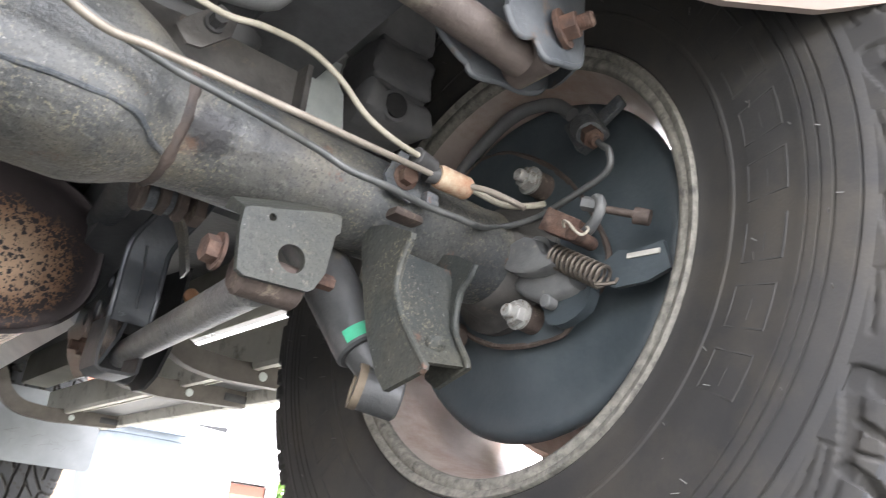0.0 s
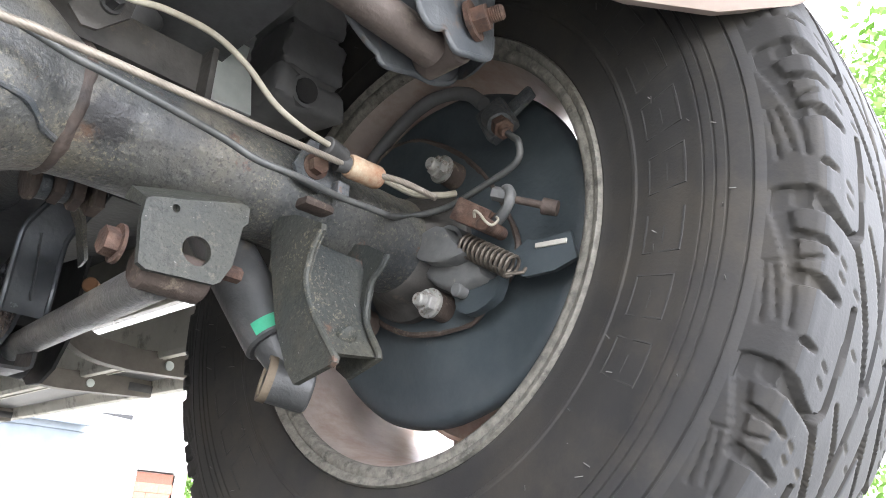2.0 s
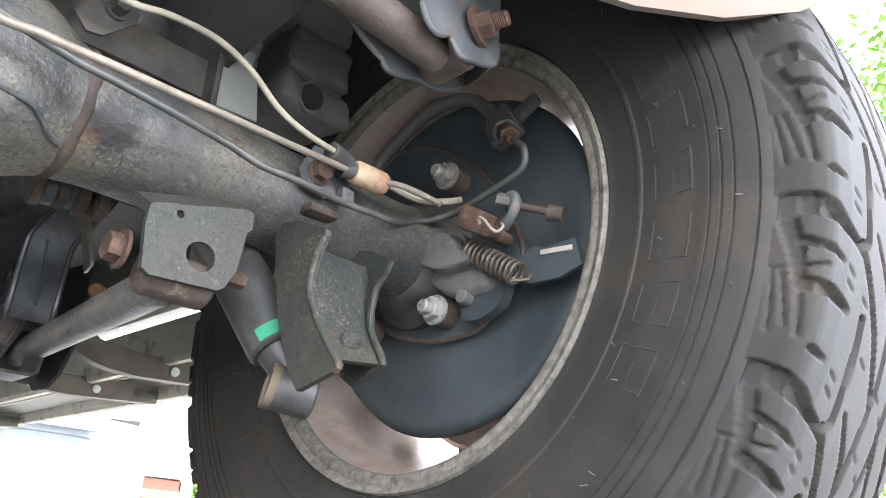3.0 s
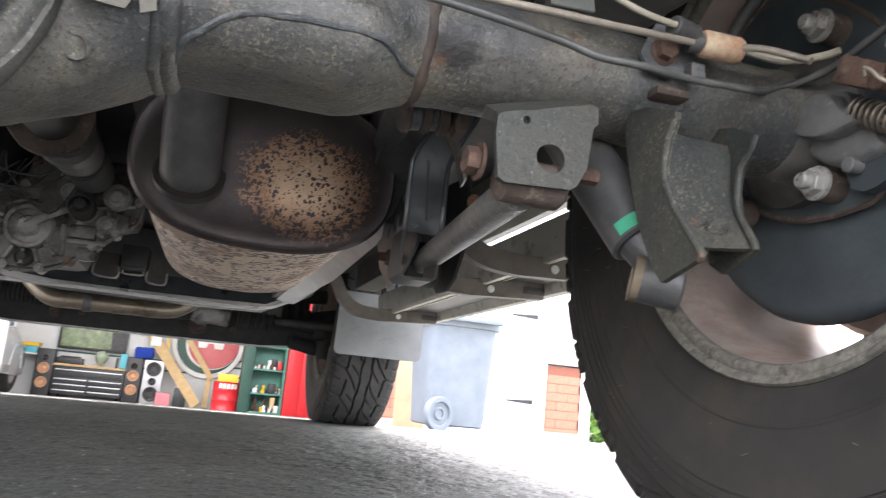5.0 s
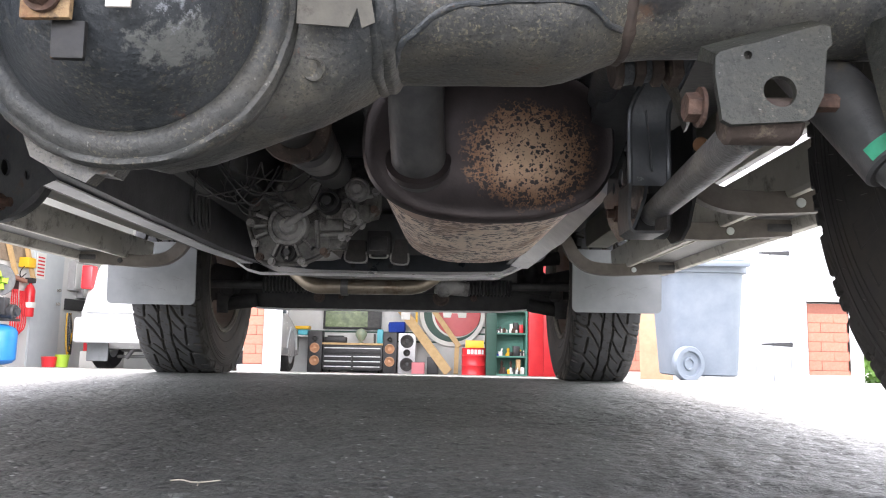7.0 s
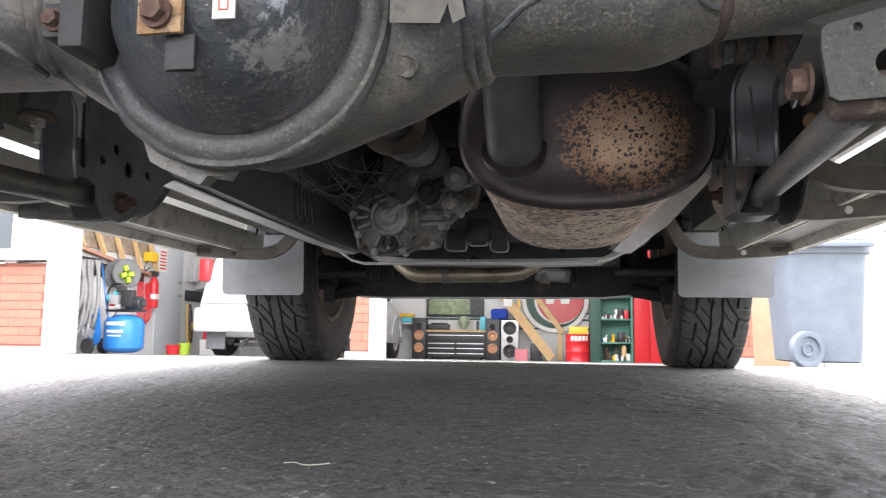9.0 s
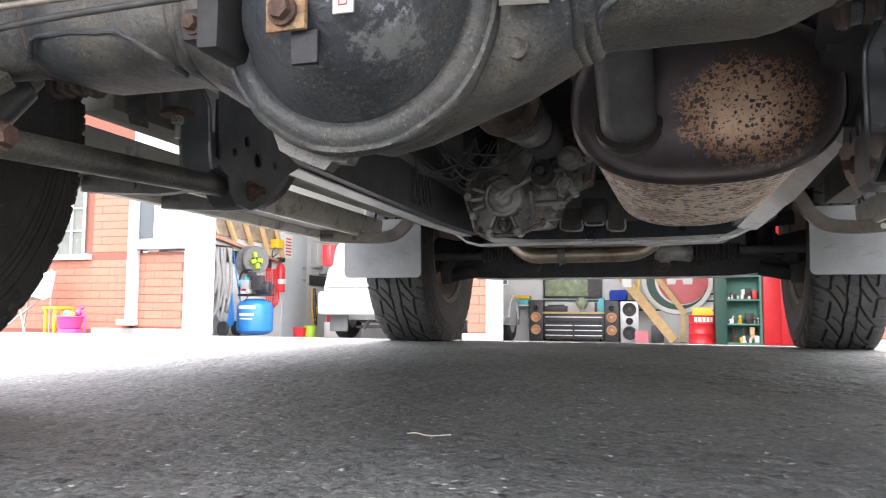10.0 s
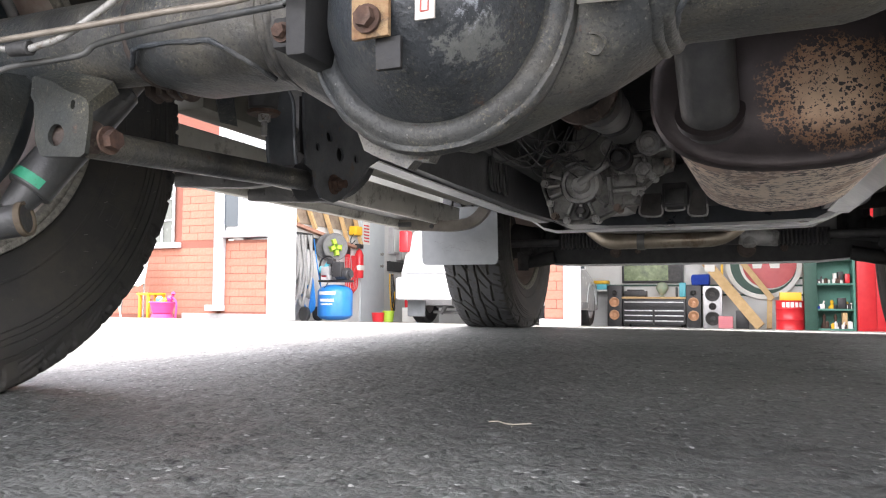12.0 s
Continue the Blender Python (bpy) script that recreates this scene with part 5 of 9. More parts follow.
for x, z, w, h in ((-0.09, 0.41, 0.03, 0.016), (-0.075, 0.36, 0.022, 0.014), (-0.135, 0.545, 0.018, 0.02), (-0.01, 0.44, 0.014, 0.022), (-0.26, 0.43, 0.012, 0.014)):
    bm = bmesh.new()
    box(bm, x - w, x + w, 1.332, 1.36, z - h, z + h, 0.007)
    part("casting_boss", roughen(bm, 0.002, 0.02), CAST_DARK, tcase)
bm = bmesh.new()
hose(bm, [(-0.2, 1.316, 0.404), (-0.165, 1.312, 0.43), (-0.118, 1.33, 0.462)], 0.010, 12)
part("casting_arm", bm, CAST, tcase)
for k in range(0, len(case_line), 4):
    x, z = case_line[k]
    bm = bmesh.new()
    cyl(bm, (x * 0.97 - 0.004, 1.372, 0.44 + (z - 0.44) * 0.97), (x * 0.97 - 0.004, 1.334, 0.44 + (z - 0.44) * 0.97), 0.011, 0.0095, 16)
    hexbolt(bm, (x * 0.97 - 0.004, 1.334, 0.44 + (z - 0.44) * 0.97), (0, -1, 0), 0.0075, 0.009)
    part("bolt", bm, CAST if k % 3 else EDGE_COAT, tcase)
bm = bmesh.new()
hexbolt(bm, (-0.044, 1.336, 0.432), (0, -1, 0), 0.016, 0.014)
part("drain_plug", bm, CAST, tcase)
bm = bmesh.new()
cyl(bm, (-0.03, 0.1, 0.40), (-0.085, 1.30, 0.538), 0.036, n=28)
cyl(bm, (-0.075, 1.08, 0.513), (-0.085, 1.30, 0.538), 0.045, n=28, bevel=0.004)
cyl(bm, (-0.033, 0.06, 0.395), (-0.036, 0.2, 0.41), 0.05, 0.045, 24)
shaft = part("propeller_shaft", bm, BLACK, car, "black tubular propeller shaft")
A_, D_ = Vector((-0.03, 0.1, 0.40)), Vector((-0.055, 1.2, 0.138)).normalized()
bm = bmesh.new()
lathe(bm, [(0.036, 0), (0.058, 0.0), (0.060, 0.004), (0.060, 0.012), (0.050, 0.016), (0.045, 0.05), (0.036, 0.06)], A_ + D_ * 0.58, D_, 32, closed=True)
part("shaft_flange", roughen(bm, 0.001, 0.02), RUSTY_BROWN, shaft, "brown greasy shaft flange")
for k in range(4):
    bm = bmesh.new()
    _, u_, v_ = basis(D_)
    c_ = A_ + D_ * 0.58 + (u_ * math.cos(k * math.pi / 2 + 0.4) + v_ * math.sin(k * math.pi / 2 + 0.4)) * 0.050
    hexbolt(bm, c_, -D_, 0.009, 0.009)
    part("flange_bolt", bm, RUSTY_BROWN, shaft)
bm = bmesh.new()
lathe(bm, [(0.036, 0.0), (0.047, 0.004), (0.050, 0.03), (0.0465, 0.045), (0.0485, 0.06), (0.044, 0.07), (0.046, 0.16), (0.038, 0.17)], A_ + D_ * 0.75, D_, 36, closed=True)
part("shaft_sleeve", bm, EXHAUST, shaft, "grey sliding sleeve of the shaft", 30)

# front steering and exhaust
bm = bmesh.new()
cyl(bm, (-0.66, 2.17, 0.318), (0.66, 2.17, 0.330), 0.014, n=16)
cyl(bm, (-0.28, 2.17, 0.318), (0.28, 2.17, 0.326), 0.026, n=20)
rack = part("steering_rack", bm, BLACK, car, "black steering rack across the front axle")
for sx, x0, x1 in ((-1, -0.455, -0.3), (1, 0.28, 0.43)):
    bm = bmesh.new()
    prof = []
    for k in range(13):
        a = (x1 - x0) * k / 12
        prof += [(0.031, a), (0.022, a + (x1 - x0) / 24)]
    lathe(bm, prof[:-1], (x0, 2.165, 0.322), (1, 0, 0), 24)
    part("bellows", bm, BLACK, rack, "ribbed black rubber bellows")
bm = bmesh.new()
cyl(bm, (0.16, 2.15, 0.33), (0.28, 2.15, 0.315), 0.034, 0.026, 24, bevel=0.004)
cyl(bm, (0.19, 2.13, 0.29), (0.19, 2.15, 0.36), 0.022, n=20, bevel=0.003)
part("rack_housing", roughen(bm, 0.002, 0.02), CAST, rack, "cast pinion housing")
bm = bmesh.new()
hose(bm, [(-0.31, 1.96, 0.36), (-0.28, 1.955, 0.33), (-0.235, 1.95, 0.303), (-0.16, 1.95, 0.301), (-0.02, 1.95, 0.302), (0.09, 1.95, 0.305), (0.145, 1.955, 0.33), (0.185, 1.96, 0.37)], 0.0245, 24, 8)
fp = part("front_pipe", bm, TAN_STEEL, car, "tan heat-stained exhaust crossover pipe")
bm = bmesh.new()
lathe(bm, [(0.025, -0.012), (0.029, -0.012), (0.029, 0.012), (0.025, 0.012)], (-0.135, 1.95, 0.301), (1, 0, 0), 24, closed=True)
part("pipe_joint", bm, EXHAUST, fp)
bm = bmesh.new()
rows = []
for x, z in ((-0.60, 0.252), (-0.5, 0.243), (-0.4, 0.239), (-0.2, 0.240), (0.2, 0.241), (0.4, 0.243), (0.5, 0.252), (0.60, 0.258)):
    rows.append([Vector((x, 2.26, z)), Vector((x, 2.26, z + 0.07)), Vector((x, 2.36, z + 0.1)), Vector((x, 2.36, z))])
loft(bm, rows)
beam = part("front_beam", roughen(bm, 0.002, 0.05), RUBBER_BUSH, car, "black front suspension beam", 30)
# pale strip paints the shine along the beam's lower edge
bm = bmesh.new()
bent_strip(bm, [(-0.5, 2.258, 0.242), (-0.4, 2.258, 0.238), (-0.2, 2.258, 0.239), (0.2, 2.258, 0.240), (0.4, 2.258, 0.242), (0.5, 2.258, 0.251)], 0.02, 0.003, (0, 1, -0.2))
part("beam_lip", bm, RAIL_PALE, beam, "pale lower edge with painted shine")
for x, z, r in ((-0.27, 0.285, 0.016), (0.18, 0.29, 0.024), (-0.19, 0.288, 0.008), (0.3, 0.29, 0.01)):
    bm = bmesh.new()
    lathe(bm, [(r * 1.3, 0), (r * 1.3, 0.006), (r, 0.008), (r * 0.9, 0.016), (r * 0.4, 0.017), (r * 0.35, 0.012), (0, 0.012)], (x, 2.257, z), (0, -1, 0), 20)
    part("beam_bolt", bm, RUSTY_BROWN, beam, "rusty beam bolt")
for sx in (1, -1):
    bm = bmesh.new()
    hose(bm, [(sx * 0.5, 2.25, 0.27), (sx * 0.58, 2.25, 0.255), (sx * 0.63, 2.28, 0.25)], 0.024, 14)
    cyl(bm, (sx * 0.56, 2.3, 0.33), (sx * 0.68, 2.3, 0.34), 0.055, 0.07, 24, bevel=0.006)
    cyl(bm, (sx * 0.62, 2.24, 0.22), (sx * 0.62, 2.24, 0.29), 0.02, 0.026, 16)
    cyl(bm, (sx * 0.53, 2.3, 0.3), (sx * 0.50, 2.31, 0.52), 0.03, 0.03, 16)
    cyl(bm, (sx * 0.44, 2.2, 0.325), (sx * 0.60, 2.22, 0.31), 0.009, n=12)
    lathe(bm, [(0.012, 0), (0.024, 0.01), (0.026, 0.03), (0.018, 0.05), (0.012, 0.055)], (sx * 0.60, 2.22, 0.28), (0, 0, 1), 20)
    cyl(bm, (sx * 0.47, 2.28, 0.43), (sx * 0.62, 2.3, 0.45), 0.02, 0.026, 14)
    lathe(bm, [(0.03, 0), (0.036, 0.02), (0.03, 0.03), (0.037, 0.045), (0.028, 0.055), (0.034, 0.07), (0.02, 0.08)], (sx * 0.52, 2.3, 0.36), (sx, 0, 0), 22)
    part("knuckle", roughen(bm, 0.003, 0.03), RUBBER_BUSH, car, "dark greasy front suspension knuckle")
    bm = bmesh.new()
    lathe(bm, [(0, 0.0), (0.105, 0.0), (0.11, 0.004), (0.11, 0.015), (0, 0.018)], (sx * 0.70, FRONT, AXZ), (sx, 0, 0), 40)
    part("brake_disc", bm, RUSTY_BROWN, car)

# mud flaps
for sx in (1, -1):
    bm = bmesh.new()
    out = []
    for (cx, cz, a0) in ((0.865, 0.245, -90), (0.865, 0.41, 0), (0.615, 0.41, 90), (0.615, 0.245, 180)):
        for k in range(5):
            a = radians(a0 + k * 22.5)
            out.append((cx + 0.017 * math.cos(a), cz + 0.017 * math.sin(a)))
    slab(bm, out, [], 0.006, m_xz(1.868, sx))
    for v in bm.verts:
        v.co.y += 0.012 * math.sin((abs(v.co.x) - 0.6) * 9) - 0.06 * (v.co.z - 0.23)
    flap = part("mud_flap", bm, FLAP, car, "grey plastic mud flap with scratches")
    random.seed(41)
    for k in range(12):
        x, z = random.uniform(0.63, 0.80), random.uniform(0.255, 0.315)
        bm = bmesh.new()
        pts = []
        for q in range(4):
            pts.append((sx * x, 1.8607 + 0.007 * (x - 0.6) / 0.28 - 0.06 * (z - 0.23), z))
            x += random.uniform(-0.004, 0.022)
            z += random.uniform(-0.006, 0.007)
        hose(bm, pts, 0.0004, 5, 4)
        part("scratch", bm, DUSTY, flap)


# running boards
def running_board(sx):
    prof = [(0.699, 0.411), (0.7005, 0.385), (0.7035, 0.352), (0.707, 0.345), (0.7165, 0.3445), (0.720, 0.350), (0.724, 0.362), (0.80, 0.364), (0.838, 0.362), (0.842, 0.349), (0.848, 0.340), (0.860, 0.338), (0.872, 0.347), (0.877, 0.376), (0.86, 0.392), (0.71, 0.414)]
    bm = bmesh.new()
    loft(bm, [[Vector((sx * x, y, z)) for x, z in prof] for y in (0.385, 0.7, 1.1, 1.5, 1.76)])
    s = part("running_board", bm, SILL, car, "dusty beige running board seen from below", 20)
    # a darker strip covers the underside between inner face and lip
    bm = bmesh.new()
    slab(bm, [(0.726, 0.3605), (0.836, 0.3605), (0.836, 0.3625), (0.726, 0.3625)], [], 1.36, m_xz(1.755, sx))
    part("board_lining", bm, CHASSIS, s, "dark strip in the channel under the board")
    for x in (0.742, 0.752):
        bm = bmesh.new()
        bent_strip(bm, [(sx * x, 0.4, 0.3585), (sx * x, 1.74, 0.3585)], 0.004, 0.005, (1, 0, 0))
        part("board_ridge", bm, SILL, s)
    bm = bmesh.new()
    bent_strip(bm, [(sx * 0.878, 0.385, 0.360), (sx * 0.878, 1.76, 0.360)], 0.03, 0.004, (0, 0, 1))
    part("board_edge", bm, SILL_WHITE, s, "pale outer edge strip")
    # two nearer left straps and all left bolts: shade painted as black
    for y in ((0.60, 0.88, 1.60) if sx > 0 else (0.60, 0.83, 1.60)):
        bm = bmesh.new()
        curve = smooth_path([(sx * q, y, z) for q, z in ((0.455, 0.475), (0.50, 0.455), (0.535, 0.42), (0.56, 0.375), (0.60, 0.345), (0.66, 0.337), (0.72, 0.339), (0.84, 0.347))], 4)
        bent_strip(bm, curve, 0.022, 0.034, (0, 1, 0))
        st = part("support_strap", roughen(bm, 0.0006, 0.03), STRAP if sx > 0 or y > 1.5 else BLACK, s, "curved brown-grey steel support strap" if sx > 0 or y > 1.5 else "curved steel support strap coloured black for shade", 50)
        bm = bmesh.new()
        lathe(bm, [(0.0075, 0), (0.007, 0.002), (0, 0.003)], (sx * 0.726, y - 0.011, 0.337), (0, -1, 0), 16)
        part("bolt", bm, PALE_PLATE if sx > 0 else BLACK, s, "pale bolt head" if sx > 0 else "bolt head coloured black for shade")
        bm = bmesh.new()
        box(bm, *sorted((sx * 0.795, sx * 0.842)), y - 0.012, y + 0.012, 0.337, 0.353, 0.003)
        part("strap_end", bm, BLACK, s)
    return s


for s_ in (1, -1):
    running_board(s_)

# floor pan, arches and the plain body above
bm = bmesh.new()
# one pressing, with the tunnel over shaft and gearbox
slab(bm, [(-0.64, 0.50), (-0.275, 0.50), (-0.268, 0.51), (-0.26, 0.625), (-0.245, 0.64), (0.025, 0.64), (0.04, 0.625), (0.048, 0.51), (0.055, 0.50), (0.64, 0.50), (0.64, 0.53), (0.07, 0.53), (0.06, 0.65), (0.04, 0.665), (-0.26, 0.665), (-0.28, 0.65), (-0.29, 0.53), (-0.64, 0.53)], [], 1.58, m_xz(2.0))
part("floor_pan", roughen(bm, 0.004, 0.1), BLACK, car, "black undercoated floor pan")
for sx in (1, -1):
    bm = bmesh.new()
    box(bm, *sorted((sx * 0.63, sx * 0.70)), 0.42, 1.8, 0.426, 0.54, 0.006)
    part("body_sill", bm, SIDE_COAT, car, "dusty body sill under the floor edge")
# black panels added to close the view past the knuckles
for sx in (1, -1):
    bm = bmesh.new()
    box(bm, *sorted((sx * 0.44, sx * 0.585)), 2.46, 2.49, 0.30, 0.62, 0.004)
    part("splash_guard", bm, BLACK, car, "black panel added to close a see-through gap")
for name_, b_ in (("rear_floor", (-0.60, 0.60, -0.54, 0.45, 0.72, 0.75)), ("heel_panel", (-0.60, 0.60, 0.40, 0.44, 0.53, 0.72)), ("engine_tray", (-0.45, 0.45, 2.0, 3.0, 0.62, 0.65)), ("sump", (-0.46, 0.46, 2.24, 2.9, 0.33, 0.6))):
    bm = bmesh.new()
    box(bm, *b_, 0.005)
    part(name_, bm, DUSTY, car)
for sx in (1, -1):
    for y in (AXY, FRONT):
        bm = bmesh.new()
        rows = []
        for x in (0.57, 0.88):
            r0 = []
            for k in range(19):
                a = radians(22 + k * 136 / 18)
                r0.append(Vector((sx * x, y + 0.45 * math.cos(a), AXZ + 0.06 + 0.42 * math.sin(a))))
            rows.append(r0)
        for a, b in zip(rows, rows[1:]):
            va, vb = [bm.verts.new(p) for p in a], [bm.verts.new(p) for p in b]
            for k in range(len(va) - 1):
                bm.faces.new((va[k], va[k + 1], vb[k + 1], vb[k]))
        bmesh.ops.solidify(bm, geom=list(bm.faces), thickness=0.004)
        part("wheel_arch", bm, DUSTY, car)


def body_shell():
    bm = bmesh.new()
    side = [(-0.62, 0.66), (-0.44, 0.66), (-0.44, 0.70), (-0.40, 0.74), (-0.2, 0.84), (0.15, 0.84), (0.36, 0.74), (0.42, 0.60), (0.42, 0.53), (1.82, 0.53), (1.88, 0.62), (1.95, 0.74), (2.15, 0.84), (2.5, 0.84), (2.7, 0.74), (2.76, 0.55),
            (3.05, 0.52), (3.1, 0.85), (3.0, 0.98), (2.05, 1.08), (1.45, 1.62), (0.9, 1.70), (-0.4, 1.68), (-0.62, 1.1)]
    for sx in (1, -1):
        slab(bm, side, [], 0.03, m_yz(0.85, sx))
    top = side[15:] + [side[0]]
    for (y0, z0), (y1, z1) in zip(top, top[1:]):
        vs = [bm.verts.new(p) for p in ((-0.85, y0, z0), (0.85, y0, z0), (0.85, y1, z1), (-0.85, y1, z1))]
        bm.faces.new(vs)
    return bm


part("body_shell", body_shell(), BODY_PAINT, car, "dark painted body above the chassis", 25)
bm = bmesh.new()
rows = []
for x, y, z in ((-0.86, -0.3, 0.66), (-0.84, -0.5, 0.65), (-0.6, -0.62, 0.68), (0, -0.64, 0.72), (0.6, -0.62, 0.68), (0.84, -0.5, 0.65), (0.86, -0.3, 0.66)):
    rows.append([Vector((x, y, z)), Vector((x * 1.01, y * 1.02, z + 0.06)), Vector((x * 1.01, y * 1.02, z + 0.2)), Vector((x * 0.95, y * 0.95, z + 0.2)), Vector((x * 0.95, y * 0.95, z + 0.03))])
loft(bm, rows)
part("rear_bumper", bm, BUMPER, car, "beige painted rear bumper", 50)
for sx in (1, -1):
    bm = bmesh.new()
    rows = []
    for x, y, z in ((0.47, -0.225, 0.490), (0.51, -0.262, 0.468), (0.555, -0.300, 0.455), (0.60, -0.342, 0.452), (0.632, -0.380, 0.458), (0.655, -0.41, 0.475), (0.67, -0.44, 0.51)):
        q = Vector((0.7 * sx, 0.7, 0))
        p = Vector((sx * x, y, z))
        rows.append([p + q * 0.012 + Vector((0, 0, 0.006)), p, p - q * 0.010 + Vector((0, 0, 0.012)), p - q * 0.02 + Vector((0, 0, 0.05)), p - q * 0.02 + Vector((0, 0, 0.2)), p + q * 0.02 + Vector((0, 0, 0.2))])
    loft(bm, rows)
    part("bumper_end", bm, BUMPER, car, "beige rounded bumper end behind the wheel", 60)

# ---------------------------------------------------------------- house and garage
BRICK = surface("red_orange_brick", (0.40, 0.155, 0.10), (0.485, 0.21, 0.145), 30, 0.85, 0, 0.5, 200, vary=0.05)
MORTAR = surface("dark_red_mortar", (0.235, 0.085, 0.058), (0.29, 0.112, 0.078), 60, 0.9, 0, 0.5, 200)
WHITE = surface("white_trim_paint", (0.6, 0.61, 0.62), (0.68, 0.69, 0.7), 6, 0.5, 0, 0.1, 120)
SIDING = surface("white_vinyl_siding", (0.6, 0.6, 0.6), (0.67, 0.67, 0.67), 5, 0.5, 0, 0.1, 100)
GARAGE_WALL = surface("garage_drywall", (0.68, 0.69, 0.68), (0.76, 0.77, 0.76), 4, 0.8, 0, 0.1, 80)
CONCRETE = surface("concrete", (0.36, 0.35, 0.33), (0.48, 0.47, 0.45), 12, 0.85, 0, 0.4, 120)
BIN = surface("grey_blue_plastic", (0.15, 0.18, 0.215), (0.2, 0.23, 0.265), 6, 0.5, 0, 0.15, 200)
CARDBOARD = surface("brown_cardboard", (0.3, 0.19, 0.115), (0.37, 0.25, 0.155), 9, 0.85, 0, 0.15, 150)
FAC = 7.0


def wall(name, x0, x1, z0, z1, y=FAC, depth=0.2, mat=MORTAR, label="", bevel=0.0):
    bm = bmesh.new()
    box(bm, x0, x1, y, y + depth, z0, z1, bevel)
    return tagged(part(name, bm, mat), label, "wall", kind="structure")


base = grade(FAC) - 0.3
wall_west = wall("wall_west", -12, -5.98, base, 3.2, label="orange-red brick house wall with pale mortar")
wall_jamb = wall("wall_jamb", -5.90, -5.22, base, 0.80, y=FAC - 0.02, label="low orange-red brick wall beside the garage door")
wall_pier = wall("wall_pier", -1.80, -1.60, base, 2.6, label="brick pier between two garage doors")
wall_east = wall("wall_east", 1.95, 2.75, base, 2.6, label="brick wall beside the garage door")
wall_end = wall("wall_end", 3.80, 4.22, base, 0.60, label="low brick wall at the house corner")
wall("wall_header", -5.98, 5.0, 2.15, 3.4, label="white wall above the garage doors", mat=SIDING)
for i, (x0, x1, z0, z1, mt, lab) in enumerate(((-5.22, -4.97, base, 2.3, WHITE, "white garage door post"), (-1.60, -1.47, base, 2.3, WHITE, "white post between the garage doors"), (1.75, 1.95, base, 2.3, WHITE, "white garage door post"), (-5.98, -5.22, 0.83, 3.2, SIDING, "white siding above a brick sill"), (3.80, 4.25, 0.62, 3.2, SIDING, "white siding at the house corner"))):
    wall(f"trim_{i + 1}", x0, x1, z0, z1, y=FAC - 0.03, depth=0.24, mat=mt, label=lab)
wall("side_door", 2.75, 3.80, grade(FAC) - 0.02, 2.2, y=FAC - 0.01, depth=0.06, mat=WHITE, label="white plank side door with black strap hinges")
# garage shell
wall("garage_back", -5.6, 4.2, -0.9, 3.0, y=13.2, depth=0.15, mat=GARAGE_WALL, label="pale drywall at the back of the garage")
bm = bmesh.new()
box(bm, -5.75, -5.6, FAC, 13.3, -0.9, 3.0)
tagged(part("garage_side", bm, GARAGE_WALL), "pale garage side wall", "wall", kind="structure")
bm = bmesh.new()
box(bm, 4.2, 4.35, FAC, 13.3, -0.9, 3.0)
tagged(part("garage_far_side", bm, GARAGE_WALL), "pale garage side wall", "wall", kind="structure")
bm = bmesh.new()
box(bm, -5.75, 4.35, FAC + 0.1, 13.35, 2.75, 2.85)
tagged(part("ceiling", bm, GARAGE_WALL), "pale garage ceiling", "ceiling", kind="structure")
bm = bmesh.new()
box(bm, -12, 5.0, FAC - 0.4, 14, 3.4, 3.55)
tagged(part("roof", bm, CONCRETE), "plain house roof edge", "roof", kind="structure")
bm = bmesh.new()
rows = [[bm.verts.new((x, y, grade(y) + dz)) for x in (-5.6, 4.2)] for y, dz in ((FAC + 0.05, 0.004), (13.2, 0.004))]
bm.faces.new((rows[0][0], rows[0][1], rows[1][1], rows[1][0]))
tagged(part("garage_floor", bm, CONCRETE), "pale worn concrete garage floor", "floor", kind="structure")

# ---------------------------------------------------------------- small parts under the rear of the vehicle
bp = plates[0]
# brake pipe along the axle
bm = bmesh.new()
hose(bm, [(0.590, -0.168, 0.418), (0.584, -0.180, 0.405), (0.580, -0.190, 0.394), (0.584, -0.184, 0.380), (0.585, -0.146, 0.369), (0.583, -0.110, 0.361), (0.565, -0.078, 0.356), (0.53, -0.078, 0.352), (0.498, -0.08, 0.349), (0.451, -0.09, 0.344), (0.4206, -0.09, 0.343), (0.393, -0.09, 0.3475),
          (0.352, -0.09, 0.3515), (0.3153, -0.09, 0.354), (0.283, -0.09, 0.3565), (0.22, -0.1, 0.365), (0.14, -0.14, 0.385), (0.06, -0.18, 0.42), (-0.06, -0.17, 0.42), (-0.097, -0.115, 0.355), (-0.101, -0.106, 0.338), (-0.109, -0.105, 0.3315), (-0.121, -0.105, 0.330), (-0.218, -0.105, 0.328), (-0.290, -0.105, 0.324), (-0.312, -0.105, 0.3165), (-0.389, -0.105, 0.316), (-0.422, -0.105, 0.312), (-0.5, -0.1, 0.315), (-0.58, -0.1, 0.33)], 0.0027, 16, 8)
part("brake_pipe", bm, PIPE, car, "grey coated brake pipe clipped along the axle")
bm = bmesh.new()
c0, d0 = Vector((0.590, -0.166, 0.420)), Vector((-0.35, -0.6, -0.72)).normalized()
cyl(bm, c0 - d0 * 0.012, c0 + d0 * 0.004, 0.0085, n=6)
cyl(bm, c0 + d0 * 0.004, c0 + d0 * 0.012, 0.0055, 0.004, 12)
part("flare_nut", bm, RUST, bp, "rusty flare nut")
bm = bmesh.new()
box(bm, -0.007, 0.007, -0.0145, 0.0145, -0.0165, 0.0165, 0.004, Matrix.Translation((0.604, -0.148, 0.440)) @ Euler((radians(-28), 0, radians(8))).to_matrix().to_4x4())
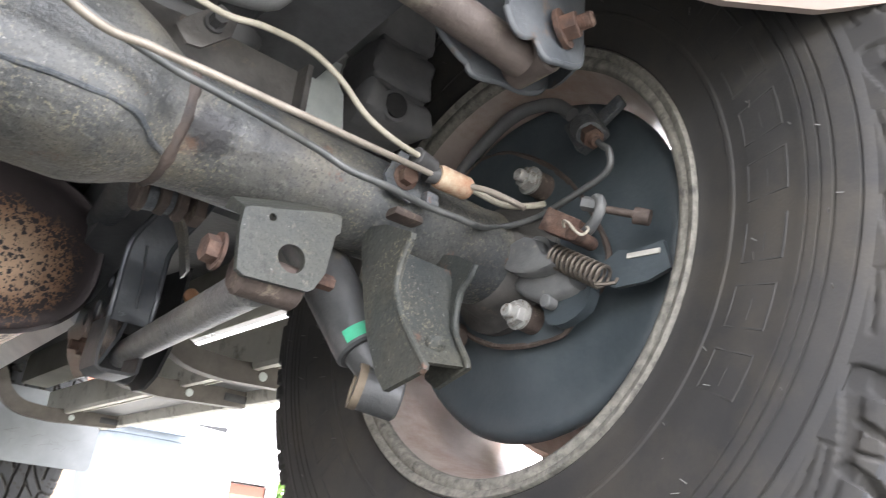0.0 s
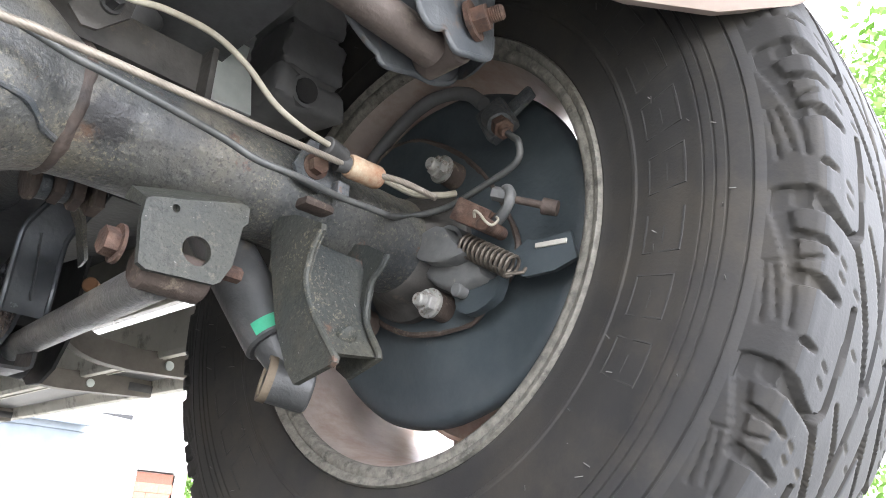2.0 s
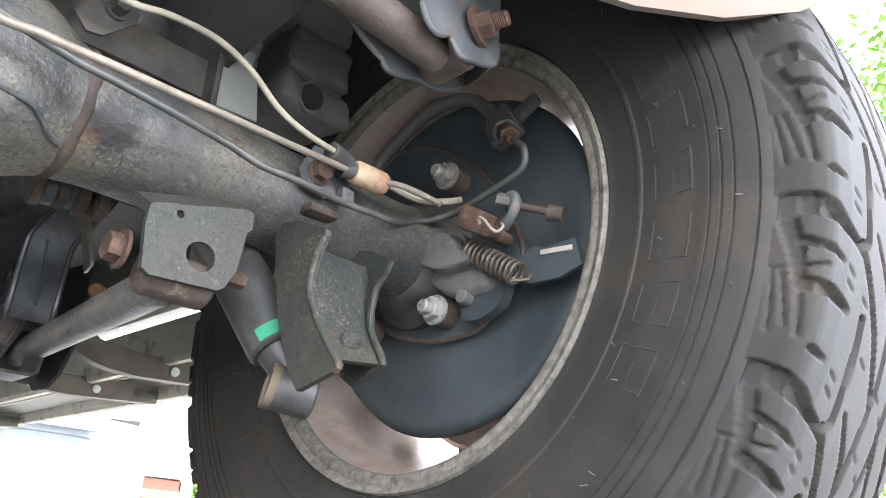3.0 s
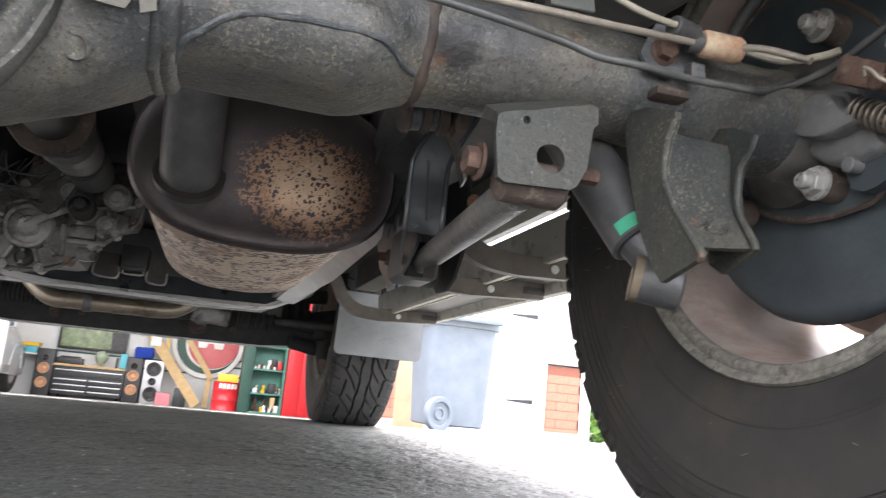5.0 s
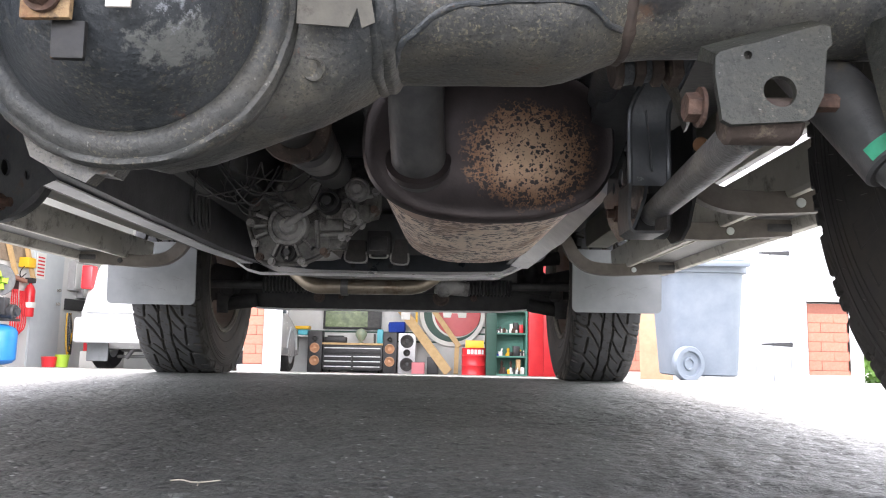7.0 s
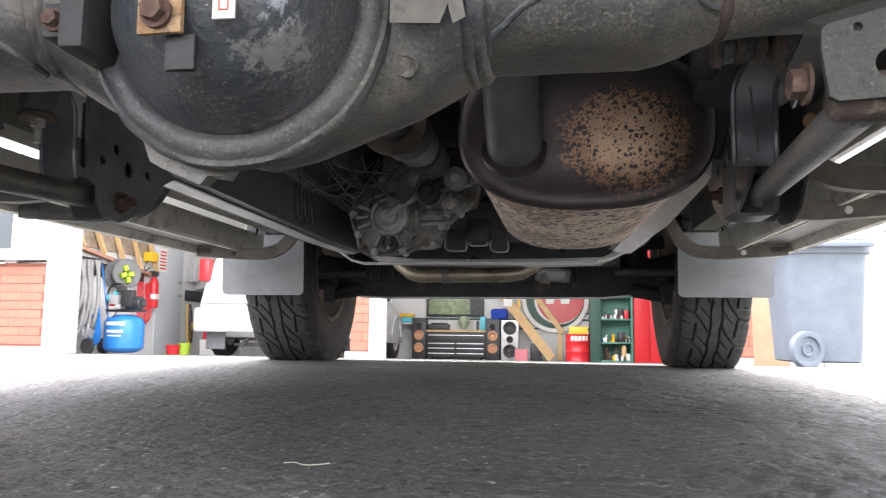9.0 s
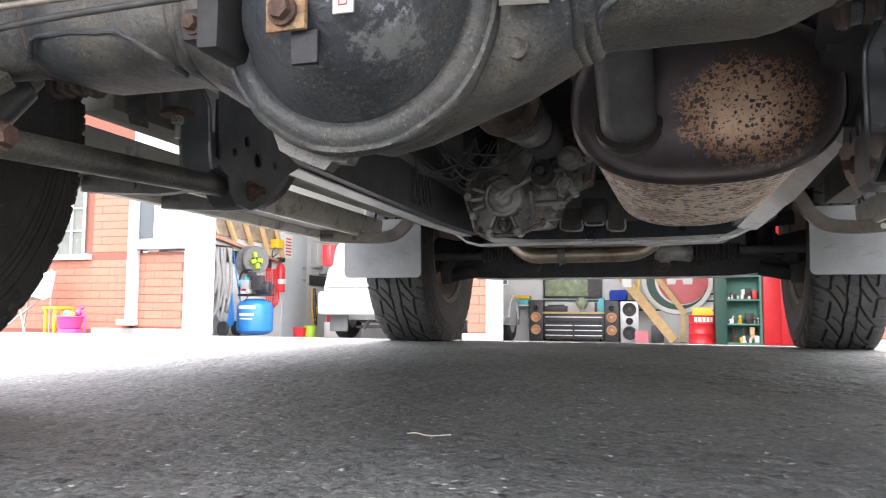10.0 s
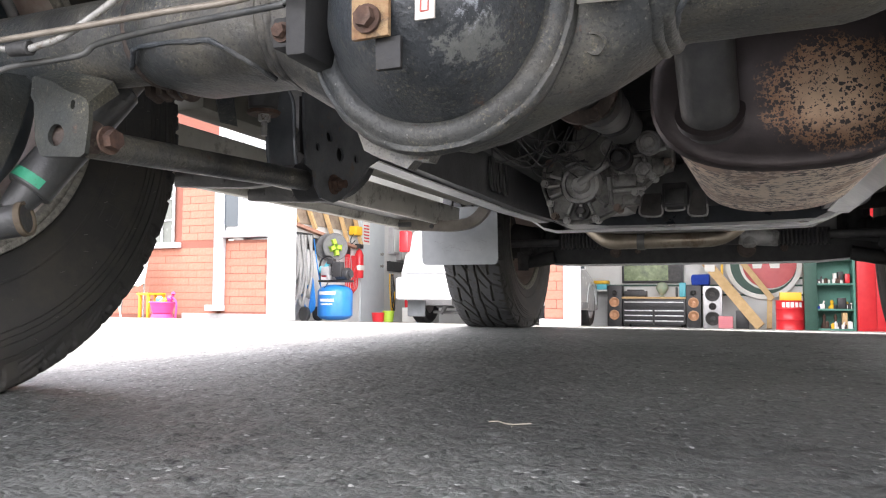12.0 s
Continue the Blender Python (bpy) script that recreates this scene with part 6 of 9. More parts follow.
box(bm, -0.003, 0.004, -0.030, 0.0, -0.006, 0.008, 0.003, Matrix.Translation((0.610, -0.154, 0.446)) @ Euler((radians(-28), 0, 0)).to_matrix().to_4x4())
cyl(bm, c0 - d0 * 0.03, c0 - d0 * 0.01, 0.012, 0.0105, 18)
part("wheel_cylinder", roughen(bm, 0.001, 0.01), AXLE_DARK, bp, "dark cast wheel cylinder boss")
# parking brake cable
bm = bmesh.new()
rope(bm, [(0.560, -0.125, 0.358), (0.545, -0.10, 0.374), (0.530, -0.079, 0.381), (0.516, -0.077, 0.380), (0.4308, -0.0971, 0.3635), (0.381, -0.109, 0.3545), (0.337, -0.119, 0.3464), (0.30, -0.1279, 0.3395), (0.264, -0.1364, 0.3325), (0.225, -0.146, 0.328), (0.13, -0.185, 0.345), (0.03, -0.195, 0.365), (-0.05, -0.155, 0.336), (-0.121, -0.127, 0.330), (-0.208, -0.125, 0.331), (-0.288, -0.125, 0.331), (-0.396, -0.125, 0.332), (-0.47, -0.12, 0.335)], 0.0026, 8, 0.03)
park = part("parking_brake_cable", bm, STRAND, car, "dusty beige parking brake cable")
bm = bmesh.new()
hose(bm, [(0.27, -0.08, 0.42), (0.311, -0.088, 0.411), (0.339, -0.089, 0.417), (0.372, -0.09, 0.418), (0.400, -0.09, 0.409), (0.427, -0.09, 0.391), (0.453, -0.09, 0.383), (0.482, -0.086, 0.383)], 0.0023, 16, 8)
part("cable_branch", bm, CABLE, park)
bm = bmesh.new()
hose(bm, [(0.55, -0.076, 0.384), (0.565, -0.095, 0.372), (0.58, -0.112, 0.372), (0.59, -0.118, 0.376)], 0.0028, 8, 6)
part("cable_loop", bm, CABLE, park)
bm = bmesh.new()
lathe(bm, [(0.0, 0), (0.0085, 0), (0.0098, 0.003), (0.0098, 0.03), (0.0085, 0.033), (0, 0.033)], (0.507, -0.078, 0.3795), (0.9, -0.02, 0.03), 20)
part("ferrule", bm, surface("tan_rusted_ferrule", (0.27, 0.12, 0.07), (0.42, 0.24, 0.14), 90, 0.8, 0, 0.4, 300, (0.5, 0.42, 0.3), 30, 0.55, 0.1), park, "rust-tan cable ferrule")
bm = bmesh.new()
cyl(bm, (0.480, -0.084, 0.3835), (0.502, -0.078, 0.384), 0.0075, n=14, bevel=0.001)
cyl(bm, (0.497, -0.076, 0.378), (0.508, -0.078, 0.3795), 0.007, n=14)
part("cable_clamp", bm, BLACK, park)
# clip plate and rusty bolt on the axle
bm = bmesh.new()
slab(bm, [(0.468, 0.37), (0.48, 0.395), (0.51, 0.396), (0.515, 0.37), (0.495, 0.355), (0.475, 0.358)], [], 0.003, m_xz(-0.060, 1))
box(bm, 0.505, 0.517, -0.072, -0.062, 0.355, 0.368, 0.002)
clip = part("cable_clip", roughen(bm, 0.0008, 0.01), AXLE_DARK, axle_housing)
bm = bmesh.new()
hexbolt(bm, (0.487, -0.063, 0.374), (-0.1, -1, -0.1), 0.0078, 0.008)
part("bolt", bm, RUST, axle_housing, "rusty clip bolt")
bm = bmesh.new()
box(bm, 0.484, 0.512, -0.062, -0.046, 0.343, 0.350, 0.003)
part("pipe_clip", roughen(bm, 0.002, 0.01), RUSTY_BROWN, axle_housing, "rusty pipe clip")
# clevis, pin and hook
bm = bmesh.new()
mm = Matrix.Translation((0.582, -0.148, 0.344)) @ Euler((radians(28), radians(-10), radians(15))).to_matrix().to_4x4() @ Matrix.Scale(0.82, 4)
box(bm, -0.013, -0.009, -0.019, 0.019, -0.011, 0.011, 0.001, mm)
box(bm, 0.009, 0.013, -0.019, 0.019, -0.011, 0.011, 0.001, mm)
box(bm, -0.009, 0.009, 0.014, 0.019, -0.011, 0.011, 0.001, mm)
box(bm, -0.009, 0.009, -0.019, 0.014, -0.011, -0.008, 0.001, mm)
part("clevis", roughen(bm, 0.0012, 0.01), RUST, bp, "heavily rusted clevis")
bm = bmesh.new()
cyl(bm, (0.566, -0.168, 0.328), (0.60, -0.160, 0.333), 0.0055, n=14, bevel=0.001)
part("clevis_pin", bm, RUST, bp)
bm = bmesh.new()
hose(bm, [(0.567, -0.160, 0.335), (0.563, -0.163, 0.338), (0.562, -0.169, 0.334), (0.563, -0.174, 0.327), (0.566, -0.178, 0.324), (0.569, -0.181, 0.328), (0.571, -0.178, 0.332)], 0.0011, 6, 5)
part("cotter_pin", bm, CABLE, bp)
bm = bmesh.new()
hose(bm, [(0.592, -0.158, 0.339), (0.588, -0.168, 0.341), (0.585, -0.177, 0.347), (0.584, -0.180, 0.356), (0.586, -0.174, 0.362), (0.590, -0.168, 0.358)], 0.0042, 10, 5)
cyl(bm, (0.583, -0.164, 0.360), (0.589, -0.179, 0.355), 0.0058, n=6)
part("lever_hook", roughen(bm, 0.0006, 0.01), GREY_BOOT, bp, "grimy zinc lever hook")
bm = bmesh.new()
cyl(bm, (0.587, -0.178, 0.353), (0.60, -0.203, 0.345), 0.003, n=10)
cyl(bm, (0.599, -0.199, 0.346), (0.604, -0.209, 0.343), 0.0065, 0.006, 12)
part("adjuster_stop", bm, RUSTY_BROWN, bp)
# return spring
bm = bmesh.new()
a, b = Vector((0.588, -0.131, 0.327)), Vector((0.592, -0.178, 0.299))
d, u, v = basis(b - a)
pts = [a + (b - a) * (k / 132) + (u * math.cos(k * math.pi / 6) + v * math.sin(k * math.pi / 6)) * 0.0088 for k in range(133)]
pts += [b + d * 0.006 + u * 0.004, b + d * 0.010, b + d * 0.008 - u * 0.005]
hose(bm, [a - d * 0.012 + u * 0.002] + pts, 0.0014, 6, 1)
part("return_spring", bm, surface("spring_steel", (0.1, 0.085, 0.07), (0.2, 0.17, 0.14), 60, 0.5, 0.6, 0.2, 200), bp, "brown steel return spring")
# parking brake lever boot and guide
BOOT = [(-0.042, 0.349), (-0.044, 0.360), (-0.056, 0.368), (-0.068, 0.3735), (-0.078, 0.372), (-0.089, 0.363), (-0.100, 0.339), (-0.114, 0.322), (-0.114, 0.313), (-0.083, 0.3105), (-0.062, 0.317), (-0.046, 0.329)]
bm = bmesh.new()
rows = []
for x, f, dy, dz in ((0.659, 1.0, 0, 0), (0.640, 1.0, 0, 0), (0.633, 0.97, 0, 0.001), (0.630, 0.9, -0.001, 0.002)):
    rows.append([Vector((x, -0.076 + dy + (y + 0.076) * f, 0.342 + dz + (z - 0.342) * f)) for y, z in rounded(BOOT, 3)])
loft(bm, rows)
part("lever_boot", roughen(bm, 0.001, 0.015), GREY_BOOT, bp, "grey rubber lever boot", 45)
bm = bmesh.new()
rows = []
for x, f in ((0.633, 0.82), (0.620, 0.80), (0.616, 0.76), (0.615, 0.66)):
    rows.append([Vector((x, -0.074 + (y + 0.076) * f, 0.350 + (z - 0.342) * f * 0.72)) for y, z in rounded(BOOT, 3)])
loft(bm, rows)
part("lever_cap", roughen(bm, 0.0012, 0.012), GREY_BOOT, bp, "worn pressed cap on the boot", 45)
bm = bmesh.new()
cyl(bm, (0.640, -0.088, 0.309), (0.628, -0.088, 0.309), 0.006, n=16, bevel=0.001)
part("boot_plug", bm, GREY_BOOT, bp)
bm = bmesh.new()
slab(bm, rounded([(-0.08, 0.322), (-0.095, 0.318), (-0.122, 0.316), (-0.128, 0.330), (-0.122, 0.30), (-0.092, 0.290), (-0.078, 0.30)], 3), [], 0.012, m_yz(0.640, 1))
part("lever_housing", roughen(bm, 0.0012, 0.02), PLATE, bp)
bm = bmesh.new()
slab(bm, [(-0.165, 0.318), (-0.180, 0.326), (-0.192, 0.322), (-0.218, 0.324), (-0.224, 0.302), (-0.205, 0.296), (-0.178, 0.296), (-0.163, 0.304)], [], 0.004, m_yz(0.606, 1))
guide = part("guide_plate", bm, PLATE, bp)
bm = bmesh.new()
box(bm, 0.6045, 0.606, -0.216, -0.188, 0.3155, 0.3195, 0.0004, Matrix.Translation((0, -0.2, 0.317)) @ Euler((radians(4), 0, 0)).to_matrix().to_4x4() @ Matrix.Translation((0, 0.2, -0.317)))
part("paint_mark", bm, WHITE_MARK, bp, "white paint mark")
# axle flange behind the plate
bm = bmesh.new()
lathe(bm, [(0.043, 0), (0.048, 0.006), (0.051, 0.016), (0.056, 0.026), (0.066, 0.032), (0.067, 0.04), (0.05, 0.042)], (0.617, AXY, AXLE_Z), (1, 0, 0), 40, closed=True)
part("axle_flange", roughen(bm, 0.003, 0.03), GRIME, axle_housing, "dirty grey axle flange")

# brake gear, pipe and cable ends reach out to the plate
HUB = Vector((0.182, -0.498, 0.108))
for o_ in list(bp.children) + [o for o in car.children if o.name in ("brake_pipe", "parking_brake_cable")] + list(park.children):
    if o_.name.split(".")[0] in ("reinforcement", "rolled_edge", "stud_boss", "stud_nut", "lever_boot", "lever_cap", "boot_plug", "lever_housing"):
        continue
    for v_ in o_.data.vertices:
        k = 0.09 * max(0.0, min(1.0, (v_.co.x - 0.553) / 0.02)) if o_.parent is not bp else 0.09
        v_.co = HUB + (v_.co - HUB) * (1 + k)

# lateral rod with its bracket
bm = bmesh.new()
cyl(bm, (0.500, -0.172, 0.4405), (-0.36, -0.14, 0.485), 0.0145, n=28)
rod = part("lateral_rod", roughen(bm, 0.0006, 0.02), ROD_COAT, car, "brown rusted lateral rod with dusty top")
bm = bmesh.new()
lathe(bm, [(0.0, -0.019), (0.0125, -0.019), (0.0142, -0.017), (0.0142, 0.017), (0.0125, 0.019), (0, 0.019)], (0.5095, -0.172, 0.4435), (0, 1, 0), 28)
part("rod_eye", roughen(bm, 0.0008, 0.015), ROD_COAT, rod, "rusted eye of the rod")
bm = bmesh.new()
front = [(0.455, 0.53), (0.4565, 0.447), (0.4615, 0.4365), (0.4685, 0.4315), (0.4765, 0.4335), (0.484, 0.4375), (0.489, 0.4335), (0.496, 0.4265), (0.510, 0.4305), (0.526, 0.4365), (0.5335, 0.4435), (0.535, 0.46), (0.531, 0.53)]
slab(bm, front, [(0.5085, 0.457, 0.009)], 0.004, m_xz(-0.196, 1))
hose(bm, [(x, -0.198, z) for x, z in front[1:12]], 0.0026, 8, 3)
rear = [(0.405, 0.54), (0.428, 0.465), (0.4385, 0.4435), (0.455, 0.4325), (0.4665, 0.4295), (0.4695, 0.4245), (0.477, 0.4235), (0.496, 0.4295), (0.522, 0.4345), (0.540, 0.4425), (0.549, 0.455), (0.552, 0.47), (0.552, 0.54)]
slab(bm, rear, [], 0.004, m_xz(-0.148, 1))
hose(bm, [(x, -0.150, z) for x, z in rear[1:12]], 0.0026, 8, 3)
rows = []
for y, dx, dz in ((-0.198, 0.0, 0.0), (-0.188, 0.004, -0.001), (-0.172, 0.009, 0.000), (-0.158, 0.014, 0.003), (-0.150, 0.017, 0.007)):
    rows.append([Vector((0.5335 + dx, y, 0.4445 + dz)), Vector((0.5365 + dx, y, 0.4455 + dz)), Vector((0.5365 + dx, y, 0.53)), Vector((0.5335 + dx, y, 0.53))])
loft(bm, rows)
part("rod_bracket", roughen(bm, 0.0008, 0.02), BLUE_STEEL, car, "blue-black rod bracket with folded edges", 45)
bm = bmesh.new()
cc = Vector((0.5085, -0.2, 0.457))
cyl(bm, cc, cc + Vector((0.001, -0.0035, 0.0005)), 0.0150, n=24)
cyl(bm, cc, cc + Vector((0.005, -0.0125, 0.002)), 0.0105, n=6, bevel=0.0008)
part("rod_bolt", roughen(bm, 0.0004, 0.006), RUST, rod, "rusty nut with washer")
bm = bmesh.new()
prof = []
for k in range(9):
    prof += [(0.0060, 0.010 + 0.0016 * k), (0.0054, 0.0108 + 0.0016 * k)]
lathe(bm, prof + [(0.0045, 0.0250), (0, 0.0250)], cc, (0.009, -0.022, 0.004), 16)
part("bolt_thread", bm, RUST, rod, "rusty threaded bolt end")

# rubber bump block above the axle
bump_block = None
for x0, x1, y0, z0, z1 in ((0.514, 0.590, 0.048, 0.540, 0.594), (0.521, 0.582, 0.056, 0.590, 0.604), (0.515, 0.588, 0.050, 0.600, 0.66), (0.520, 0.584, 0.054, 0.530, 0.544), (0.506, 0.591, 0.044, 0.500, 0.534), (0.586, 0.600, 0.058, 0.512, 0.530)):
    bm = bmesh.new()
    box(bm, x0, x1, y0, 0.13 if x0 < 0.58 else 0.075, z0, z1, 0.012 if z1 - z0 > 0.02 else 0.004, seg=3)
    bmesh.ops.subdivide_edges(bm, edges=[e for e in bm.edges if e.calc_length() > 0.012], cuts=4, use_grid_fill=True)
    roughen(roughen(bm, 0.006, 0.03), 0.002, 0.009)
    if bump_block:
        part("rubber_fold", bm, DUSTY, bump_block)
    else:
        bump_block = part("bump_block", bm, DUSTY, car, "black moulded rubber bump block")
bm = bmesh.new()
lathe(bm, [(0.017, 0.006), (0.0165, -0.001), (0.0135, -0.0015), (0.0125, 0.006)], (0.540, 0.045, 0.514), (0, 1, 0.15), 24, closed=True)
part("bump_collar", bm, DUSTY, bump_block)
# dark disc in the collar paints the shade of a recess
bm = bmesh.new()
cyl(bm, (0.540, 0.0415, 0.5135), (0.540, 0.056, 0.516), 0.0126, n=20)
part("bump_recess", bm, RUBBER_BUSH, bump_block)
bm = bmesh.new()
cyl(bm, (-0.386, 0.25, 0.40), (-0.386, 0.25, 0.358), 0.022, 0.019, 24, bevel=0.004)
bump = part("bump_stop", bm, BLACK, car, "black rubber bump stop on a rusty plate")
bm = bmesh.new()
cyl(bm, (-0.385, 0.25, 0.358), (-0.385, 0.25, 0.354), 0.022, 0.02, 24)
part("plate", bm, RUST, bump, "rusty plate")
bm = bmesh.new()
cyl(bm, (-0.384, 0.25, 0.354), (-0.384, 0.25, 0.345), 0.008, n=6)
cyl(bm, (-0.384, 0.25, 0.352), (-0.384, 0.25, 0.326), 0.004, n=10)
part("stud", bm, ZINC, bump)
# brown angle bracket and clip over the axle
bm = bmesh.new()
bent_strip(bm, [(0.27, 0.02, 0.452), (0.345, 0.02, 0.456), (0.422, 0.02, 0.458)], 0.005, 0.034, (0, 1, 0))
bent_strip(bm, [(0.27, 0.045, 0.436), (0.345, 0.045, 0.44), (0.422, 0.045, 0.442)], 0.055, 0.004, (0, 1, 0))
box(bm, 0.418, 0.424, 0.0, 0.07, 0.424, 0.476, 0.002)
part("spring_seat", roughen(bm, 0.001, 0.02), GRIME, car, "brown channel bracket above the axle")
bm = bmesh.new()
slab(bm, [(0.292, 0.408), (0.30, 0.42), (0.318, 0.44), (0.332, 0.436), (0.33, 0.42), (0.312, 0.400), (0.302, 0.398)], [], 0.003, m_xz(-0.055, 1))
hc = part("hose_clip", bm, GRIME, car, "dark hose clip plate")
bm = bmesh.new()
hexbolt(bm, (0.316, -0.058, 0.422), (0, -1, 0), 0.0055, 0.01)
part("nut", bm, BLACK, hc)
# pale plate
bm = bmesh.new()
slab(bm, [(0.437, 0.492), (0.45, 0.511), (0.46, 0.536), (0.48, 0.536), (0.478, 0.516), (0.487, 0.505), (0.493, 0.468), (0.45, 0.465)], [], 0.003, m_xz(0.06, 1))
part("shield_plate", bm, PALE_PLATE, car, "pale galvanised shield plate")
# hoses over the axle
for pts_, r_ in (([(0.20, 0.03, 0.49), (0.30, 0.03, 0.475), (0.36, 0.04, 0.49), (0.39, 0.07, 0.53), (0.38, 0.1, 0.6)], 0.014), ([(0.25, 0.08, 0.52), (0.36, 0.08, 0.505), (0.42, 0.08, 0.53), (0.43, 0.1, 0.62)], 0.012), ([(0.24, -0.05, 0.47), (0.31, -0.04, 0.465), (0.37, -0.03, 0.50), (0.36, 0.0, 0.6)], 0.009)):
    bm = bmesh.new()
    hose(bm, pts_, r_, 12, 6)
    part("fuel_hose", bm, DUSTY, car, "black rubber hose")
bm = bmesh.new()
cyl(bm, (0.335, 0.12, 0.50), (0.405, 0.10, 0.52), 0.022, n=24, bevel=0.004)
part("filter", bm, CAST, car)
bm = bmesh.new()
cyl(bm, (-0.374, -0.12, 0.3245), (-0.350, -0.12, 0.323), 0.0062, n=18, bevel=0.001)
part("cable_clamp", bm, BLACK, park)
bm = bmesh.new()
hose(bm, [(-0.225, -0.12, 0.385), (-0.244, -0.12, 0.36), (-0.267, -0.12, 0.346), (-0.313, -0.12, 0.328), (-0.342, -0.12, 0.3235), (-0.357, -0.12, 0.323), (-0.403, -0.12, 0.329), (-0.46, -0.12, 0.335)], 0.003, 14, 6)
part("vacuum_hose", bm, ZINC, car, "pale grey hose")
# upper arms and joints seen behind the axle
for sx in (1, -1):
    bm = bmesh.new()
    cyl(bm, (sx * 0.34, 0.04, 0.415), (sx * 0.40, 0.48, 0.43), 0.018, n=20)
    cyl(bm, (sx * 0.325, 0.05, 0.332), (sx * 0.36, 0.05, 0.338), 0.0135, n=20, bevel=0.002)
    part("upper_arm", roughen(bm, 0.001, 0.02), AXLE_DARK, car, "dark upper suspension arm")
    bm = bmesh.new()
    cyl(bm, (sx * 0.322, 0.045, 0.331), (sx * 0.329, 0.045, 0.332), 0.016, n=20, bevel=0.002)
    for q in (0.338, 0.352, 0.366):
        cyl(bm, (sx * q, 0.045, 0.334), (sx * (q + 0.008), 0.045, 0.335), 0.0165, n=6, bevel=0.001)
    part("joint_nut", roughen(bm, 0.001, 0.01), RUSTY_BROWN, car, "rusty joint fastener under the axle")
    # stabiliser link and clutter inside the frame
    bm = bmesh.new()
    bent_strip(bm, [(sx * 0.40, 0.20, 0.40), (sx * 0.425, 0.22, 0.375), (sx * 0.45, 0.26, 0.35)], 0.03, 0.004, (0.2, 1, 0))
    part("link_bracket", bm, AXLE, car)
    if sx < 0:
        continue
    bm = bmesh.new()
    cyl(bm, (sx * 0.49, 0.34, 0.355), (sx * 0.51, 0.36, 0.355), 0.009, 0.007, 16, bevel=0.002)
    part("brake_hose_union", bm, surface("copper_orange", (0.4, 0.2, 0.1), (0.5, 0.28, 0.16), 40, 0.6, 0.2), car, "orange corroded union")

# differential details
bm = bmesh.new()
box(bm, -0.041, -0.015, -0.1655, -0.1615, 0.2965, 0.335, 0.0015)
db = part("breather_bracket", roughen(bm, 0.001, 0.01), surface("rust_edged_bracket", (0.2, 0.09, 0.04), (0.42, 0.3, 0.16), 60, 0.75, 0.1, 0.4, 200, (0.05, 0.035, 0.03), 40, 0.56, 0.05), axle_housing, "rust-tan bracket on the cover")
bm = bmesh.new()
box(bm, -0.027, -0.010, -0.1595, -0.1555, 0.2775, 0.298, 0.001)
part("bracket_tab", roughen(bm, 0.001, 0.01), surface("tab_edge_rust", (0.014, 0.015, 0.017), (0.04, 0.039, 0.037), 45, 0.6, 0.2, 0.4, 200, (0.4, 0.22, 0.08), 40, 0.64, 0.04), axle_housing)
bm = bmesh.new()
hexbolt(bm, (-0.029, -0.166, 0.308), (0, -1, 0), 0.0068, 0.006)
cover_bolt = part("bolt", bm, RUST, axle_housing, "rusty bolt")
bm = bmesh.new()
box(bm, 0.0015, 0.0145, -0.1635, -0.1615, 0.304, 0.345, 0.0005)
tag = part("tag", bm, surface("cream_tag", (0.6, 0.55, 0.5), (0.7, 0.66, 0.6), 60, 0.7), axle_housing, "cream tag with faded red marks")
bm = bmesh.new()
for z in (0.309, 0.3215, 0.334):
    hose(bm, [(0.0055, -0.1637, z), (0.0105, -0.1637, z), (0.0105, -0.1637, z + 0.007), (0.0055, -0.1637, z + 0.007), (0.0055, -0.1637, z)], 0.0006, 5, 1)
part("print", bm, plain("faded_red_print", (0.5, 0.12, 0.1), 0.7), axle_housing)
for o_ in [o for o in axle_housing.children if o.name.split(".")[0] in ("breather_bracket", "bracket_tab", "tag", "print")] + [cover_bolt]:
    o_.data.transform(Matrix.Translation((0.018, 0.009, -0.021)))
bm = bmesh.new()
lathe(bm, [(0.0, 0.014), (0.013, 0.014), (0.014, 0.010), (0.014, 0.0)], (0.052, -0.152, 0.335), (0, -1, 0.1), 6)
lathe(bm, [(0.02, 0.0), (0.022, 0.004), (0.018, 0.006)], (0.052, -0.150, 0.335), (0, -1, 0.1), 28, closed=True)
part("filler_plug", bm, BARE, axle_housing, "bare steel filler plug")
bm = bmesh.new()
slab(bm, [(0.103, 0.306), (0.104, 0.332), (0.116, 0.331), (0.119, 0.322), (0.123, 0.33), (0.146, 0.332), (0.150, 0.31), (0.142, 0.306), (0.139, 0.318), (0.134, 0.306)], [], 0.001, m_xz(-0.0885, 1))
for v_ in bm.verts:
    v_.co.y += 0.006 * (v_.co.x - 0.103) / 0.047 + 0.0035 * (0.332 - v_.co.z) / 0.026
part("sticker", bm, surface("peeled_sticker", (0.1, 0.096, 0.083), (0.17, 0.16, 0.135), 50, 0.7, 0.1, 0.3, 200, (0.07, 0.06, 0.05), 60, 0.6, 0.06), axle_housing, "peeling pale sticker")
bm = bmesh.new()
slab(bm, [(-0.085, 0.262), (-0.072, 0.243), (-0.066, 0.228), (-0.058, 0.223), (-0.03, 0.211), (-0.024, 0.217), (-0.012, 0.216), (-0.006, 0.228), (-0.02, 0.25)], [], 0.014, m_xz(-0.045, 1))
part("casting_lug", roughen(bm, 0.0015, 0.02), AXLE, axle_housing, "casting lug under the differential")
bm = bmesh.new()
box(bm, -0.101, -0.083, -0.116, -0.07, 0.287, 0.345, 0.004)
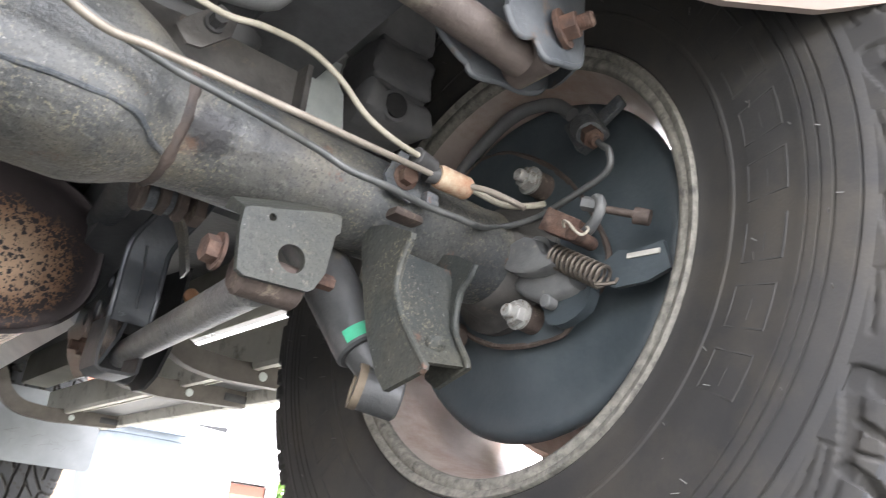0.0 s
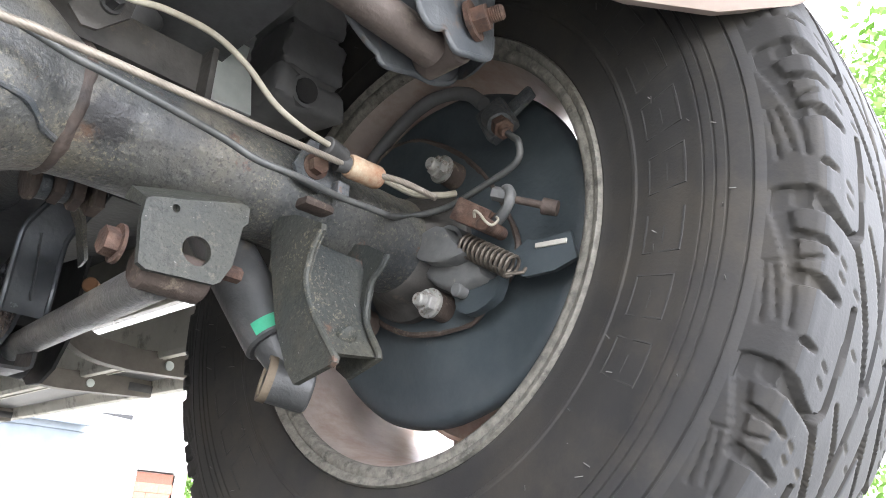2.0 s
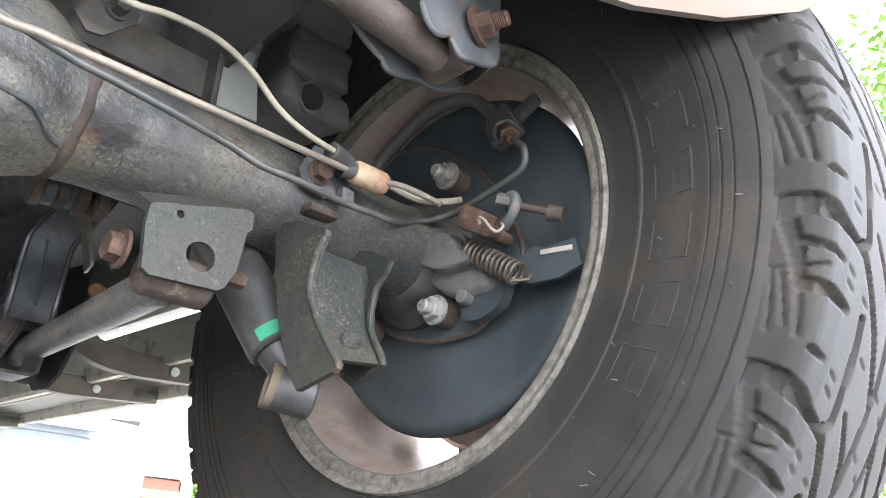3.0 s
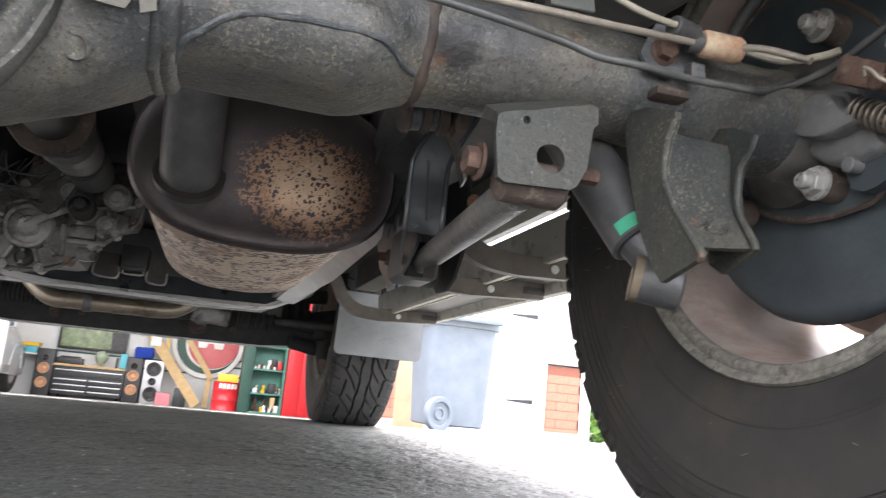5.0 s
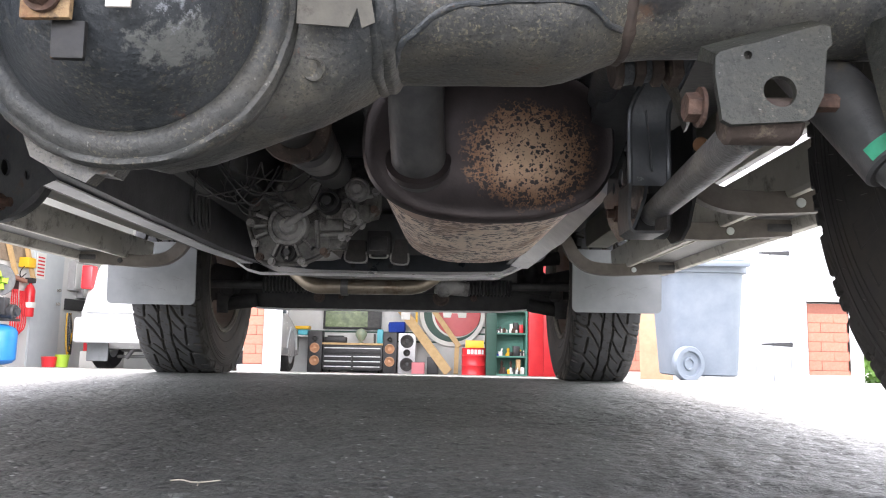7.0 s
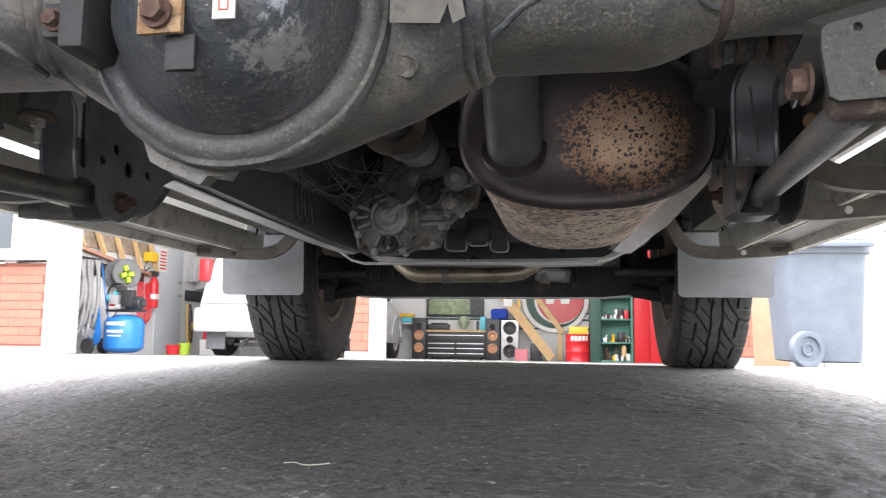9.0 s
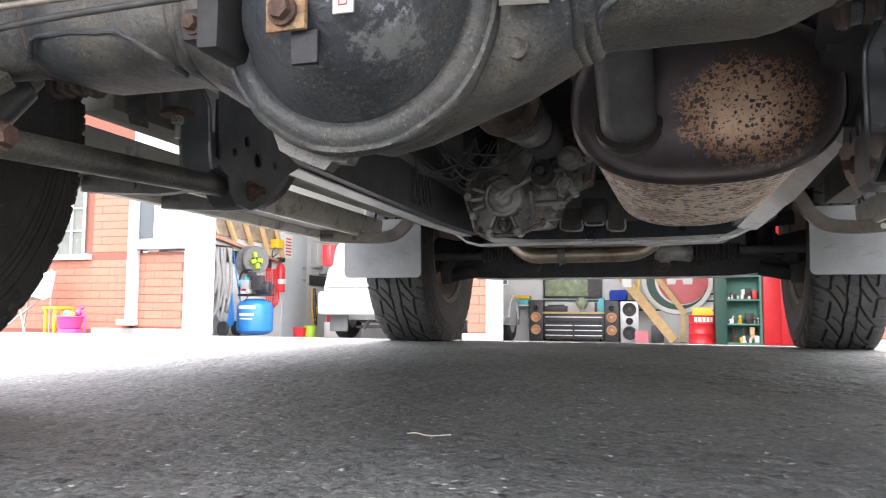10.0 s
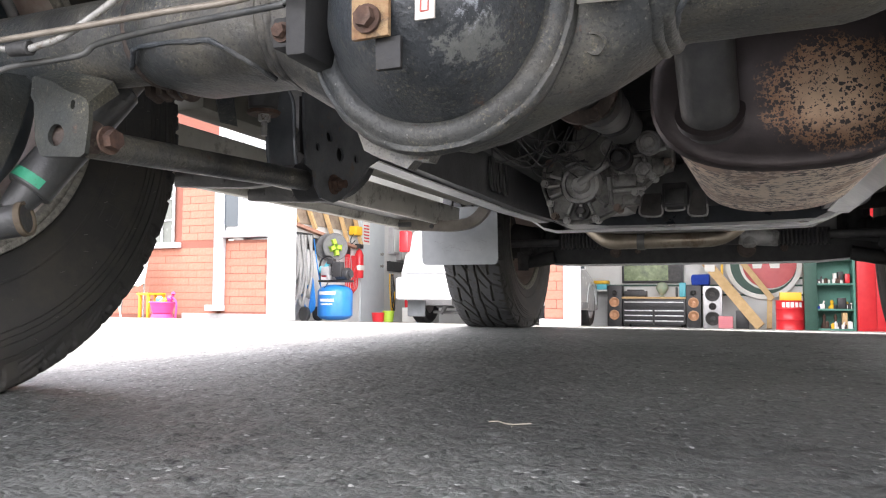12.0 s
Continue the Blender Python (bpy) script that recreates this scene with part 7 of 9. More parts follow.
box(bm, -0.116, -0.098, -0.108, -0.075, 0.297, 0.320, 0.003)
part("pipe_junction", roughen(bm, 0.001, 0.01), RUBBER_BUSH, axle_housing)
bm = bmesh.new()
hexbolt(bm, (-0.107, -0.108, 0.3075), (0, -1, 0), 0.0056, 0.006)
part("bolt", bm, RUST, axle_housing, "rusty bolt")
# wiring above the gearbox
random.seed(21)
for k in range(14):
    bm = bmesh.new()
    y0 = random.uniform(1.0, 1.3)
    x0 = -0.37 + 0.011 * k
    hose(bm, [(x0, y0, 0.52), (x0 + random.uniform(-0.03, 0.05), y0 + 0.02, 0.46 + random.uniform(-0.03, 0.03)), (x0 + 0.08, y0 + 0.1, 0.44 + random.uniform(-0.03, 0.03)), (x0 + 0.12, y0 + 0.15, 0.52)], random.uniform(0.0012, 0.0026), 6, 5)
    part("wire", bm, BLACK, car)
for k in range(3):
    bm = bmesh.new()
    hose(bm, [(-0.372, 1.12 + k * 0.05, 0.45), (-0.368, 1.11 + k * 0.05, 0.40), (-0.366, 1.12 + k * 0.05, 0.375), (-0.366, 1.135 + k * 0.05, 0.375), (-0.368, 1.14 + k * 0.05, 0.41), (-0.372, 1.14 + k * 0.05, 0.45)], 0.004, 6, 5)
    part("fuel_pipe", bm, BLACK, car)
# gearbox mount: a rubber block between two folded steel cheeks
for x0, x1, z0, z1 in ((-0.097, -0.036, 0.352, 0.416), (0.036, 0.086, 0.349, 0.420)):
    bm = bmesh.new()
    slab(bm, [(x0 + 0.004, z0), (x1 - 0.004, z0), (x1, z0 + 0.006), (x1 - 0.004, z1), (x0 + 0.012, z1), (x0, z0 + 0.01)], [], 0.05, m_xz(1.70))
    cheek_ = part("mount_cheek", roughen(bm, 0.001, 0.02), GRIME, tcase, "brown steel cheek of the gearbox mount")
    bm = bmesh.new()
    hose(bm, [(x0, 1.648, z0 + 0.03), (x0 + 0.003, 1.648, z0 + 0.002), (x1 - 0.003, 1.648, z0 - 0.001), (x1, 1.648, z0 + 0.03)], 0.0028, 6, 4)
    part("cheek_lip", bm, CAST, cheek_)
bm = bmesh.new()
box(bm, -0.034, 0.034, 1.63, 1.70, 0.372, 0.442, 0.006)
box(bm, -0.026, 0.026, 1.62, 1.66, 0.382, 0.425, 0.004)
block_ = part("mount_block", bm, BLACK, tcase)
bm = bmesh.new()
hose(bm, [(-0.022, 1.628, 0.372), (-0.02, 1.628, 0.363), (0.024, 1.628, 0.363), (0.027, 1.628, 0.372)], 0.0028, 6, 4)
part("block_lip", bm, CAST, block_)

for sx, dx in ((1, 0.0), (-1, -0.01)):
    bm = bmesh.new()
    ridge = ((0.158, 0.301), (0.163, 0.307), (0.170, 0.312), (0.186, 0.322), (0.201, 0.328), (0.224, 0.3305), (0.252, 0.332), (0.280, 0.333), (0.292, 0.3295), (0.300, 0.326), (0.310, 0.325))
    hose(bm, [(sx * x + dx, axle_front(x, z) + 0.0004, z) for x, z in ridge], 0.0024, 8, 6)
    part("pressed_edge", roughen(bm, 0.0012, 0.01), AXLE_DARK, axle_housing)


# ---------------------------------------------------------------- things in front of and inside the garage
def on(y):
    return grade(y)


BLACK_PLASTIC = surface("black_plastic", (0.02, 0.02, 0.022), (0.04, 0.04, 0.042), 20, 0.45, 0, 0.1, 200)
RED = surface("red_paint", (0.62, 0.02, 0.03), (0.7, 0.035, 0.04), 8, 0.35, 0, 0.05, 100)
BLUE = surface("blue_tank_paint", (0.01, 0.16, 0.5), (0.02, 0.22, 0.58), 8, 0.35, 0, 0.05, 100)
WOOD = surface("pale_pine", (0.55, 0.36, 0.17), (0.68, 0.48, 0.25), 12, 0.7, 0, 0.2, 120)
TEAL = surface("teal_shelf_paint", (0.06, 0.22, 0.17), (0.09, 0.28, 0.22), 10, 0.5)
DARK_GREEN = surface("dark_green_post", (0.015, 0.06, 0.045), (0.025, 0.085, 0.06), 10, 0.5)
CHROME = surface("bright_handle_metal", (0.7, 0.7, 0.71), (0.82, 0.82, 0.83), 10, 0.3, 0.2, 0.0)
COPPER = surface("copper_cone", (0.55, 0.3, 0.17), (0.65, 0.38, 0.23), 30, 0.4, 0.15)
SILVER = surface("silver_paint", (0.45, 0.45, 0.46), (0.55, 0.55, 0.56), 12, 0.4, 0.4)
CAR_WHITE = surface("white_car_paint", (0.62, 0.63, 0.64), (0.67, 0.68, 0.68), 4, 0.25, 0, 0.0)
CAR_GREY = surface("pale_grey_car_paint", (0.55, 0.58, 0.6), (0.62, 0.65, 0.66), 4, 0.25, 0, 0.0)
GLASS = plain("dark_window_glass", (0.06, 0.075, 0.085), 0.08)
PINK = plain("pink_plastic", (0.72, 0.07, 0.26), 0.4)
YELLOW = plain("yellow_plastic", (0.85, 0.5, 0.03), 0.45)
LIME = plain("lime_plastic", (0.4, 0.6, 0.06), 0.45)
CYAN = plain("cyan_plastic", (0.1, 0.5, 0.6), 0.45)
CLOTH_BLUE = surface("royal_blue_cloth", (0.01, 0.04, 0.3), (0.02, 0.07, 0.42), 40, 0.9, 0, 0.5, 80)
CREAM = plain("cream_print", (0.8, 0.8, 0.76), 0.6)
LEAF = surface("leaf_green", (0.07, 0.16, 0.025), (0.16, 0.3, 0.06), 3, 0.6, 0, 0.0)
BARK = surface("bark", (0.08, 0.06, 0.045), (0.15, 0.12, 0.09), 12, 0.9, 0, 0.6, 40)


def bx(name, mat, parent, x0, x1, y0, y1, z0, z1, bevel=0.004, label=""):
    b = bmesh.new()
    box(b, x0, x1, y0, y1, z0, z1, bevel)
    return part(name, b, mat, parent, label)


# wheeled bin
y0 = 5.35
g = on(y0)
bin_ = thing("wheeled_bin", "grey-blue plastic wheeled bin standing by the white side door", "bin", (2.15, y0, g))
b = bmesh.new()
rows = []
for z, w, d, dx in ((0.04, 0.235, 0.24, 0.0), (0.05, 0.25, 0.26, 0), (0.5, 0.275, 0.30, 0), (0.80, 0.29, 0.33, 0), (0.805, 0.315, 0.35, 0), (0.86, 0.315, 0.36, 0)):
    r = []
    for k in range(32):
        a = 2 * math.pi * k / 32
        c, s = math.cos(a), math.sin(a)
        r.append(Vector((2.15 + w * math.copysign(abs(c) ** 0.4, c), y0 + d * math.copysign(abs(s) ** 0.4, s), g + z)))
    rows.append(r)
loft(b, rows)
part("bin_body", b, BIN, bin_, angle=30)
b = bmesh.new()
rows = []
for z, w, d in ((0.862, 0.325, 0.37), (0.90, 0.325, 0.37), (0.93, 0.29, 0.33), (0.945, 0.2, 0.24)):
    rows.append([Vector((2.15 + w * math.copysign(abs(math.cos(a)) ** 0.4, math.cos(a)), y0 + d * math.copysign(abs(math.sin(a)) ** 0.4, math.sin(a)), g + z)) for a in [2 * math.pi * k / 32 for k in range(32)]])
loft(b, rows)
part("lid", b, BIN, bin_)
bx("handle", BIN, bin_, 1.88, 2.42, y0 - 0.42, y0 - 0.38, g + 0.84, g + 0.88, 0.012)
for x in (1.985,):
    b = bmesh.new()
    lathe(b, [(0.0, -0.012), (0.03, -0.012), (0.034, -0.024), (0.045, -0.024), (0.05, -0.010), (0.085, -0.010), (0.092, -0.03), (0.122, -0.03), (0.13, -0.018), (0.13, 0.018), (0.122, 0.03), (0.092, 0.03), (0.085, 0.010), (0.05, 0.010), (0.045, 0.024), (0.034, 0.024), (0.03, 0.012), (0, 0.012)], (x, y0 - 0.30, g + 0.13), (0.35, -1, 0), 36)
    part("bin_wheel", b, BIN, bin_)
# cardboard sheet
y0 = 6.2
b = bmesh.new()
slab(b, [(1.93, on(y0)), (2.22, on(y0)), (2.24, 0.45), (2.16, 0.62), (1.97, 0.58)], [], 0.006, m_xz(y0, 1))
for v in b.verts:
    v.co.y += 0.35 * max(0, v.co.z)
tagged(part("cardboard_sheet", b, CARDBOARD), "tan cardboard sheet leaning on the brick wall", "cardboard")

# side door boards and hinges
door = bpy.data.objects["side_door"]
for k in range(6):
    bx("plank", WHITE, door, 2.76 + k * 0.173, 2.76 + k * 0.173 + 0.166, FAC - 0.026, FAC - 0.01, on(FAC), 2.18, 0.004)
for z in (0.19, 1.10):
    b = bmesh.new()
    slab(b, [(3.33, z - 0.006), (3.62, z - 0.022), (3.64, z - 0.022), (3.64, z + 0.022), (3.62, z + 0.022), (3.33, z + 0.006)], [], 0.006, m_xz(FAC - 0.027, 1))
    part("strap_hinge", b, BLACK_PLASTIC, door, "black strap hinge")

# siding boards
for nm, x0, x1, z0 in (("trim_4", -5.97, -5.23, 0.92), ("trim_5", 3.81, 4.24, 0.64)):
    par = bpy.data.objects[nm]
    for k in range(9):
        b = bmesh.new()
        z = z0 + k * 0.13
        loft(b, [[Vector((x, FAC - 0.030, z)), Vector((x, FAC - 0.048, z)), Vector((x, FAC - 0.036, z + 0.125)), Vector((x, FAC - 0.030, z + 0.125))] for x in (x0 + (0.36 if nm == "trim_4" else 0), x1)])
        part("siding_board", b, SIDING, par)
# tall window beside the garage door, with its frame
win = tagged(bx("window_1", GLASS, None, -5.84, -5.62, FAC - 0.062, FAC - 0.05, 0.97, 2.0, 0.0), "narrow window with a white frame", "window", kind="structure")
for a in ((-5.98, -5.84, 0.0, 2.1), (-5.62, -5.58, 0.9, 2.1)):
    bx("window_frame", WHITE, win, a[0], a[1], FAC - 0.085, FAC - 0.045, on(FAC) + 0.15 if a[2] == 0 else a[2], a[3], 0.006)
bx("window_sill", WHITE, win, -5.93, -5.2, FAC - 0.12, FAC - 0.03, 0.83, 0.90, 0.008)
bx("frame_foot", WHITE, win, -6.08, -5.83, FAC - 0.11, FAC - 0.03, -0.07, 0.0, 0.008)
bx("side_panel", surface("pale_blue_panel", (0.55, 0.62, 0.68), (0.62, 0.68, 0.73), 6, 0.4), win, -5.90, -5.84, FAC - 0.05, FAC - 0.03, -0.05, 0.83, 0.003)
# house window on the brick wall
win2 = tagged(bx("window_2", surface("window_blind", (0.10, 0.11, 0.095), (0.17, 0.18, 0.155), 3, 0.25), None, -7.5, -6.66, FAC - 0.02, FAC - 0.01, 0.80, 2.0, 0.0), "white framed house window with glazing bars", "window", kind="structure")
bx("window_sill", WHITE, win2, -7.6, -6.56, FAC - 0.09, FAC + 0.0, 0.72, 0.79, 0.008)
for x in (-6.66, -6.86, -7.08, -7.3):
    bx("glazing_bar", WHITE, win2, x - (0.012 if x < -6.7 else 0.03), x + (0.012 if x < -6.7 else 0.0), FAC - 0.04, FAC - 0.02, 0.79, 2.0, 0.003)
for z in (1.08, 1.36, 1.64):
    bx("glazing_bar", WHITE, win2, -7.5, -6.66, FAC - 0.038, FAC - 0.021, z - 0.011, z + 0.011, 0.003)

# toys by the brick wall
y0 = 6.45
g = on(y0)
basket = thing("toy_basket", "pink plastic toy shopping basket full of toys", "toy", (-6.3, y0, g))
b = bmesh.new()
lathe(b, [(0.0, 0.05), (0.10, 0.05), (0.115, 0.06), (0.145, 0.18), (0.16, 0.185), (0.155, 0.195), (0.135, 0.19), (0.105, 0.07), (0, 0.065)], (-6.33, y0, g), (0, 0, 1), 28)
part("basket_body", b, PINK, basket)
b = bmesh.new()
lathe(b, [(0.0, 0.0), (0.13, 0.0), (0.12, 0.05), (0, 0.05)], (-6.33, y0, g), (0, 0, 1), 28)
part("basket_foot", b, PINK, basket)
for dx, dz, m_, r in ((-0.05, 0.22, CYAN, 0.045), (0.04, 0.2, YELLOW, 0.04), (0.11, 0.23, PINK, 0.04), (0.0, 0.19, LIME, 0.04)):
    b = bmesh.new()
    lathe(b, [(0, -r), (r * 0.7, -r * 0.7), (r, 0), (r * 0.6, r * 0.8), (0, r)], (-6.33 + dx, y0, g + dz), (0.2, 0.3, 1), 14)
    part("toy_block", b, m_, basket)
b = bmesh.new()
hose(b, [(-6.13, y0, g + 0.0), (-6.12, y0, g + 0.12), (-6.13, y0, g + 0.2), (-6.18, y0, g + 0.25), (-6.16, y0, g + 0.29)], 0.012, 8)
lathe(b, [(0, -0.03), (0.03, 0), (0, 0.03)], (-6.17, y0, g + 0.29), (0, 0, 1), 10)
tagged(part("toy_stick", b, PINK), "pink plastic toy stick", "toy")
table = thing("toy_table", "small yellow plastic toy table", "toy", (-6.62, y0 + 0.1, g))
bx("table_top", YELLOW, table, -6.74, -6.56, y0 + 0.0, y0 + 0.3, g + 0.27, g + 0.30, 0.01)
for x in (-6.73, -6.60):
    for y in (y0 + 0.02, y0 + 0.27):
        bx("leg", YELLOW, table, x, x + 0.03, y, y + 0.03, g, g + 0.27, 0.005)
chair = thing("folding_chair", "white folding camp chair with tube legs", "chair", (-7.0, y0, g))
for p, q in (((-7.2, y0 - 0.15, g), (-6.82, y0 + 0.1, g + 0.42)), ((-6.82, y0 - 0.15, g), (-7.2, y0 + 0.1, g + 0.42)), ((-7.2, y0 + 0.2, g), (-7.15, y0 + 0.25, g + 0.75)), ((-6.82, y0 + 0.2, g), (-6.87, y0 + 0.25, g + 0.75))):
    b = bmesh.new()
    cyl(b, p, q, 0.011, n=10)
    part("tube", b, ZINC, chair)
b = bmesh.new()
bent_strip(b, [(-7.0, y0 - 0.12, g + 0.43), (-7.0, y0 + 0.1, g + 0.38), (-7.0, y0 + 0.2, g + 0.42), (-7.0, y0 + 0.26, g + 0.72)], 0.36, 0.012, (1, 0, 0))
part("canvas", b, SIDING, chair)

# ---- left bay
# compressor
y0 = 8.35
g = on(y0)
cx = -5.09
comp = thing("air_compressor", "blue upright air compressor with a black pump on top", "compressor", (cx, y0, g))
b = bmesh.new()
lathe(b, [(0, 0.02), (0.12, 0.02), (0.2, 0.04), (0.238, 0.08), (0.238, 0.40), (0.21, 0.45), (0.12, 0.49), (0, 0.50)], (cx, y0, g), (0, 0, 1), 40)
tank = part("tank", b, BLUE, comp)
for z, w, h in ((0.36, 0.28, 0.045), (0.27, 0.24, 0.035), (0.225, 0.2, 0.018)):
    b = bmesh.new()
    rows = []
    for k in range(9):
        a = -math.pi / 2 + (k - 4) / 4 * (w / 0.52)
        rows.append([Vector((cx + 0.240 * math.cos(a), y0 + 0.240 * math.sin(a), g + z)), Vector((cx + 0.240 * math.cos(a), y0 + 0.240 * math.sin(a), g + z + h))])
    vs = [[b.verts.new(p) for p in r] for r in rows]
    for p, q in zip(vs, vs[1:]):
        b.faces.new((p[0], q[0], q[1], p[1]))
    part("print_bar", b, CREAM, comp)
b = bmesh.new()
box(b, cx - 0.2, cx + 0.22, y0 - 0.12, y0 + 0.12, g + 0.53, g + 0.56, 0.01)
part("pump_plate", b, BLACK_PLASTIC, comp)
b = bmesh.new()
cyl(b, (cx - 0.02, y0, g + 0.56), (cx - 0.02, y0, g + 0.70), 0.075, 0.07, 20, bevel=0.01)
for k in range(6):
    cyl(b, (cx - 0.02, y0, g + 0.70 + 0.022 * k), (cx - 0.02, y0, g + 0.712 + 0.022 * k), 0.08, n=20)
    cyl(b, (cx - 0.02, y0, g + 0.712 + 0.022 * k), (cx - 0.02, y0, g + 0.722 + 0.022 * k), 0.06, n=16)
part("pump", b, CAST, comp, "finned grey compressor pump")
b = bmesh.new()
cyl(b, (cx + 0.07, y0 - 0.08, g + 0.64), (cx + 0.27, y0 - 0.08, g + 0.64), 0.085, n=24, bevel=0.015)
cyl(b, (cx + 0.27, y0 - 0.08, g + 0.64), (cx + 0.30, y0 - 0.08, g + 0.64), 0.05, n=20)
part("motor", b, BLACK_PLASTIC, comp)
b = bmesh.new()
hose(b, [(cx - 0.24, y0, g + 0.5), (cx - 0.25, y0, g + 0.75), (cx - 0.2, y0, g + 0.86), (cx - 0.05, y0 - 0.05, g + 0.88), (cx + 0.02, y0 - 0.05, g + 0.8)], 0.014, 8)
hose(b, [(cx + 0.02, y0 - 0.14, g + 0.86), (cx + 0.02, y0 - 0.16, g + 0.6), (cx, y0 - 0.28, g + 0.45)], 0.006, 6)
part("handle_bar", b, BLACK_PLASTIC, comp)
b = bmesh.new()
box(b, cx - 0.13, cx - 0.08, y0 - 0.16, y0 - 0.1, g + 0.60, g + 0.67, 0.01)
part("pressure_switch", b, RED, comp)
for name_, m_, a_ in (("air_filter", BLACK_PLASTIC, (-0.02, 0.07, -0.2, -0.1, 0.77, 0.85)), ("cylinder_head", SILVER, (-0.12, 0.0, -0.18, -0.06, 0.62, 0.74)), ("belt_guard", BLACK_PLASTIC, (0.06, 0.2, -0.2, -0.1, 0.6, 0.8)), ("gauge_block", SILVER, (0.0, 0.05, -0.24, -0.18, 0.56, 0.62))):
    bx(name_, m_, comp, cx + a_[0], cx + a_[1], y0 + a_[2], y0 + a_[3], g + a_[4], g + a_[5], 0.012)
b = bmesh.new()
cyl(b, (cx - 0.06, y0 - 0.15, g + 0.74), (cx + 0.02, y0 - 0.17, g + 0.82), 0.03, n=14, bevel=0.006)
cyl(b, (cx - 0.16, y0 - 0.12, g + 0.70), (cx - 0.11, y0 - 0.12, g + 0.70), 0.05, n=20)
part("regulator", b, CYAN, comp)
for sx in (-1, 1):
    b = bmesh.new()
    lathe(b, [(0, -0.02), (0.10, -0.02), (0.1, 0.02), (0, 0.02)], (cx - 0.31, y0 + sx * 0.17 - 0.1, g + 0.10), (0.3, 1, 0), 24)
    part("wheel", b, BLACK_PLASTIC, comp)
for k in range(8):
    b = bmesh.new()
    e_ = 0.012 * k
    hose(b, [(cx - 0.22 - e_, y0 - 0.2, g + 0.55 - e_), (cx - 0.33 - e_, y0 - 0.2, g + 0.42), (cx - 0.37 + e_, y0 - 0.2 - e_, g + 0.2), (cx - 0.31 + e_, y0 - 0.2, g + 0.06 + e_), (cx - 0.25 + e_, y0 - 0.24, g + 0.25), (cx - 0.22, y0 - 0.22, g + 0.5 + e_)], 0.007, 8)
    tagged(part("air_hose", b, BLUE), "coiled blue air hose hanging beside the compressor", "hose", "air hoses")
WALLX = -5.6
GREY_HOSE = surface("pale_grey_hose", (0.24, 0.24, 0.236), (0.33, 0.33, 0.32), 20, 0.6)
random.seed(23)
for k in range(7):
    b = bmesh.new()
    xa, yy = WALLX + 0.05 + 0.02 * k, 7.88 + 0.045 * k
    lo, w_, j = random.uniform(-0.02, 0.3), random.uniform(0.07, 0.16), random.uniform(-0.04, 0.05)
    hose(b, [(xa, yy, 0.92), (xa - 0.02, yy - 0.03 + j, 0.62), (xa - 0.01 + j, yy - 0.05, lo + 0.16), (xa + 0.05, yy - 0.03 + j, lo), (xa + w_, yy - 0.02, lo + 0.09), (xa + w_ + 0.03 - j, yy + j, lo + 0.36), (xa + w_ - 0.01, yy + 0.01, 0.80), (xa + 0.06, yy + 0.02, 0.94)], 0.021, 10)
    tagged(part("garden_hose", b, GREY_HOSE), "coiled pale grey hose hanging on the wall", "hose", "grey hoses")
b = bmesh.new()
hose(b, [(WALLX + 0.16, 8.35, 0.9), (WALLX + 0.24, 8.3, 0.6), (WALLX + 0.33, 8.25, 0.3), (WALLX + 0.36, 8.3, 0.05)], 0.008, 8)
tagged(part("air_hose", b, BLUE), "thin blue air line hanging from the reel", "hose", "air hoses")
b = bmesh.new()
box(b, WALLX, WALLX + 0.16, 7.95, 8.35, 0.84, 0.98, 0.03)
tagged(part("hose_hanger", b, BLACK_PLASTIC), "black plastic hose hanger", "hanger")
reel = thing("hose_reel", "dark grey hose reel with a lime green hub on the wall", "reel", (WALLX + 0.18, 8.75, 0.82))
for xx in (-0.06, 0.08):
    b = bmesh.new()
    lathe(b, [(0.05, -0.008), (0.19, -0.012), (0.2, 0), (0.19, 0.012), (0.05, 0.008)], (WALLX + 0.2 + xx, 8.75 - xx * 0.3, 0.82), (1, -0.6, 0), 32, closed=True)
    part("flange", b, surface("grey_reel_plastic", (0.13, 0.135, 0.14), (0.19, 0.19, 0.19), 20, 0.5) if xx < 0 else bpy.data.materials["grey_reel_plastic"], reel)
b = bmesh.new()
lathe(b, [(0, 0.05), (0.03, 0.05), (0.035, 0.06), (0.05, 0.06), (0.055, 0.0), (0.05, -0.05), (0, -0.05)], (WALLX + 0.26, 8.72, 0.82), (1, -0.6, 0), 24)
part("hub", b, BLACK_PLASTIC, reel)
for a_, r_ in ((0.3, 0.11), (2.0, 0.09), (3.3, 0.12), (4.6, 0.085)):
    b = bmesh.new()
    box(b, -0.03, 0.03, -0.028, 0.028, r_ - 0.075, r_, 0.012, Matrix.Translation((WALLX + 0.30, 8.69, 0.82)) @ Euler((0, 0, -0.54)).to_matrix().to_4x4() @ Euler((a_, 0, 0)).to_matrix().to_4x4())
    part("spoke", b, LIME, reel, "lime green reel spoke")
# black wall band
for a, c in ((7.7, 9.6), (10.9, 13.0)):
    bx("wall_rail", BLACK_PLASTIC, None, WALLX, WALLX + 0.03, a, c, 0.80 if a < 9 else 0.55, 0.98 if a < 9 else 0.72, 0.004)
for v_ in bpy.data.objects["wall_rail"].data.vertices:
    v_.co.z -= 0.05 * (v_.co.y - 7.9)
for o in [o for o in scene.objects if o.name.startswith("wall_rail")]:
    tagged(o, "black slotted tool rail screwed to the wall", "rail", "tool rails")
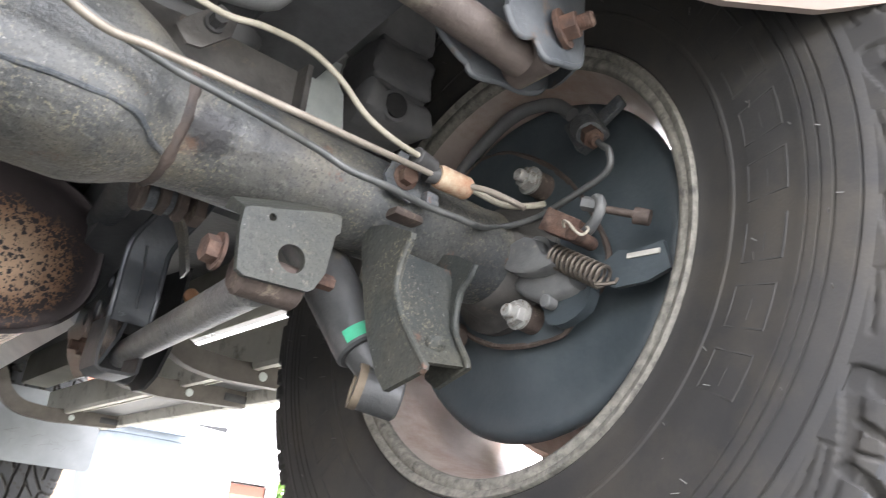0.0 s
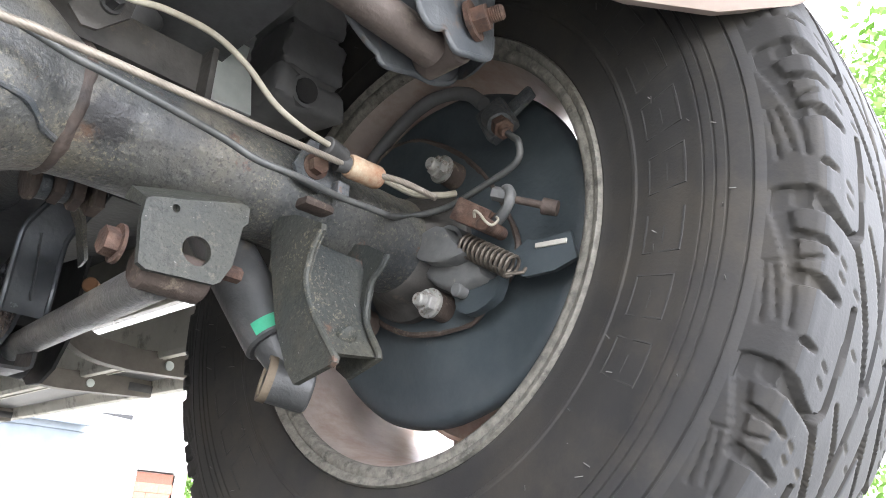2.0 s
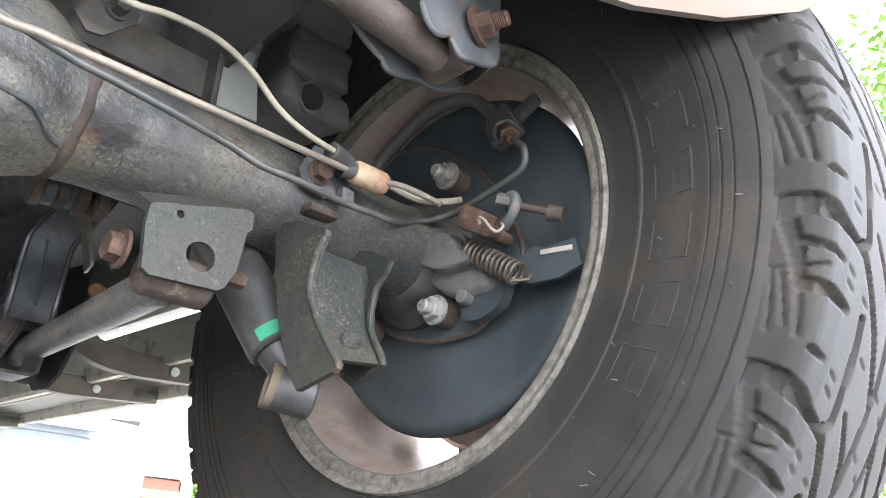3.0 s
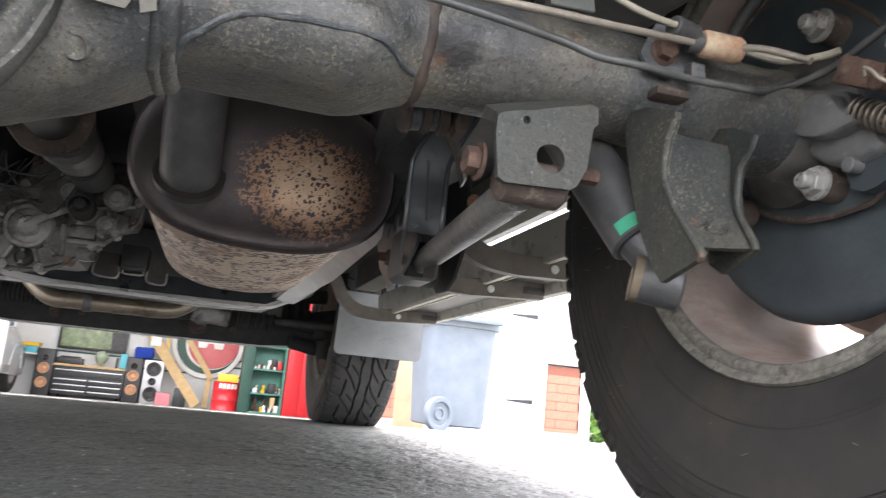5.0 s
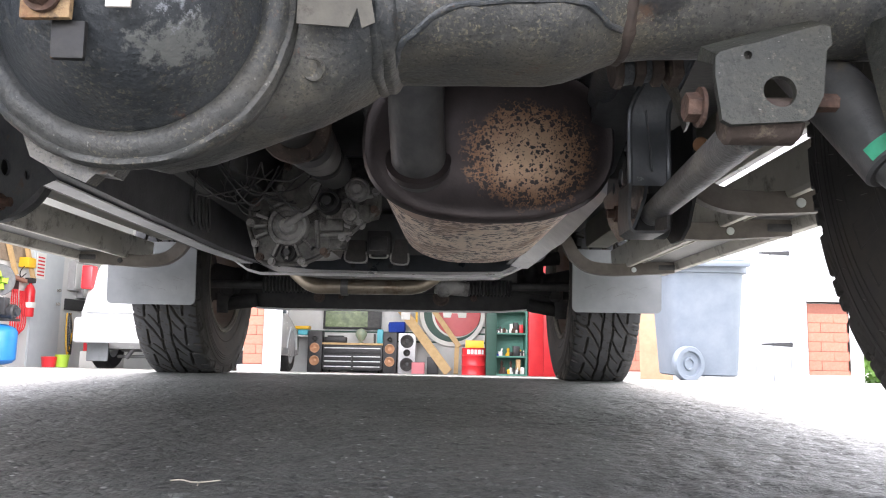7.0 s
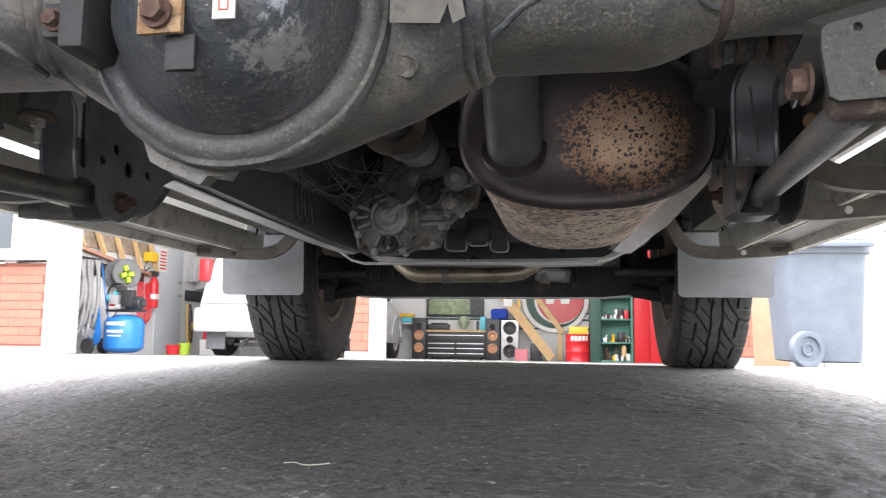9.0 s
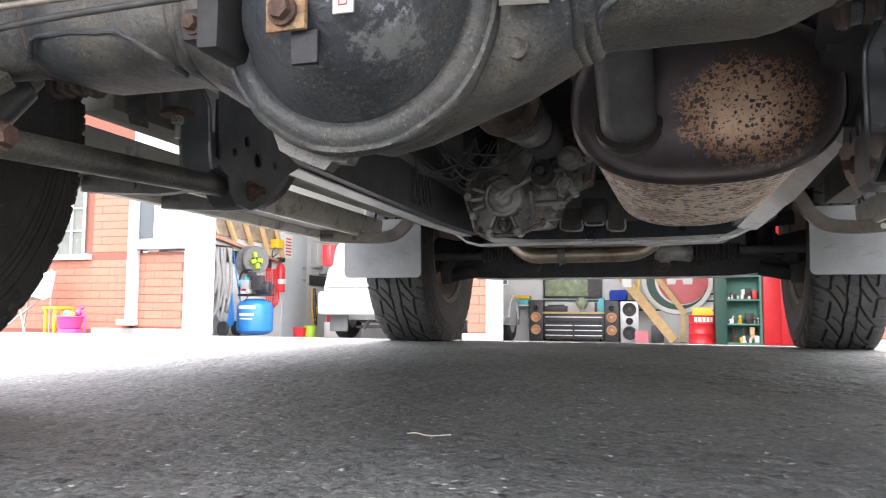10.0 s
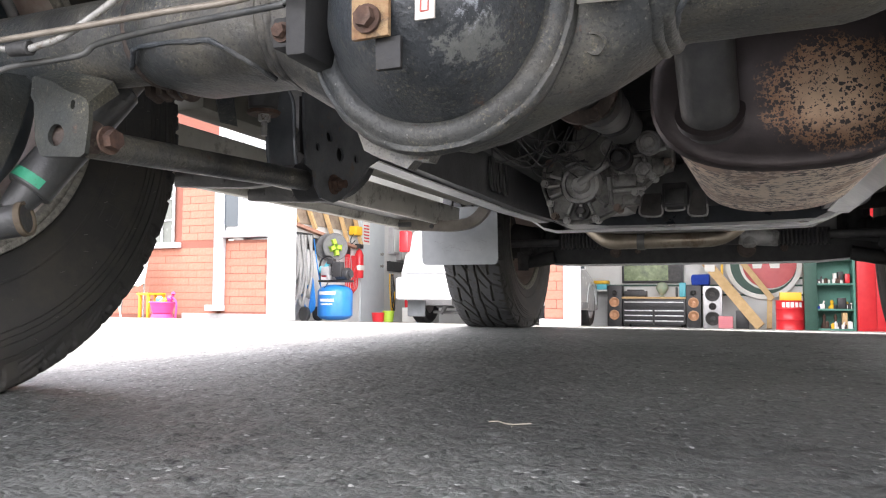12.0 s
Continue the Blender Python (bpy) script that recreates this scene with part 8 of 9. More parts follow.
# wooden loft shelf on the left
loft_ = thing("loft_shelf", "raw timber loft shelf on rafters along the garage wall", "shelf", (-5.3, 8.6, 1.2))
bx("board", surface("pink_brown_plank", (0.4, 0.2, 0.14), (0.5, 0.28, 0.2), 14, 0.7), loft_, -5.58, -5.50, 7.9, 9.7, 0.985, 1.03, 0.003)
for v_ in bpy.data.objects["board"].data.vertices:
    v_.co.z += 0.10 - 0.128 * (v_.co.y - 7.9)
bx("back_board", surface("dim_loft_board", (0.2, 0.15, 0.11), (0.42, 0.34, 0.26), 5, 0.8), loft_, -5.595, -5.57, 7.7, 9.8, 1.12, 1.39, 0.003)
bx("wall_plank", WOOD, loft_, -5.6, -5.56, 7.7, 9.8, 1.4, 1.5, 0.003)
for k in range(5):
    b = bmesh.new()
    y = 7.75 + k * 0.45
    cyl(b, (-5.54, y, 1.55), (-5.50, y + 0.28, 1.10 - 0.128 * (y - 7.9)), 0.035, n=4)
    part("brace", b, WOOD, loft_)
bx("beam", WOOD, loft_, -5.6, -4.92, 7.62, 7.68, 1.35, 1.5, 0.004)
# extinguisher, work light, sign, inner door
ext = thing("fire_extinguisher", "red fire extinguisher hanging on the garage wall", "extinguisher", (WALLX + 0.08, 9.75, 0.5))
b = bmesh.new()
lathe(b, [(0, 0), (0.065, 0.0), (0.07, 0.02), (0.07, 0.36), (0.04, 0.43), (0.02, 0.44), (0.02, 0.5), (0, 0.5)], (WALLX + 0.1, 9.75, 0.40), (0, 0, 1), 24)
part("bottle", b, RED, ext)
bx("label_band", CREAM, ext, WALLX + 0.03, WALLX + 0.172, 9.68, 9.80, 0.52, 0.60, 0.01)
bx("valve", BLACK_PLASTIC, ext, WALLX + 0.06, WALLX + 0.15, 9.67, 9.80, 0.86, 0.93, 0.01)
for k in range(4):
    b = bmesh.new()
    hose(b, [(WALLX + 0.12, 9.3 + 0.04 * k, 0.75), (WALLX + 0.15, 9.25 + 0.05 * k, 0.45), (WALLX + 0.14, 9.33 + 0.05 * k, 0.05 + 0.05 * k), (WALLX + 0.13, 9.5 + 0.05 * k, 0.3), (WALLX + 0.12, 9.48 + 0.03 * k, 0.74)], 0.009, 8)
    tagged(part("red_hose", b, RED), "coiled red air hose on the wall", "hose", "red hoses")
light = thing("work_light", "yellow cable drum hanging under the loft shelf", "work light", (WALLX + 0.1, 9.62, 1.1))
b = bmesh.new()
box(b, WALLX + 0.02, WALLX + 0.16, 9.55, 9.75, 1.06, 1.2, 0.02)
part("drum", b, YELLOW, light)
b = bmesh.new()
hose(b, [(WALLX + 0.1, 9.6, 1.1), (WALLX + 0.12, 9.45, 1.0), (WALLX + 0.1, 9.5, 0.92), (WALLX + 0.1, 9.62, 0.98)], 0.008, 6)
part("cord", b, BLACK_PLASTIC, light)
indoor = tagged(bx("door_1", surface("pale_blue_door", (0.55, 0.6, 0.63), (0.62, 0.67, 0.69), 5, 0.45), None, WALLX, WALLX + 0.03, 9.95, 10.75, on(10.3), 1.9, 0.004), "pale blue-grey inner door, closed", "door", kind="structure")
for z in (0.62, 0.82):
    b = bmesh.new()
    lathe(b, [(0, 0.05), (0.02, 0.05), (0.026, 0.03), (0.012, 0.01), (0.022, 0)], (WALLX + 0.03, 10.62, z), (1, 0, 0), 16)
    part("door_knob", b, ZINC, indoor)
sign = thing("wall_notice", "white notice with red lines of writing", "notice", (WALLX + 0.03, 10.1, 1.05))
bx("sheet", CREAM, sign, WALLX + 0.031, WALLX + 0.036, 9.98, 10.22, 0.95, 1.32, 0.0)
for k in range(6):
    bx("line", RED, sign, WALLX + 0.0362, WALLX + 0.038, 10.01, 10.19, 0.99 + k * 0.05, 1.012 + k * 0.05, 0.0)
for k, (a, c, z0, z1) in enumerate(((10.95, 11.2, 0.85, 1.3), (11.25, 11.55, 0.75, 1.3))):
    e_ = thing("electric_panel", "grey electrical panel box on the wall", "panel", (WALLX, a, z0), "electrical panels")
    bx("box_", SILVER, e_, WALLX, WALLX + 0.1, a, c, z0, z1, 0.01)
    bx("cover_", GARAGE_WALL, e_, WALLX + 0.1, WALLX + 0.11, a + 0.03, c - 0.03, z0 + 0.03, z1 - 0.03, 0.004)
for k in range(3):
    b = bmesh.new()
    hose(b, [(WALLX + 0.06, 10.9 + 0.06 * k, 0.5), (WALLX + 0.09, 10.85 + 0.06 * k, 0.2), (WALLX + 0.08, 10.95 + 0.05 * k, -0.12), (WALLX + 0.08, 11.05, 0.2), (WALLX + 0.06, 11.0, 0.5)], 0.011, 8)
    tagged(part("extension_cord", b, BLACK_PLASTIC if k else YELLOW), "coiled extension cord on the wall", "cord", "cords")
for k, (x, y, m_, w, h) in enumerate(((-5.0, 9.45, RED, 0.1, 0.14), (-4.88, 9.55, LIME, 0.09, 0.17), (-4.95, 10.6, RED, 0.12, 0.42), (-4.85, 10.3, CREAM, 0.12, 0.24), (-4.7, 10.35, BLUE, 0.12, 0.1))):
    gg = on(y)
    b = bmesh.new()
    if k < 2:
        lathe(b, [(0, 0.0), (w * 0.8, 0), (w, h), (w * 0.9, h), (w * 0.72, 0.02), (0, 0.02)], (x, y, gg), (0, 0, 1), 24)
    else:
        box(b, x - w, x + w, y - 0.1, y + 0.1, gg, gg + h, 0.015)
    tagged(part("bucket" if k < 2 else "storage_box", b, m_), ("red" if m_ is RED else "lime" if m_ is LIME else "white" if m_ is CREAM else "blue") + " plastic " + ("bucket on the garage floor" if k < 2 else "storage box on the garage floor"), "bucket" if k < 2 else "box")


# parked cars inside
wc = thing("white_car", "white sport utility vehicle parked nose-in inside the garage", "car", (-3.4, 9.0, on(9.0)))
g = on(9.0)
CX0, CX1, CY0, CY1 = -4.46, -2.36, 9.06, 13.05
b = bmesh.new()
rows = []
for y, zb_, zt, inset in ((9.06, 0.52, 0.7, 0.05), (9.08, 0.46, 1.0, 0.02), (9.2, 0.40, 1.35, 0.0), (9.4, 0.26, 1.6, 0.0), (11.0, 0.26, 1.62, 0.0), (11.6, 0.26, 1.15, 0.0), (12.4, 0.26, 1.05, 0.01), (12.9, 0.3, 0.95, 0.03), (13.05, 0.4, 0.75, 0.08)):
    gg = on(y)
    r = []
    for fx, fz in ((0.0, 0.0), (0.0, 0.2), (0.0, 0.45), (0.012, 0.62), (0.07, 0.93), (0.12, 1.0), (0.88, 1.0), (0.93, 0.93), (0.988, 0.62), (1.0, 0.45), (1.0, 0.2), (1.0, 0.0)):
        r.append(Vector((CX0 + inset + (CX1 - CX0 - 2 * inset) * fx, y, gg + zb_ + (zt - zb_) * fz)))
    rows.append(r)
loft(b, rows)
part("car_body", b, CAR_WHITE, wc, angle=28)
b = bmesh.new()
box(b, CX0 - 0.03, CX1 + 0.03, 8.96, 9.25, g + 0.315, g + 0.64, 0.06, seg=4)
part("rear_bumper", b, CAR_WHITE, wc, "white rounded rear bumper")
bx("bumper_step", CAR_WHITE, wc, CX0 + 0.1, CX1 - 0.1, 9.0, 9.08, g + 0.70, g + 0.725, 0.008)
bx("tailgate_handle", CAR_WHITE, wc, CX0 + 0.32, CX0 + 0.52, 9.03, 9.1, g + 0.93, g + 0.98, 0.012)
for x0, x1 in ((CX0 - 0.01, CX0 + 0.13), (CX1 - 0.13, CX1 + 0.01)):
    bx("tail_light", RED, wc, x0, x1, 9.05, 9.2, g + 1.0, g + 1.3, 0.02)
for sx, x in ((-1, CX0 + 0.1), (1, CX1 - 0.12)):
    for yy in (9.72, 12.2):
        gg = on(yy)
        b = bmesh.new()
        lathe(b, [(0.18, -0.09), (0.30, -0.11), (0.33, -0.08), (0.335, 0.0), (0.33, 0.08), (0.30, 0.11), (0.18, 0.09)], (x, yy, gg + 0.33), (1, 0, 0), 40, closed=True)
        w = part("tyre", b, BLACK_PLASTIC, wc)
        b = bmesh.new()
        lathe(b, [(0.15, 0.07), (0.18, 0.1), (0.195, 0.1), (0.19, -0.08), (0.17, -0.08)], (x, yy, gg + 0.33), (sx, 0, 0), 32, closed=True)
        lathe(b, [(0, 0.09), (0.05, 0.09), (0.06, 0.07), (0.0, 0.05)], (x, yy, gg + 0.33), (sx, 0, 0), 20)
        for k in range(6):
            a = k * math.pi / 3
            box(b, 0.055, 0.075, -0.018, 0.018, 0.03, 0.18, 0.006, Matrix.Translation((x, yy, gg + 0.33)) @ Matrix.Scale(sx, 4, (1, 0, 0)) @ Euler((a, 0, 0)).to_matrix().to_4x4())
        part("wheel_rim", b, SILVER, w)
        # dark arch lip over the wheel
        b = bmesh.new()
        rows = []
        for k in range(13):
            a = radians(5 + k * 170 / 12)
            c_, s_ = math.cos(a), math.sin(a)
            xo = sx * (abs(x - (CX0 + CX1) / 2) + 0.13) + (CX0 + CX1) / 2
            rows.append([Vector((xo, yy + 0.37 * c_, gg + 0.33 + 0.37 * s_)), Vector((xo, yy + 0.42 * c_, gg + 0.33 + 0.42 * s_)), Vector((xo - sx * 0.06, yy + 0.42 * c_, gg + 0.33 + 0.42 * s_)), Vector((xo - sx * 0.06, yy + 0.37 * c_, gg + 0.33 + 0.37 * s_))])
        loft(b, rows)
        part("arch_lip", b, CAR_GREY, wc)
bx("splash_flap", FLAP, wc, CX0 + 0.02, CX0 + 0.3, 9.28, 9.31, g + 0.08, g + 0.34, 0.02)
b = bmesh.new()
box(b, CX0 + 0.3, CX1 - 0.3, 9.66, 9.78, g + 0.2, g + 0.32, 0.03)
cyl(b, (CX0 + 0.45, 9.5, g + 0.12), (CX0 + 0.62, 9.6, g + 0.4), 0.03, n=14)
cyl(b, (CX0 + 0.3, 9.6, g + 0.14), (CX1 - 0.3, 9.55, g + 0.16), 0.022, n=12)
cyl(b, (CX0 + 0.75, 9.3, g + 0.28), (CX0 + 0.8, 11.0, g + 0.22), 0.05, n=14)
part("rear_suspension", b, DUSTY, wc, "grey rear suspension and axle")
b = bmesh.new()
box(b, CX1 - 0.02, CX1 + 0.16, 10.95, 11.06, on(11) + 0.86, on(11) + 1.02, 0.03)
part("wing_mirror", b, CAR_WHITE, wc)
bx("mirror_glass", GLASS, wc, CX1 + 0.01, CX1 + 0.14, 10.935, 10.952, on(11) + 0.88, on(11) + 1.0, 0.006)
for x in (CX1 + 0.004,):
    bx("side_window", GLASS, wc, x - 0.08, x - 0.05, 9.6, 11.2, on(11) + 1.15, on(11) + 1.5, 0.01)
    bx("sill_trim", CAR_GREY, wc, x - 0.02, x + 0.012, 10.1, 11.85, on(11) + 0.26, on(11) + 0.36, 0.01)

# ---- right bay, along the back wall
YB = 12.75
GB = on(YB)


def speaker(x0, x1, z1, body, cones, label, grp):
    s = thing("speaker", label, "speaker", ((x0 + x1) / 2, YB, GB), grp)
    bx("cabinet", body, s, x0, x1, YB, YB + 0.25, GB, z1, 0.008)
    xm_ = (x0 + x1) / 2
    for z, r, m_ in cones:
        b = bmesh.new()
        lathe(b, [(r, 0), (r * 1.02, -0.012), (r * 0.9, -0.014), (r * 0.82, 0.0), (r * 0.35, 0.02), (r * 0.3, 0.008), (0, 0.0)], (xm_, YB - 0.023, z), (0, 1, 0), 28)
        part("cone", b, m_, s)
    return s


sp = speaker(-2.20, -1.95, 0.33, BLACK_PLASTIC, ((0.20, 0.05, BLACK), (0.04, 0.085, COPPER), (-0.18, 0.085, COPPER)), "black floor speaker with copper cones", "black speakers")
sp2 = speaker(-0.88, -0.64, 0.33, BLACK_PLASTIC, ((0.20, 0.05, BLACK), (0.04, 0.085, COPPER), (-0.18, 0.085, COPPER)), "black floor speaker with copper cones", "black speakers")
sp3 = speaker(-0.61, -0.31, 0.32, SILVER, ((0.18, 0.115, BLACK), (-0.02, 0.06, BLACK), (-0.22, 0.115, BLACK)), "silver floor speaker with black cones", "")
chest = thing("tool_chest", "black tool chest with chrome drawer handles and a wooden top", "tool chest", (-1.4, YB, GB))
bx("chest_body", BLACK_PLASTIC, chest, -1.94, -0.89, YB + 0.02, YB + 0.45, GB + 0.06, 0.10, 0.006)
bx("worktop", WOOD, chest, -1.95, -0.88, YB - 0.02, YB + 0.46, 0.10, 0.135, 0.004)
for k, z in enumerate((0.03, -0.115, -0.20, -0.29)):
    for x0, x1 in (((-1.91, -0.92),) if k == 0 else ((-1.91, -1.43), (-1.40, -0.92))):
        d = bx("drawer", BLACK_PLASTIC, chest, x0, x1, YB + 0.005, YB + 0.025, z - 0.05 if k else z - 0.09, z + 0.022, 0.003)
        bx("drawer_handle", CHROME, d, x0 + 0.005, x1 - 0.005, YB - 0.016, YB + 0.006, z + 0.004, z + 0.021, 0.002)
for x in (-1.85, -0.98):
    b = bmesh.new()
    cyl(b, (x, YB + 0.2, GB + 0.035), (x + 0.03, YB + 0.2, GB + 0.035), 0.035, n=16)
    part("castor", b, BLACK_PLASTIC, chest)
# on the chest
b = bmesh.new()
box(b, -1.93, -1.55, YB + 0.1, YB + 0.3, 0.135, 0.235, 0.01)
box(b, -1.88, -1.6, YB + 0.12, YB + 0.28, 0.235, 0.26, 0.006)
tagged(part("power_tool_case", b, BLACK_PLASTIC), "black case lying on the tool chest", "case")
b = bmesh.new()
lathe(b, [(0, 0.0), (0.05, 0.0), (0.02, 0.03), (0.06, 0.06), (0.105, 0.14), (0.1, 0.19), (0.06, 0.245), (0, 0.26)], (-1.29, YB + 0.2, 0.135), (0, 0, 1), 24)
tagged(part("globe", b, surface("faded_globe", (0.25, 0.38, 0.28), (0.45, 0.42, 0.3), 12, 0.5)), "small faded globe on the tool chest", "globe")
bx("paper_roll", CYAN, None, -1.0, -0.89, YB + 0.1, YB + 0.2, 0.135, 0.38, 0.02)
tagged(bpy.data.objects["paper_roll"], "pale blue roll standing on the tool chest", "roll")
bx("spray_can", BLACK_PLASTIC, None, -1.06, -1.02, YB + 0.1, YB + 0.14, 0.135, 0.3, 0.01)
tagged(bpy.data.objects["spray_can"], "dark spray can on the tool chest", "can")
b = bmesh.new()
box(b, -0.80, -0.50, YB + 0.02, YB + 0.2, 0.33, 0.52, 0.05)
tagged(part("blue_bag", roughen(b, 0.02, 0.08), CLOTH_BLUE), "royal blue cloth bag lying on a speaker", "bag")
for nm, m_, a in (("yellow_tray", YELLOW, (-2.45, -2.2, 0.36, 0.42)), ("cyan_tray", CYAN, (-2.4, -2.22, 0.26, 0.355))):
    tagged(bx(nm, m_, None, a[0], a[1], YB + 0.05, YB + 0.3, a[2], a[3], 0.02), ("yellow" if m_ is YELLOW else "cyan") + " plastic tray stacked on the shelf", "tray")
tagged(bx("tray_shelf", GARAGE_WALL, None, -2.5, -2.21, YB + 0.03, 13.2, 0.23, 0.258, 0.004), "pale wall shelf under plastic trays", "shelf")
# screen
tv = thing("television", "wall-mounted flat television with a painted green tree reflection", "television", (-1.43, 13.1, 0.55))
bx("bezel", BLACK_PLASTIC, tv, -2.0, -0.95, 13.10, 13.17, 0.38, 0.98, 0.008)
# reflection of trees painted into the screen colour; the rest stays black
m_ = surface("painted_reflection", (0.05, 0.09, 0.03), (0.25, 0.33, 0.14), 9, 0.25, 0, 0.0)
bx("screen", m_, tv, -1.96, -1.20, 13.094, 13.10, 0.42, 0.95, 0.0)
bx("screen_edge", BLACK, tv, -1.20, -0.99, 13.094, 13.10, 0.42, 0.95, 0.0)
# green wall strip
for x0, x1, z in ((-2.4, 1.1, 0.32), (-1.0, 1.1, 0.16), (0.7, 1.2, 0.44)):
    tagged(bx("wall_strip", DARK_GREEN, None, x0, x1, 13.18, 13.20, z, z + 0.03, 0.0), "dark green strip along the back wall", "strip", "wall strips")
# round enamel sign
rs = thing("round_sign", "large round enamel sign with red, green and white fields", "sign", (0.33, 13.1, 0.68))
ENAMEL_RED = surface("enamel_red", (0.55, 0.06, 0.07), (0.62, 0.1, 0.1), 6, 0.35)
for r, m_, dx, dy in ((0.60, CREAM, 0.0, 0.0), (0.52, DARK_GREEN, 0.0, -0.006), (0.445, CREAM, 0.07, -0.012), (0.42, ENAMEL_RED, 0.092, -0.018)):
    b = bmesh.new()
    lathe(b, [(0, -0.01), (r - 0.01, -0.01), (r, 0), (r, 0.015), (0, 0.015)], (0.33 + dx, 13.13 + dy, 0.70), (0, 1, 0), 56)
    part("field", b, m_, rs)
b = bmesh.new()
slab(b, [(0.17, 0.62), (0.30, 0.62), (0.32, 0.70), (0.42, 0.70), (0.44, 0.62), (0.58, 0.62), (0.60, 0.86), (0.14, 0.86)], [], 0.006, m_xz(13.10, 1))
part("white_shape", b, CREAM, rs)
# leaning planks
for k, (p, q, w) in enumerate((((-0.72, 13.0, 0.92), (0.27, 12.45, GB + 0.05), 0.16), ((-0.05, 13.05, 0.8), (0.46, 12.9, 0.10), 0.09), ((0.42, 12.95, 0.12), (0.40, 12.7, GB + 0.02), 0.08))):
    b = bmesh.new()
    bent_strip(b, [p, q], w, 0.035, (0.8, 0.1, 0.75) if k < 2 else (1, 0, 0))
    pl = tagged(part("leaning_plank", b, WOOD), "pale pine plank leaning on the back wall", "plank", "leaning planks")
tagged(bx("yellow_level", YELLOW, None, -0.33, -0.29, 12.9, 12.95, 0.28, 0.8, 0.004), "yellow spirit level hanging on the wall", "level")
bx("plank_label", CREAM, pl, -0.58, -0.42, 12.80, 12.806, 0.56, 0.75, 0.0)
# drum
y0 = 11.2
g = on(y0)
dr = thing("steel_drum", "red steel oil drum with white lettering bars", "drum", (0.66, y0, g))
b = bmesh.new()
lathe(b, [(0, 0.0), (0.19, 0.0), (0.195, 0.01), (0.188, 0.02), (0.188, 0.14), (0.195, 0.15), (0.188, 0.16), (0.188, 0.29), (0.195, 0.3), (0.188, 0.31), (0.188, 0.41), (0.195, 0.42), (0, 0.42)], (0.655, y0, g), (0, 0, 1), 40)
part("shell", b, RED, dr)
for k in range(5):
    b = bmesh.new()
    vs = []
    for j in range(4):
        a = -math.pi / 2 - 0.62 + k * 0.31 + j * 0.075
        vs.append([b.verts.new((0.655 + 0.1895 * math.cos(a), y0 + 0.1895 * math.sin(a), g + z)) for z in (0.325, 0.395)])
    for p, q in zip(vs, vs[1:]):
        b.faces.new((p[0], q[0], q[1], p[1]))
    part("letter_bar", b, CREAM, dr)
tagged(bx("yellow_case", YELLOW, None, 0.52, 0.80, y0 - 0.12, y0 + 0.12, g + 0.42, g + 0.535, 0.01), "yellow case on top of the drum", "case")
# shelf unit
y0 = 11.0
g = on(y0)
sh = thing("shelf_unit", "teal wooden shelf unit filled with tools", "shelf", (1.15, y0, g))
bx("upright", DARK_GREEN, sh, 0.83, 0.99, y0 - 0.02, y0 + 0.4, g, 1.9, 0.006)
bx("upright", TEAL, sh, 1.43, 1.46, y0, y0 + 0.4, g, 1.9, 0.004)
bx("back_panel", TEAL, sh, 0.99, 1.43, y0 + 0.38, y0 + 0.4, g, 1.9, 0.0)
for z in (g + 0.03, -0.02, 0.33, 0.67):
    bx("shelf_board", TEAL, sh, 0.99, 1.43, y0, y0 + 0.38, z - 0.025, z, 0.003)
random.seed(3)
for z, items in ((-0.02, ((1.06, 0.035, 0.06, BLACK_PLASTIC), (1.18, 0.05, 0.12, YELLOW), (1.30, 0.05, 0.15, BLACK_PLASTIC), (1.37, 0.03, 0.1, YELLOW))), (0.33, ((1.08, 0.08, 0.05, CREAM), (1.22, 0.02, 0.14, CREAM), (1.29, 0.035, 0.16, BLACK_PLASTIC), (1.37, 0.03, 0.13, RED))), (g + 0.03, ((1.08, 0.045, 0.2, RUST), (1.22, 0.045, 0.2, RUST), (1.33, 0.03, 0.22, WOOD), (1.39, 0.03, 0.1, CREAM)))):
    for x, w, h, m_ in items:
        b = bmesh.new()
        if m_ in (YELLOW, RUST):
            lathe(b, [(0, 0), (w, 0), (w * 0.9, h * 0.2), (w * 0.35, h * 0.5), (w * 0.5, h * 0.8), (w * 0.2, h), (0, h)], (x, y0 + 0.15, z), (0, 0, 1), 14)
        else:
            box(b, x - w, x + w, y0 + 0.06, y0 + 0.24, z, z + h, 0.008)
        tagged(part("shelf_item", b, m_), {YELLOW: "yellow and black power tool on a shelf", RUST: "red metal axle stand on the lowest shelf", WOOD: "wood offcut standing on a shelf", CREAM: "white box on a shelf", BLACK_PLASTIC: "black tool on a shelf", RED: "red bottle on a shelf"}[m_], "tool")
random.seed(77)
